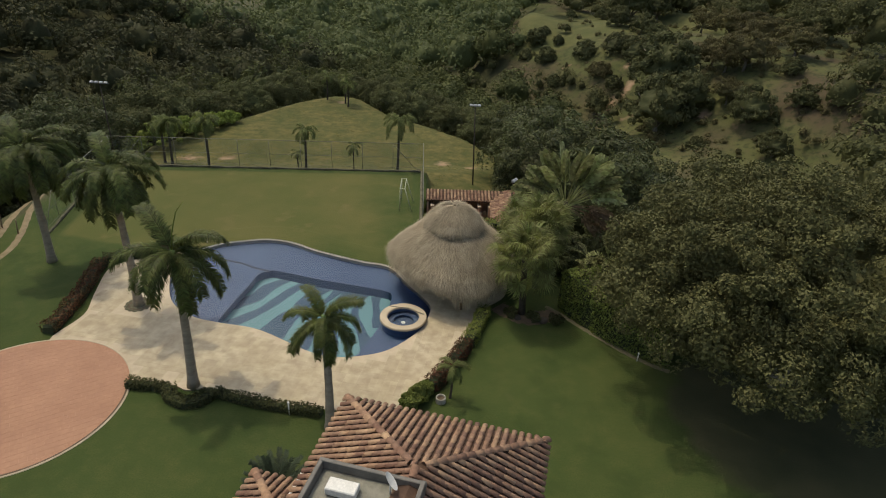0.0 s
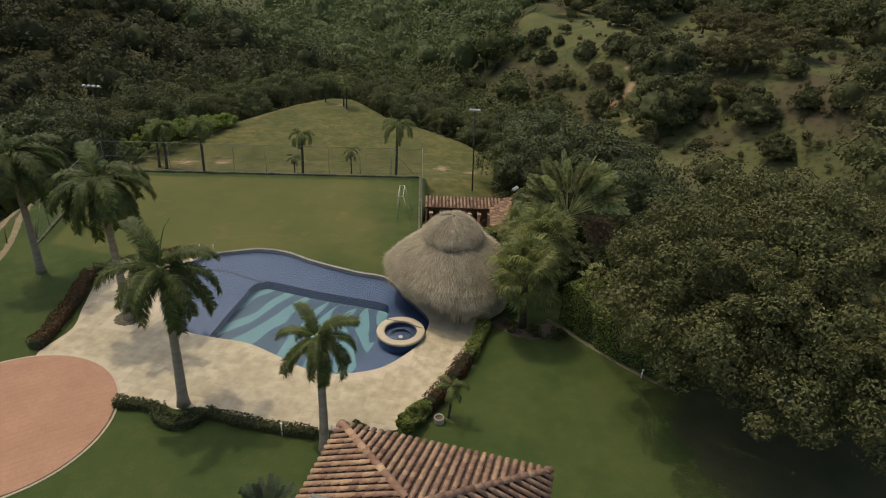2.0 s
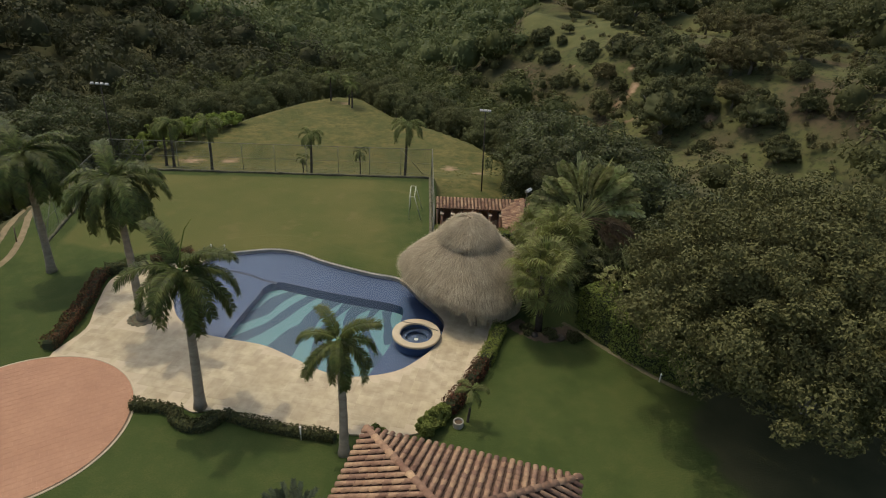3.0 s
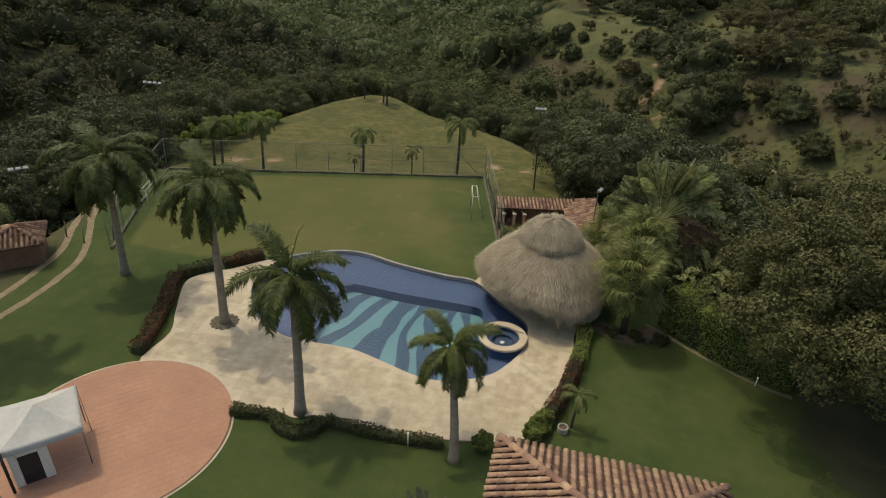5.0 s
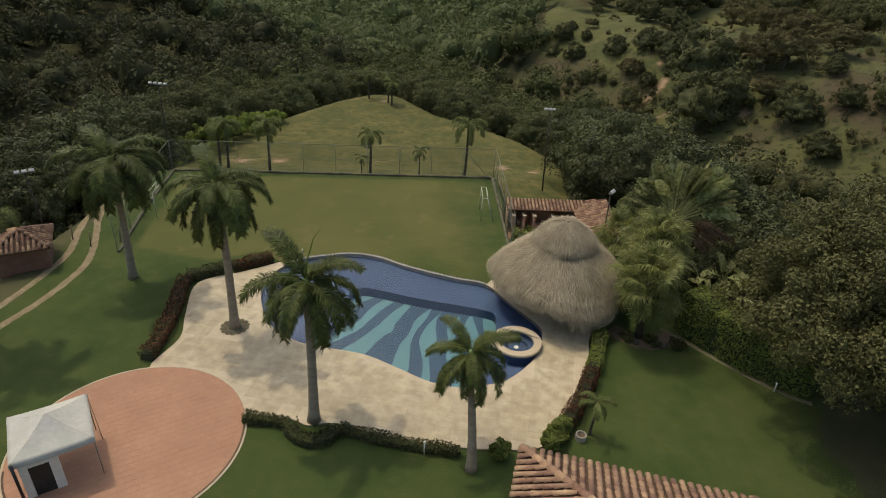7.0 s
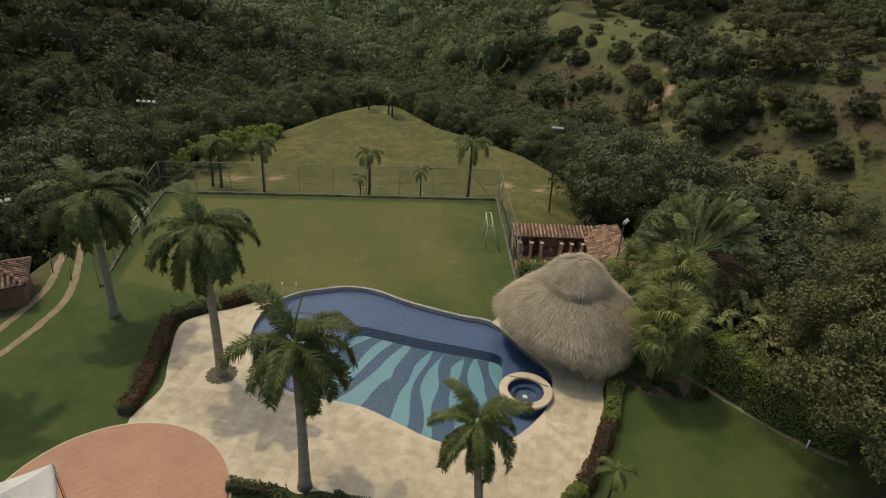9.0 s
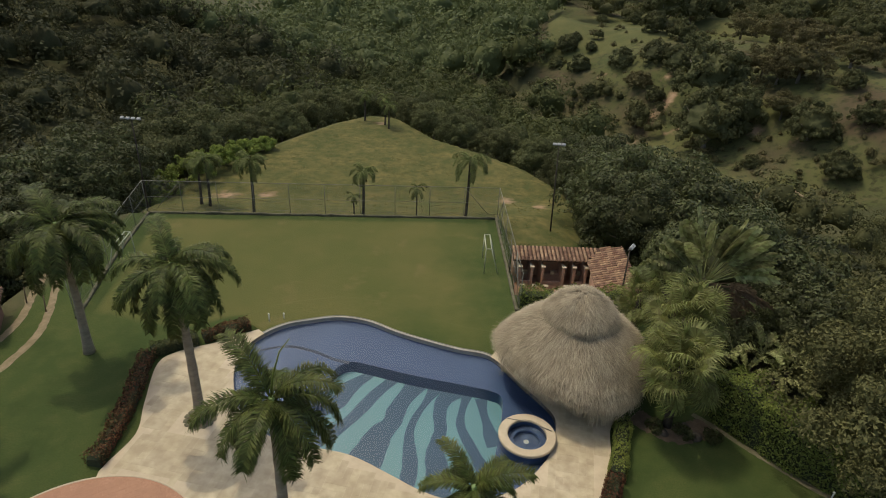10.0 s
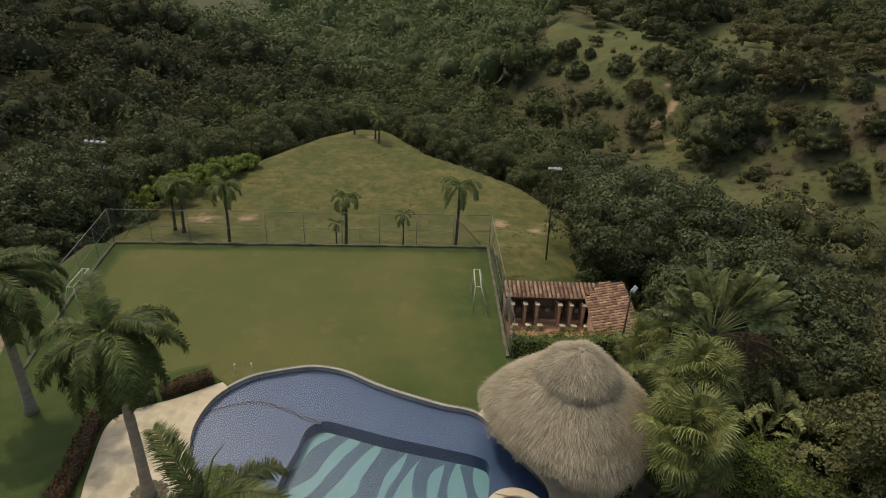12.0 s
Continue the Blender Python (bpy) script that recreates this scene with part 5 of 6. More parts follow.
palm("royal_palm", (-17.75, 0.1, 0), (-17.6, -0.05, 9.3), 0.26, 0.17, 26, ROYAL, "tall royal palm growing in a ring in the paving", 3, 1.2, size=1.0, spear=False)
palm("royal_palm", (-26.35, 4.3, 0), (-25.8, 3.9, 8.6), 0.26, 0.17, 26, ROYAL, "tall royal palm on the lawn with drooping fronds", 4, 1.1, size=1.12, spear=False)
palm("royal_palm", (-31.2, -2.7, -0.1), (-31.0, -2.3, 12.2), 0.28, 0.18, 22, ROYAL, "tall royal palm whose shadow falls on the lawn beside the terrace", 6, 1.2, size=1.05, spear=False)
for i, (bx, by, h) in enumerate(((-24.7, 24.9, 4.4), (-15.1, 26.2, 3.7), (-5.9, 27.6, 4.9), (-30.0, 27.5, 3.2), (-31.2, 28.2, 2.8))):
    z0 = float(height(bx, by + 0.8))
    palm("slender_palm", (bx, by + 0.8, z0), (bx + 0.1, by + 0.9, h - 0.2), 0.14, 0.1, 13, SMALLF, "slender palm with hanging dull green fronds behind the fence", 30 + i, 0.2, trunk_mat=M_DARKBARK, size=(1.05, 0.9, 1.15, 1.05, 1.0)[i], spear=False)
for i, (bx, by, h) in enumerate(((-22.6, 63.4, 2.6), (-19.4, 62.0, 2.8), (-18.6, 60.4, 2.2))):
    z0 = float(height(bx, by))
    palm("slender_palm", (bx, by, z0), (bx, by, z0 + h + 1.4), 0.12, 0.09, 9, SMALLF, "thin palm at the far edge of the meadow", 50 + i, 0.2, trunk_mat=M_DARKBARK, size=0.9, spear=False)
palm("small_palm", (2.35, -5.6, 0), (2.4, -5.6, 2.3), 0.07, 0.05, 7, SMALLF, "young palm with yellow-green fronds beside the hedge", 61, 0.2, trunk_mat=M_DARKBARK, size=0.55, spear=False)
palm("small_palm", (-36.6, 6.0, -0.6), (-36.4, 6.0, 3.0), 0.12, 0.1, 14, SMALLF, "palm with drooping fronds behind the small hut", 65, 0.2, trunk_mat=M_DARKBARK, size=1.1, spear=False)
palm("cycad", (-4.25, -13.3, 0), (-4.25, -13.3, 1.2), 0.2, 0.18, 40, CYCADF, "spiky dark grey-green cycad beside the house", 64, 0.2, trunk_mat=M_DARKBARK, size=0.95, spear=False)
palm("small_palm", (-16.0, 27.2, -1.8), (-16.0, 27.2, 1.0), 0.08, 0.06, 7, SMALLF, "young palm behind the fence", 62, 0.2, trunk_mat=M_DARKBARK, size=0.5, spear=False)
palm("small_palm", (-10.4, 28.0, -2.0), (-10.4, 28.0, 1.9), 0.08, 0.06, 8, SMALLF, "young palm behind the fence", 63, 0.2, trunk_mat=M_DARKBARK, size=0.6, spear=False)


def fan_mesh(name, radius, blades, seed):
    """A folded fan leaf along +x: segments joined to half their length, then free and drooping at the tips."""
    r = np.random.default_rng(seed)
    q = []
    for a in np.linspace(-2.3, 2.3, blades):
        d = np.array([math.cos(a), math.sin(a), 0.0])
        s = np.array([-math.sin(a), math.cos(a), 0.0])
        ln = radius * (0.72 + 0.28 * math.cos(a * 0.6)) * r.uniform(0.9, 1.08)
        w = 2.15 * ln / blades
        rise = 0.12 * radius * (1 + math.cos(a)) / 2
        m1 = d * ln * 0.5 + np.array([0, 0, rise])
        m2 = d * ln * 0.78 + np.array([0, 0, rise - radius * r.uniform(0.04, 0.16)])
        tip = d * ln * r.uniform(0.9, 1.02) - np.array([0, 0, radius * r.uniform(0.12, 0.55)])
        q.append([np.zeros(3), m1 + s * w * 0.55, m1 + np.array([0, 0, 0.05 * radius]), m1 - s * w * 0.55])
        q.append([m1 - s * w * 0.5, m1 + s * w * 0.5, m2 + s * w * 0.4, m2 - s * w * 0.4])
        q.append([m2 - s * w * 0.4, m2 + s * w * 0.4, tip + s * 0.006, tip - s * 0.006])
    q.append([[-radius * 1.5, -0.025, -0.3], [-radius * 1.5, 0.025, -0.3], [0, 0.02, 0], [0, -0.02, 0]])
    return quad_mesh(name, np.array(q))


FANS = [fan_mesh("fan_leaf", 0.95, 30, i) for i in range(3)]
for _m in FANS:
    _m.materials.append(M_FAN)


def fan_palm(base, crown, leaves, seed, size=1.0):
    r = np.random.default_rng(seed)
    p = empty("fan_palm", *base)
    tagged(p, "bushy fan palm with bright folded leaves beside the thatched hut", "palm tree")
    top = Vector(crown) - Vector(base)
    bm = bmesh.new()
    add_tube(bm, [(0, 0, -0.1), (top.x * 0.5, top.y * 0.5, top.z * 0.5), (top.x, top.y, top.z)], [0.24, 0.2, 0.17], 10)
    part("trunk", bm, M_DARKBARK, p, "dark fibrous trunk")
    for i in range(leaves):
        az = i * 137.5 + r.uniform(-15, 15)
        k = (i + 0.5) / leaves
        el = math.radians(80 - 135 * k + r.uniform(-10, 10))
        reach = size * r.uniform(1.0, 1.6)
        d = Vector((math.cos(el) * math.cos(radians(az)), math.cos(el) * math.sin(radians(az)), math.sin(el)))
        ob = new("fan_leaf", FANS[i % 3])
        ob.parent = p
        ob.matrix_basis = Matrix.Translation(top + d * reach) @ Matrix.Rotation(radians(az), 4, "Z") @ Matrix.Rotation(-el * 0.95 + r.uniform(-0.3, 0.5), 4, "Y") @ Matrix.Rotation(r.uniform(-0.9, 0.9), 4, "X") @ Matrix.Scale(size * r.uniform(0.85, 1.15), 4)
    return p


fan_palm((6.3, 2.9, 0), (6.05, 2.7, 4.1), 42, 1, 1.08)
fan_palm((7.3, 6.4, -0.5), (7.0, 6.1, 4.75), 42, 2, 1.08)
fan_palm((5.9, 11.2, -1.3), (5.9, 11.0, 2.6), 26, 3, 0.85)


def torn_blade(r, foot, start, out, wide, nrm, length, half, sag, torn):
    """Quads of one long paddle blade on its stalk, its edges torn into strips; torn: 0 whole, 1 ragged."""
    up = np.array([0, 0, 1.0])
    n = 16
    pts = [start + out * length * t - up * sag * length * t * t for t in np.linspace(0, 1, n)]
    q = [[foot - wide * 0.06, foot + wide * 0.06, start + wide * 0.035, start - wide * 0.035]]
    for j in range(n - 1):
        ta, tb = j / (n - 1), (j + 1) / (n - 1)
        wa, wb = (half * math.sin(math.pi * (0.09 + 0.87 * t)) ** 0.45 for t in (ta, tb))
        for sd in (-1, 1):
            cut = r.uniform(0.75, 1.05) if torn > 0.5 else r.uniform(0.95, 1.0)
            hang = up * -r.uniform(0.0, 0.5) * half * torn
            fold = nrm * (0.25 * half + r.uniform(-0.12, 0.12) * torn) + out * 0.16
            gap = (pts[j + 1] - pts[j]) * (0.12 * torn)
            ma, mb = pts[j] + wide * sd * wa * 0.55 + fold * 0.6, pts[j + 1] + wide * sd * wb * 0.55 + fold * 0.6
            q.append([pts[j], pts[j + 1], mb - gap * 0.3, ma])
            q.append([ma, mb - gap * 0.3, pts[j + 1] + wide * sd * wb * cut + fold + hang - gap, pts[j] + wide * sd * wa * cut + fold + hang + gap * 0.3])
    return q


def fan_of_paddles(base, hub, leaves, seed, turn, stalk=2.2, blade=2.6, dead=0):
    """A traveller's palm: long-stalked paddle leaves spread in one upright fan on a trunk."""
    r = np.random.default_rng(seed)
    p = empty("traveller_palm", *base)
    tagged(p, "tall palm with paddle leaves spread in an upright fan", "palm tree")
    h = hub - base[2]
    bm = bmesh.new()
    add_tube(bm, [(0, 0, -0.2), (0.05, 0, h * 0.6), (0, 0, h + 0.2)], [0.24, 0.19, 0.16], 10)
    part("trunk", bm, M_DARKBARK, p, "dark ringed trunk")
    c, s = math.cos(turn), math.sin(turn)
    face = np.array([s, -c, 0.0])
    for i in range(leaves + dead):
        alive = i < leaves
        el = radians(16 + 148 * (i + 0.5) / leaves + r.uniform(-5, 5)) if alive else radians(r.uniform(-40, -8))
        out = unit(np.array([c * math.cos(el), s * math.cos(el), math.sin(el)]) + face * r.normal(0.05, 0.2))
        wide = unit(np.cross(out, face + 0.45 * r.normal(size=3)))
        nrm = np.cross(wide, out)
        side = math.cos(el) ** 2
        st, bl = stalk * r.uniform(0.9, 1.1), blade * r.uniform(0.85, 1.1) * (1 - 0.15 * side)
        foot = np.array([c * math.cos(el) * 0.12, s * math.cos(el) * 0.12, h - 0.2])
        q = torn_blade(r, foot, np.array([0, 0, h]) + out * st, out, wide, nrm, bl, r.uniform(0.38, 0.55) if alive else 0.25, 0.06 + 0.24 * side, min(0.7, r.uniform(0.0, 0.2) + 0.5 * side) if alive else 1.0)
        link_mesh("paddle_leaf" if alive else "dead_leaf", quad_mesh("paddle_leaf", np.array(q)), M_PADDLE if alive else M_DEADLEAF, p, "" if alive else "withered brown hanging leaf")


fan_of_paddles((9.1, 10.4, -1.0), 4.7, 30, 1, radians(8), 1.7, 2.8, 8)
fan_of_paddles((7.4, 11.4, -1.3), 2.9, 11, 5, radians(-25), 1.1, 1.6, 5)
def banana_clump(base, top_z, leaves, seed, size=1.0):
    """Upright stems that each carry a few broad, arching, torn leaves."""
    r = np.random.default_rng(seed)
    p = empty("banana_plant", *base)
    tagged(p, "clump of banana plants with broad pale torn leaves", "plant")
    h = top_z - base[2]
    for k in range(3):
        a = 2.1 * k + r.uniform(-0.4, 0.4)
        foot = np.array([0.55 * math.cos(a), 0.55 * math.sin(a), -0.2])
        head = np.array([0.8 * math.cos(a), 0.8 * math.sin(a), h * r.uniform(0.58, 0.72)])
        bm = bmesh.new()
        add_tube(bm, [tuple(foot), tuple((foot + head) / 2), tuple(head)], [0.15, 0.12, 0.07], 8)
        part("stem", bm, M_DARKBARK, p)
        for i in range(leaves):
            az, el = 2.4 * i + a + r.uniform(-0.3, 0.3), r.uniform(0.35, 1.25)
            out = np.array([math.cos(az) * math.cos(el), math.sin(az) * math.cos(el), math.sin(el)])
            wide = np.array([-math.sin(az), math.cos(az), r.uniform(-0.3, 0.3)])
            nrm = np.cross(out, wide)
            q = torn_blade(r, head, head + out * 0.45 * size, out, unit(wide), nrm if nrm[2] > 0 else -nrm, 1.9 * size * r.uniform(0.8, 1.1), 0.3 * size, r.uniform(0.35, 0.6), 0.6)
            link_mesh("banana_leaf", quad_mesh("banana_leaf", np.array(q)), M_PADDLE, p)


banana_clump((12.6, 6.6, -1.6), 3.9, 6, 3)
banana_clump((11.4, 7.4, -1.5), 3.0, 5, 4, 0.85)


# ---- trees ----
def tree(name, x, y, z, radii, height_mid, leaf, clumps, leaves, mat, label, seed, clump=1.0, limbs=7, trunk=0.25, low=-0.45, rough=0.18, spread=0.35):
    """A broad-leaved tree: tapered trunk, limbs and a crown of leaves in uneven clumps."""
    r = np.random.default_rng(seed)
    t = empty(name, x, y, z)
    tagged(t, label, "tree")
    bm = bmesh.new()
    fork = height_mid - radii[2] * 0.55
    add_tube(bm, [(0, 0, -0.4), (0.1, 0.05, fork * 0.5), (0, 0, fork)], [trunk * 1.4, trunk, trunk * 0.85], 9)
    for i in range(limbs):
        a = 2 * math.pi * i / limbs + r.uniform(-0.3, 0.3)
        e = Vector((math.cos(a) * radii[0] * 0.75, math.sin(a) * radii[1] * 0.75, height_mid + r.uniform(-0.2, 0.5) * radii[2]))
        m = Vector((e.x * 0.4, e.y * 0.4, fork + (e.z - fork) * 0.5))
        add_tube(bm, [(0, 0, fork - 0.2), m, e], [trunk * 0.6, trunk * 0.35, trunk * 0.08], 6)
    part("trunk", bm, M_BARK, t, "branching grey-brown trunk")
    pos, nrm = crown_points(clumps, leaves, radii, clump, rough, seed, low)
    q = leaf_tris(pos + np.array([0, 0, height_mid]), nrm, leaf, leaf * 0.6, spread, 0.15, seed)
    d, idx = dome_grid(14, 26)
    body = d * (lumpy(d, seed, 0.1, 4.0)[:, None] * 0.62) * np.array(radii) + np.array([0, 0, height_mid])
    link_mesh("crown", leafy_mesh("crown", q, [(body, idx)]), mat, t, "")
    return t


tree("broad_tree", 20.2, -2.1, -1.5, (9.8, 7.7, 5.3), 7.7, 0.18, 900, 250000, M_BIGLEAF, "huge spreading tree with olive green crown shading the lawn", 5, 0.85, 10, 0.5, low=-0.42, rough=0.12, spread=0.75)

# ---- hedges ----
def hedge(name, points, width, high, mat, label, leaf=0.12, per=260, seed=0, wob=0.12, z=None, closed=False):
    """A clipped hedge along a plan line: a solid core, coloured dark for inner shade, with leaves all over it."""
    r = np.random.default_rng(seed)
    line = np.array(spline(points, 8, closed))
    th = empty(name, *points[0], 0)
    tagged(th, label, "hedge")
    o = np.array([*points[0], 0.0])
    d = np.gradient(line, axis=0)
    d /= np.linalg.norm(d, axis=1)[:, None]
    side = np.stack([-d[:, 1], d[:, 0]], 1)
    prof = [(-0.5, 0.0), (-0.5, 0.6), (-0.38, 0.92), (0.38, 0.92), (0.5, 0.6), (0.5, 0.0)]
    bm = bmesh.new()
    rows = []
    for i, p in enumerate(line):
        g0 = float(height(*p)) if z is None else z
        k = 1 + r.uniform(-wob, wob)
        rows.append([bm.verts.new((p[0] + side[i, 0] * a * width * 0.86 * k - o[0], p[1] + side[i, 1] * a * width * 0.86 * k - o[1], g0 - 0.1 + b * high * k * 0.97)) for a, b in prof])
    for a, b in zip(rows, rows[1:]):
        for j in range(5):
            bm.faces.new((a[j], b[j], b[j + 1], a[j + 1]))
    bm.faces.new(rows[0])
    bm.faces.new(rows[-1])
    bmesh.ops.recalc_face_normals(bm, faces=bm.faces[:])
    part("hedge_shade_core", bm, M_SHADE_CORE, th)
    seg = np.linalg.norm(np.diff(line, axis=0), axis=1)
    total = seg.sum()
    n = int(total * per)
    s = np.concatenate([[0], np.cumsum(seg)])
    u = r.uniform(0, total, n)
    i = np.clip(np.searchsorted(s, u) - 1, 0, len(seg) - 1)
    f = ((u - s[i]) / seg[i])[:, None]
    p = line[i] * (1 - f) + line[i + 1] * f
    sd = side[i]
    w = r.uniform(-1, 1, n)
    around = w * (high * 2 + width) / 2
    half = width / 2
    a = np.clip(around, -half, half)
    b = high - np.maximum(np.abs(around) - half, 0)
    lump = 1 + 0.10 * np.sin(u * 2.3 + seed) + 0.07 * np.sin(u * 5.1 + w * 3)
    g0 = height(p[:, 0], p[:, 1]) if z is None else z
    pos = np.stack([p[:, 0] + sd[:, 0] * a * lump, p[:, 1] + sd[:, 1] * a * lump, g0 + b * lump], -1) + r.normal(0, 0.035, (n, 3)) - o
    nrm = np.stack([sd[:, 0] * a / half, sd[:, 1] * a / half, (np.abs(around) < half) * 1.0 + 0.15], -1)
    link_mesh("foliage", quad_mesh("foliage", leaf_quads(pos, nrm, leaf, leaf * 0.6, 0.6, 0.0, seed)), mat, th)
    return th


hedge("hedge", [(-14.4, -7.05), (-13.2, -7.05), (-12.2, -7.1)], 0.5, 0.45, M_HEDGE_DARK, "low clipped dark green hedge edging the paving", seed=1, per=420)
hedge("hedge", [(-12.1, -7.2), (-11.6, -7.8), (-10.8, -8.05), (-10.1, -7.7), (-9.8, -7.1)], 0.65, 0.45, M_HEDGE_DARK, "low clipped hedge curving round a palm", seed=2, per=480)
hedge("hedge", [(-9.7, -7.05), (-8.2, -7.35), (-6.4, -7.6), (-4.6, -7.7), (-3.9, -7.75)], 0.5, 0.42, M_HEDGE_DARK, "low clipped dark green hedge edging the paving", seed=3, per=420)
for i, (x, y, s, m, label) in enumerate(((-2.0, -7.55, 0.5, M_HEDGE, "small rounded green shrub by the hedge"), (0.4, -6.75, 0.55, M_HEDGE_PALE, "bright green rounded shrub at the corner of the paving"),
                                         (0.75, -6.1, 0.6, M_HEDGE_PALE, "bright green rounded shrub at the corner of the paving"), (1.05, -5.55, 0.45, M_HEDGE_PALE, "bright green rounded shrub at the corner of the paving"))):
    pos, nrm = crown_points(40, 2600, (s * 0.85, s * 0.85, s * 0.85), 0.16, 0.08, 400 + i, -0.5)
    d, idx = dome_grid(8, 14)
    body = d * (lumpy(d, i, 0.1)[:, None] * s * 0.68) + np.array([0, 0, s * 0.85])
    ob = link_mesh("shrub", leafy_mesh("shrub", leaf_quads(pos + np.array([0, 0, s * 0.85]), nrm, 0.12, 0.07, 0.5, 0.1, i), [(body, idx)]), m)
    ob.location = (x, y, 0)
    tagged(ob, label, "shrub")
hedge("hedge", [(1.25, -5.3), (1.9, -4.0), (2.55, -2.4), (2.95, -1.3)], 0.7, 0.8, M_HEDGE_RED, "reddish leafy hedge edging the paving", seed=6, per=480)
hedge("hedge", [(3.05, -1.1), (3.45, 0.4), (3.75, 1.8), (3.85, 2.6)], 0.75, 0.7, M_HEDGE, "clipped green hedge edging the paving", seed=7, per=480)
hedge("hedge", [(-21.2, -3.5), (-21.3, -1.9), (-21.6, -0.2), (-22.0, 1.6), (-22.5, 3.2), (-22.7, 4.3)], 0.75, 0.6, M_HEDGE_RED, "dark reddish hedge edging the paving", seed=8, per=480)
hedge("hedge", [(-22.7, 4.6), (-21.8, 5.4), (-20.6, 6.1)], 0.8, 0.6, M_HEDGE_DARK, "dark green hedge at the corner of the paving", seed=9, per=450)
hedge("hedge", [(-20.4, 6.3), (-19.3, 7.2), (-18.2, 8.0)], 0.75, 0.6, M_HEDGE_RED, "red-leaved hedge edging the paving", seed=10, per=520)
hedge("hedge", [(9.3, 4.6), (9.9, 3.7), (10.8, 2.6), (11.8, 1.5), (13.2, 0.4), (15, -0.5)], 1.8, 2.9, M_HEDGE, "tall clipped green hedge along the lawn edge", leaf=0.13, seed=11, per=1900, z=0, wob=0.05)
hedge("hedge", [(-1.4, 12.9), (1.5, 13.2), (4.0, 13.6), (5.6, 13.8)], 1.1, 1.45, M_HEDGE, "clipped green hedge behind the thatched hut", seed=12, per=700, z=0)

for i, (x, y, s) in enumerate(((5.6, 2.7, 0.36), (7.0, 2.3, 0.42), (8.4, 2.3, 0.45))):
    pos, nrm = crown_points(16, 500, (s, s, s * 0.6), 0.22, 0.2, 300 + i, -0.1)
    ob = link_mesh("low_shrub", quad_mesh("low_shrub", leaf_quads(pos + np.array([0, 0, s * 0.35]), nrm, 0.16, 0.08, 0.6, 0.1, i)), M_HEDGE_DARK)
    ob.location = (x, y, 0)
    tagged(ob, "low dark shrub planted under the fan palm", "shrub", "shrubs under the fan palm")
# stones and shrubs round the fan palm
for i, (x, y, s) in enumerate(((6.0, 2.3, 0.26), (7.6, 2.2, 0.3), (7.2, 2.9, 0.26))):
    bm = bmesh.new()
    bmesh.ops.create_icosphere(bm, subdivisions=2, radius=s)
    for v in bm.verts:
        v.co *= 1 + 0.3 * noise.noise(v.co * 4 + Vector((i, 0, 0)))
        v.co.z *= 0.6
    # dark bark colour puts the palm's shade on the rocks
    ob = part("rock", bm, M_DARKBARK, None, "", True)
    ob.location = (x, y, s * 0.3)
    tagged(ob, "garden rock under the fan palm, coloured dark for its shade", "rock", "garden rocks")


def planter_ring():
    t = empty("planter_ring", -17.75, 0.1, 0)
    tagged(t, "flat disc of broken stones round the palm in the paving", "planter")
    for i in range(23):
        a, far = (2 * math.pi * i / 14, 0.72) if i < 14 else (2 * math.pi * (i - 14) / 9, 0.4)
        bm = bmesh.new()
        bmesh.ops.create_icosphere(bm, subdivisions=1, radius=0.19)
        for v in bm.verts:
            v.co *= 1 + 0.3 * noise.noise(v.co * 5 + Vector((i * 3, 1, 0)))
        bmesh.ops.transform(bm, matrix=pose(far * math.cos(a), far * math.sin(a), 0.03, 0, 0, 57.3 * a + 90) @ Matrix.Diagonal((0.95, 0.8, 0.13, 1)), verts=bm.verts[:])
        part("stone", bm, M_STONEWALL, t)
    bm = bmesh.new()
    disc(bm, 0.74, 0.012, 24)
    part("soil", bm, M_SOIL_SHADOW, t, "brown soil")


planter_ring()

# hose pot and small posts
pot = empty("garden_pot", 1.9, -5.95, 0)
tagged(pot, "round grey planter ring standing on the lawn", "planter")
bm = bmesh.new()
ring(bm, 0.2, 0.27, 0, 0.32, 20, 0.02)
part("pot_wall", bm, M_CURB, pot)
bm = bmesh.new()
disc(bm, 0.2, 0.22, 20)
part("pot_soil", bm, M_SOIL_SHADOW, pot)
for x, y, h in ((-5.5, -7.95, 0.75), (-17.2, 8.75, 0.55), (-16.4, 9.2, 0.35), (12.9, -0.95, 0.5)):
    bm = bmesh.new()
    add_tube(bm, [(0, 0, -0.05), (0, 0, h)], [0.04, 0.035], 8)
    add_tube(bm, [(0, 0, h), (0, 0, h + 0.08)], [0.06, 0.05], 8)
    ob = part("garden_light", bm, M_WHITE, None)
    ob.location = (x, y, 0)
    tagged(ob, "short white garden light post", "garden light", "garden light posts")
for x, y in ((-33.1, 8.3), (-31.3, 7.6), (-29.7, 8.6), (-34.8, 7.4)):
    bm = bmesh.new()
    add_tube(bm, [(0, 0, -0.2), (0.12, 0.05, 1.2)], [0.05, 0.04], 7)
    ob = part("fence_post", bm, M_POST, None)
    ob.location = (x, y, float(height(x, y)))
    tagged(ob, "leaning dark wooden post beside the dirt track", "post", "track posts")

# ---- woods ----
PROTO = {}


def proto_tree(kind, mat, radii, mid, leaf, clumps, leaves, label, seed, clump, trunk=0.2, rough=0.14):
    t = tree("broadleaf_tree", 0, 0, -500, radii, mid, leaf, clumps, leaves, mat, label, seed, clump, 5, trunk, rough=rough)
    PROTO.setdefault(kind, []).append(t)


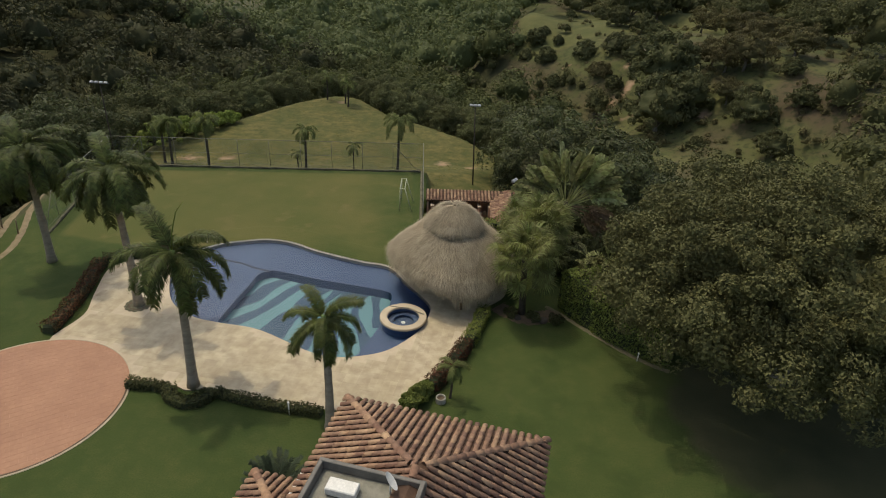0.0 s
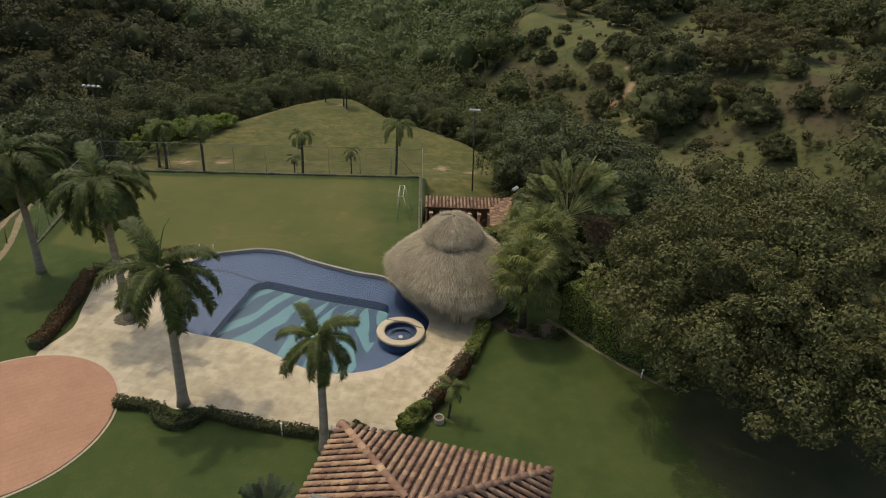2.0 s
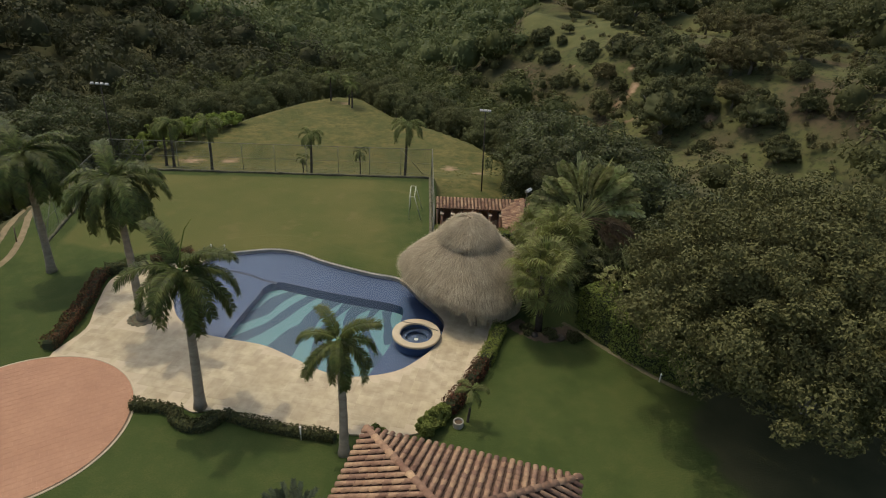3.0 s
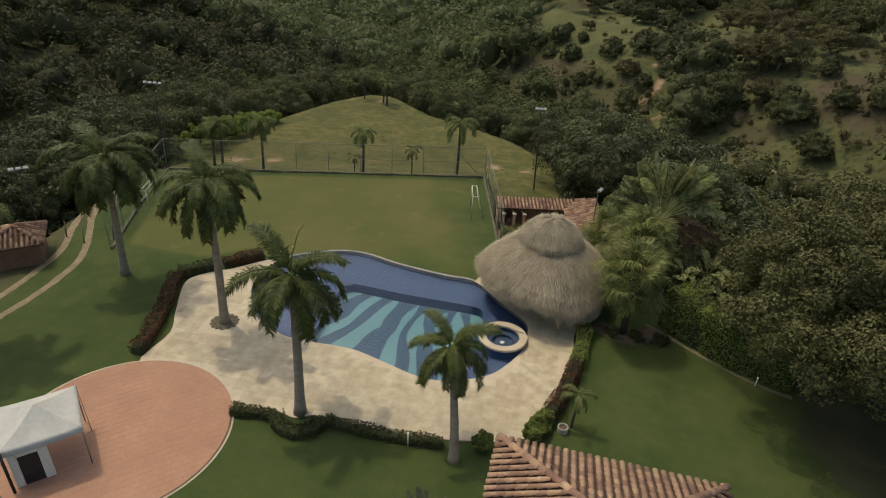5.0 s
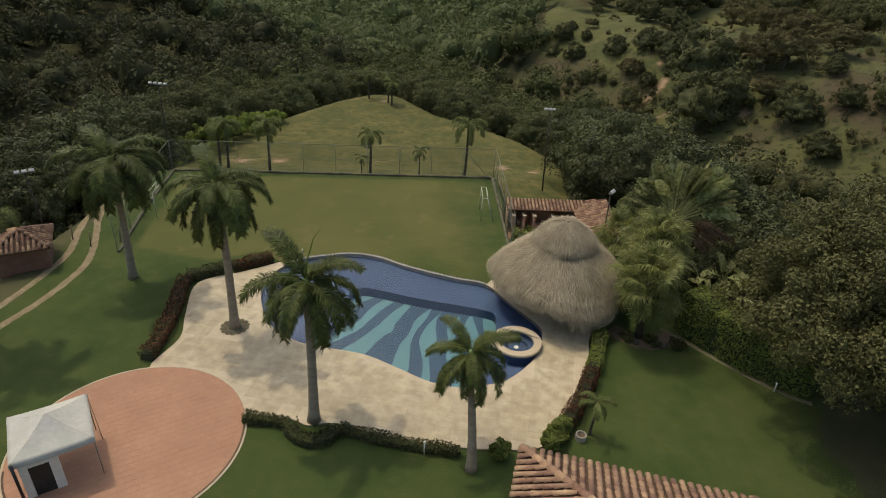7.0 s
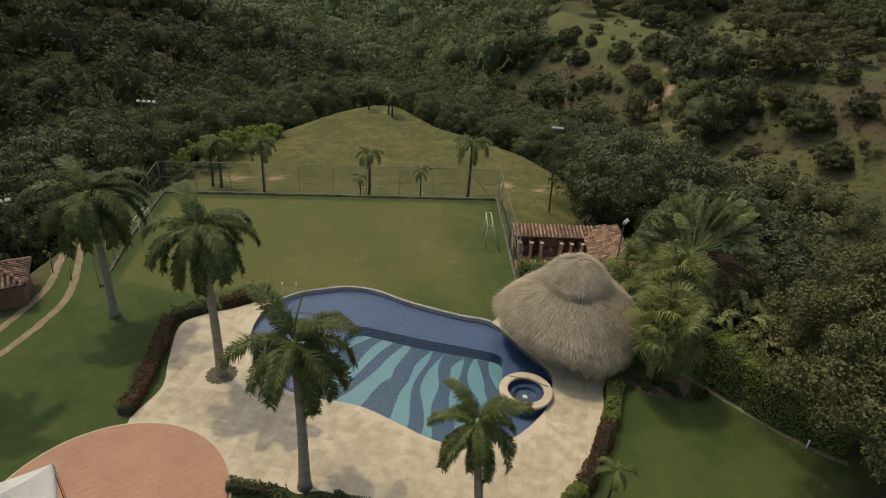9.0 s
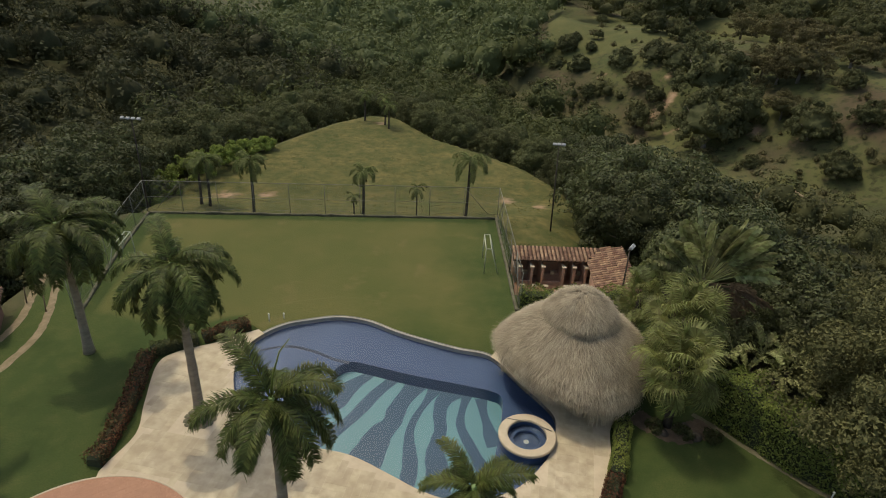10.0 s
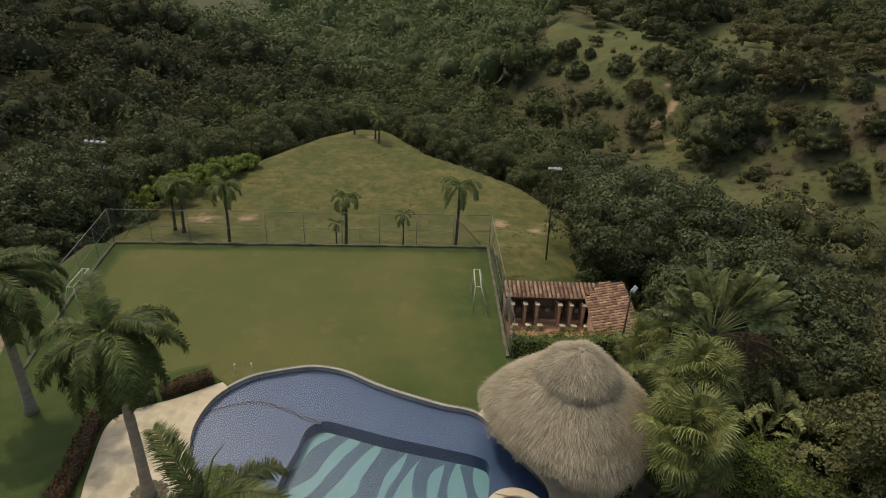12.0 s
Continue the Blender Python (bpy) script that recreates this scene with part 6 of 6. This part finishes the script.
def place(kind, x, y, s, rz, dz=0.0, sz=1.0):
    protos = PROTO[kind]
    p = protos[int(abs(x * 7 + y * 13)) % len(protos)]
    m = pose(x, y, float(height(x, y)) + dz, 0, 0, rz) @ Matrix.Diagonal((s, s, s * sz, 1))
    if p.location.z < -400:
        p.matrix_basis = m
        return p
    return copy_thing(p, m)


for i in range(3):
    proto_tree("mango", M_MANGO, (3.3, 3.3, 2.9), 3.9, 0.19, 110, 20000, "dense dark green rounded tree: mango, or edge tree darkened for shade", 100 + i, 0.75)
for i in range(3):
    proto_tree("edge", M_ROWTREE, (3.2, 3.0, 2.6), 3.9, 0.2, 90, 13000, "leafy woodland tree at the meadow edge", 110 + i, 0.8)
for i in range(3):
    proto_tree("orchard", M_ORCHARD, (2.3, 2.3, 2.0), 1.9, 0.22, 70, 5000, "small rounded orchard tree on the grassy slope", 120 + i, 0.42, rough=0.07)
for i in range(2):
    proto_tree("acacia", M_SCRUB, (3.2, 3.0, 2.1), 2.6, 0.24, 60, 5200, "thin brownish thorn tree on the grassy slope", 130 + i, 0.6)

rw = np.random.default_rng(21)
# dark mango trees beside and behind the changing rooms
for x, y, s in ((8.5, 26.5, 1.35), (12.5, 24.0, 1.3), (13.5, 18.5, 1.25), (10.0, 31.5, 1.3), (14.5, 29.5, 1.45), (9.5, 37.5, 1.15), (14.0, 37.0, 1.3),
                (18.5, 22.5, 1.3), (17.5, 15.0, 1.1), (20.0, 29.0, 1.3), (18.5, 35.5, 1.3), (8.0, 44.5, 1.1), (12.5, 44.5, 1.1), (22.5, 17.0, 1.1), (16, 9.5, 0.9), (20.5, 10.5, 1.0)):
    place("mango", x, y, s, rw.uniform(0, 360), dz=-0.4)
# trees round the meadow and along the field's left side
for x, y, s in ((6.0, 49.0, 1.0), (1.8, 53.0, 1.0), (-3.2, 57.3, 1.0), (-8.5, 60.8, 1.0), (-12.5, 65.0, 1.05), (-15.5, 71.0, 1.1), (-20.5, 73.5, 1.1), (-25.5, 72.5, 1.15),
                (-30.5, 66.5, 1.2), (-34.0, 60.0, 1.2), (-37.0, 54.0, 1.2), (-39.5, 48.5, 1.25), (-42.5, 43.0, 1.3), (-44.0, 37.0, 1.3), (-43.0, 31.0, 1.3), (-42.0, 25.0, 1.25),
                (-44.5, 19.0, 1.2), (-43.0, 13.0, 1.1), (-48.0, 28.0, 1.3), (-49.0, 39.5, 1.3), (-42.5, 57.5, 1.2), (-37.0, 66.5, 1.15), (-48.5, 13.5, 1.2), (-44.5, 6.0, 1.1),
                (-45.5, -1.0, 1.1), (-39.6, 12.6, 0.8), (-40.0, 18.0, 0.85), (-39.4, 22.2, 0.8), (7.5, 55.0, 1.1), (0.5, 61.0, 1.05), (-7.0, 67.0, 1.1)):
    # far left, the darker mango crowns stand in for shade on the trees
    place("mango" if x < -38 and y < 34 else "edge", x, y, s * 0.98, rw.uniform(0, 360), dz=-0.5)
# orchard trees on the far grassy slope
for x, y, s in ((24.0, 161.6, 0.71), (16.0, 148.9, 0.78), (21.7, 147.9, 0.72), (19.4, 142.2, 0.87), (25.4, 130.1, 1.95), (32.1, 126.9, 1.5), (11.3, 140.7, 1.39), (16.0, 135.6, 0.79),
                (8.0, 131.5, 1.8), (18.1, 125.3, 1.27), (26.8, 110.7, 1.42), (40.8, 141.5, 1.75), (35.1, 145.6, 1.0), (40.9, 127.7, 0.82), (44.6, 128.3, 0.94), (39.4, 108.2, 2.0),
                (37.1, 96.5, 1.85), (43.3, 98.5, 1.35), (52.4, 89.3, 2.7), (42.7, 86.4, 1.07), (30.8, 115.0, 1.26), (35.7, 120.6, 1.05), (6.6, 151.1, 1.22), (13.7, 145.1, 0.83)):
    place("orchard", x, y, s, rw.uniform(0, 360), dz=-0.5 * s, sz=1.05)
for x, y, s in ((53.8, 79.1, 1.84), (33.6, 163.6, 1.52), (41.7, 166.3, 1.88), (50.1, 169.6, 1.44), (60.5, 88.0, 1.5), (62.1, 99.5, 1.3), (72, 155, 1.42), (84, 140, 1.56), (87.4, 150.6, 1.70), (78, 131, 1.36), (90, 130, 1.44)):
    place("orchard", x, y, s, rw.uniform(0, 360), dz=-0.5 * s, sz=1.05)
for x, y, s in ((64.3, 134.5, 1.4), (61.0, 137.0, 1.1), (58.4, 150.8, 1.3), (55.0, 105.5, 1.2), (52.0, 107.5, 0.9), (50.2, 111.5, 0.8), (66.6, 110.9, 1.2), (49.9, 96.6, 0.8), (62.9, 123.7, 1.2), (28, 120.5, 0.7)):
    place("acacia", x, y, s, rw.uniform(0, 360), dz=-0.3)


def woods(name, region, count, size, leaf, leaves, mat, label, seed, sep=0.93):
    """A stretch of forest as one mass of crowns. region(x, y) says where it grows, over box (x0, x1, y0, y1)."""
    r = np.random.default_rng(seed)
    (x0, x1, y0, y1), inside = region
    gap = size * sep * 1.9
    gx, gy = np.meshgrid(np.arange(x0, x1, gap), np.arange(y0, y1, gap))
    X = (gx + (np.arange(gy.shape[0]) % 2)[:, None] * gap / 2).ravel() + r.uniform(-0.35, 0.35, gx.size) * gap
    Y = gy.ravel() + r.uniform(-0.35, 0.35, gx.size) * gap
    ok = inside(X, Y) & (X > -42 - 0.9 * Y) & (X < 40 + 0.82 * Y)
    order = r.permutation(int(ok.sum()))[:count]
    X, Y = X[ok][order], Y[ok][order]
    S = size * np.clip(r.lognormal(0, 0.28, len(X)), 0.55, 1.7)
    Z = height(X, Y)
    tall = r.uniform(0.8, 1.35, len(X))
    lift = r.uniform(-0.25, 0.45, len(X))
    out, bodies = [], []
    base, nrm = crown_points(50, leaves * 8, (0.9, 0.9, 0.85), 0.25, 0.12, seed, -0.3)
    nrm = unit(nrm + 0.9 * unit(base))
    d, idx = dome_grid(7, 12)
    for k in range(len(X)):
        pick = r.integers(0, len(base), leaves)
        a = r.uniform(0, 6.28)
        c, s = math.cos(a), math.sin(a)
        R = np.array([[c, -s, 0], [s, c, 0], [0, 0, 1]])
        sc = S[k] * np.array([1, 1, tall[k]])
        o = np.array([X[k], Y[k], Z[k] + S[k] * (0.7 * tall[k] + lift[k])])
        out.append(leaf_tris(base[pick] @ R.T * sc + o, nrm[pick] @ R.T, leaf * 0.85 * S[k] / size, leaf * 0.62 * S[k] / size, 0.28, 0.1, seed * 1000 + k))
        bodies.append((d * (lumpy(d, k, 0.12)[:, None] * 0.5) * sc + o, idx))
    ob = link_mesh(name, leafy_mesh(name, np.concatenate(out), bodies), mat)
    return tagged(ob, label, "woodland", kind="stuff")


def outside(x, y, m):
    return sdist(PLATEAU, x, y) > m


def right_slope(x, y):
    return 0.55 * (x - 18) + 0.42 * (y - 126) - 13 > -18.5


woods("woodland", ((-175, -44, 5, 160), lambda x, y: outside(x, y, 6) & (y > -60 + 0 * x)), 700, 4.0, 0.62, 560, M_WOOD_DIM, "dense olive forest on the valley side, leaf colour darkened for dim light", 1)
woods("woodland", ((-60, 14, 62, 150), lambda x, y: outside(x, y, 5) & ~((x > 4) & right_slope(x, y)) & (y > 66)), 320, 3.6, 0.52, 560, M_WOOD_V, "dense green forest filling the valley", 2)
woods("woodland", ((-210, 40, 150, 330), lambda x, y: (x < 8 + 0.12 * (y - 140))), 700, 5.4, 0.95, 260, M_WOOD_HAZED, "dense green forest filling the far valley", 3)
woods("woodland", ((-330, 140, 330, 760), lambda x, y: (np.abs(x + 50) < 90 + 0.3 * (y - 330))), 520, 10.0, 2.0, 180, M_WOOD_HAZED, "hazy forest far down the valley", 4)
woods("woodland", ((14, 75, -25, 84), lambda x, y: outside(x, y, 6) & (x < 30 + y * 0.4) & ~((np.hypot(x - 45, y - 78) < 9.5)) & ~((x > 26) & (y > 62)) & ~((x < 24) & (y > 6) & (y < 40))), 260, 3.1, 0.37, 720, M_WOOD_A, "dense green woodland on the slope below the lawn", 5)
woods("woodland", ((60, 190, 60, 230), lambda x, y: (x > 62 + 0.10 * (y - 80)) & ((x > 80) | (y < 95))), 170, 4.4, 0.65, 440, M_WOOD_A, "dark trees crowding the hilltop", 6)
woods("woodland", ((20, 130, 158, 260), lambda x, y: (y > 168 + 0.05 * x)), 160, 4.4, 0.7, 400, M_WOOD_A, "dark trees along the hill crest", 7)
woods("scrub", ((4, 84, 72, 166), lambda x, y: right_slope(x, y) & (np.sin(x * 0.23 + 2 * np.sin(y * 0.11)) * np.sin(y * 0.19 + x * 0.05) + 0.010 * (x - 30) - 0.006 * (y - 120) > -0.15)), 420, 0.75, 0.26, 90, M_SCRUB, "low scrub scattered over the grassy slope", 8)
woods("scrub", ((-6, 34, 100, 150), lambda x, y: right_slope(x, y + 6) & ~right_slope(x, y - 16)), 50, 1.6, 0.3, 160, M_WOOD_A, "low scrub at the foot of the slope", 9)


def shrubs():
    """Bright shrubs massed at the meadow's left edge."""
    for x, y, s in ((-37.4, 33.5, 1.5), (-36.4, 36.0, 1.6), (-35.6, 38.6, 1.6), (-34.8, 41.0, 1.5), (-38.0, 30.8, 1.3), (-34.2, 43.6, 1.3), (-33.2, 46.0, 1.1), (-32.2, 48.4, 0.9)):
        z = float(height(x, y))
        pos, nrm = crown_points(30, 2600, (1.2 * s, 1.2 * s, 1.0 * s), 0.4, 0.15, int(-x * 10), -0.2)
        ob = link_mesh("shrub", quad_mesh("shrub", leaf_quads(pos + np.array([0, 0, s * 0.8]), nrm, 0.3, 0.16, 0.5, 0.1, int(y * 3))), M_LIME)
        ob.location = (x, y, z)
        tagged(ob, "bright yellow-green leafy shrub at the meadow edge", "shrub", "meadow shrubs")
    for x, y, s in ((8.7, 8.4, 0.9), (10.0, 8.9, 1.0), (10.6, 10.9, 1.1), (9.4, 12.4, 1.0), (12.0, 9.2, 1.1)):
        pos, nrm = crown_points(30, 3000, (1.2 * s, 1.2 * s, 1.0 * s), 0.4, 0.15, int(x * 10), -0.2)
        ob = link_mesh("shrub", quad_mesh("shrub", leaf_quads(pos + np.array([0, 0, s * 0.8]), nrm, 0.26, 0.13, 0.5, 0.1, int(y * 3))), M_MANGO)
        ob.location = (x, y, float(height(x, y)))
        tagged(ob, "dark green undergrowth at the foot of the palms", "shrub", "palm undergrowth")


shrubs()


def meadow_tufts():
    r = np.random.default_rng(5)
    n = 9000
    X, Y = r.uniform(-37, 7, n), r.uniform(23, 68, n)
    ok = (sdist(MEADOW, X, Y) < -0.3) & (back_of_field(X, Y) > 0.9)
    clump = np.sin(X * 1.7 + 1.3 * np.sin(Y * 0.9)) * np.sin(Y * 1.5 + np.sin(X * 1.1))
    ok &= (clump + r.normal(0, 0.45, n) > 0.05) & (np.hypot(X - 1.4, Y - 36.0) > 1.4) & (np.hypot(X + 2.0, Y - 38.2) > 1.4)
    X, Y = X[ok], Y[ok]
    pos = np.stack([X, Y, height(X, Y) + 0.03], -1)
    a = r.uniform(0, 6.28, len(X))
    h = r.uniform(0.015, 0.035, (len(X), 1))
    lean = np.stack([np.cos(a), np.sin(a), 0 * a], -1) * 3.2
    side = np.stack([-np.sin(a), np.cos(a), 0 * a], -1) * r.uniform(0.1, 0.24, (len(X), 1))
    top = pos + np.array([0, 0, 1]) * h + lean * h * 0.8
    q = np.stack([pos - side, pos + side, top + side * 0.6, top - side * 0.6], 1)
    tagged(link_mesh("meadow_grass", quad_mesh("meadow_grass", q), M_TUFT), "tall tussocky yellow-green meadow grass", "grass", kind="stuff")


meadow_tufts()

# ---- pieces: slabs, tiles ----
def slab_mesh(w, d, h=0.012, b=0.004):
    v = [(-w / 2, -d / 2, -h), (w / 2, -d / 2, -h), (w / 2, d / 2, -h), (-w / 2, d / 2, -h)]
    v += [(-w / 2 + b, -d / 2 + b, 0), (w / 2 - b, -d / 2 + b, 0), (w / 2 - b, d / 2 - b, 0), (-w / 2 + b, d / 2 - b, 0)]
    f = [(4, 5, 6, 7)] + [(i, (i + 1) % 4, 4 + (i + 1) % 4, 4 + i) for i in range(4)]
    return poly_mesh("slab", v, f)


def lay_slabs(parent, spots, sizes, mat, name, near, key):
    """spots: plan places with a turn and a size; the first ones are pieces, the rest joined."""
    meshes = [slab_mesh(*size) for size in sizes]
    for me in meshes:
        me.materials.append(mat)
    spots = sorted(spots, key=key)
    for x, y, z, a, k in spots[:near]:
        ob = new(name, meshes[k])
        ob.parent = parent
        ob.matrix_basis = Matrix.Translation((x, y, z)) @ Matrix.Rotation(a, 4, "Z")
    corners = [np.array([tuple(v.co) for v in me.vertices]) for me in meshes]
    F0 = [tuple(p.vertices) for p in meshes[0].polygons]
    V, F = [], []
    for n, (x, y, z, a, k) in enumerate(spots[near:]):
        c, s = math.cos(a), math.sin(a)
        V.append(corners[k] @ np.array([[c, -s, 0], [s, c, 0], [0, 0, 1]]).T + np.array([x, y, z]))
        F += [tuple(i + 8 * n for i in f) for f in F0]
    if V:
        ob = link_mesh(name + "s", poly_mesh(name + "s", np.concatenate(V), F), mat, parent)
        ob["kind"] = "stuff"


def deck_slabs():
    """Random rectangular stone slabs on a small grid."""
    g, a = 0.36, radians(-6)
    c, s = math.cos(a), math.sin(a)
    kinds = [(2, 1), (1, 2), (2, 2), (1, 1), (3, 2), (2, 3), (3, 1)]
    r = np.random.default_rng(9)
    nx, ny = 130, 84
    used = np.zeros((nx, ny), bool)
    spots = []
    for j in range(ny):
        for i in range(nx):
            if used[i, j]:
                continue
            for k in list(r.permutation(len(kinds))) + [3]:
                w, d = kinds[k]
                if i + w <= nx and j + d <= ny and not used[i:i + w, j:j + d].any():
                    break
            w, d = kinds[k]
            used[i:i + w, j:j + d] = True
            u, v = (i + w / 2 - 85) * g, (j + d / 2 - 36) * g
            x, y = -8 + c * u - s * v, c * v + s * u
            hw, hd = w * g / 2, d * g / 2
            q = np.array([(x + c * p - s * t, y + s * p + c * t) for p, t in ((-hw, -hd), (hw, -hd), (hw, hd), (-hw, hd), (0, 0))])
            if (sdist(DECK_OUT, q[:, 0], q[:, 1]) < -0.03).all() and (sdist(POOL, q[:, 0], q[:, 1]) > 0.04).all() and not (y > 7 and x < -2.5 and x > -16.2):
                if math.hypot(x + 17.75, y - 0.1) > 1.25 and math.hypot(x - CIRCLE[0], y - CIRCLE[1]) > CIRCLE[2] + 0.4:
                    spots.append((x, y, r.uniform(0.0145, 0.0165), a + r.normal(0, 0.003), int(k)))
    lay_slabs(DECK, spots, [(w * g - 0.006, d * g - 0.006) for w, d in kinds], M_SLAB, "paving_slab", 300, lambda p: p[1])


def terrace_tiles():
    t, a = 0.34, radians(37)
    c, s = math.cos(a), math.sin(a)
    spots = []
    for j in range(-16, 17):
        for i in range(-16, 17):
            u, v = (i + 0.5 * (j % 2)) * t, j * t
            x, y = c * u - s * v, s * u + c * v
            if math.hypot(x, y) < CIRCLE[2] - 0.26:
                spots.append((x, y, 0.0245, a, 0))
    lay_slabs(TERRACE, spots, [(t - 0.004, t - 0.004)], M_TERRA, "terracotta_tile", 300, lambda p: -p[0] + p[1])


deck_slabs()
terrace_tiles()
for roof, poses in LATE_TILES:
    lay_tiles(roof, poses, 300)
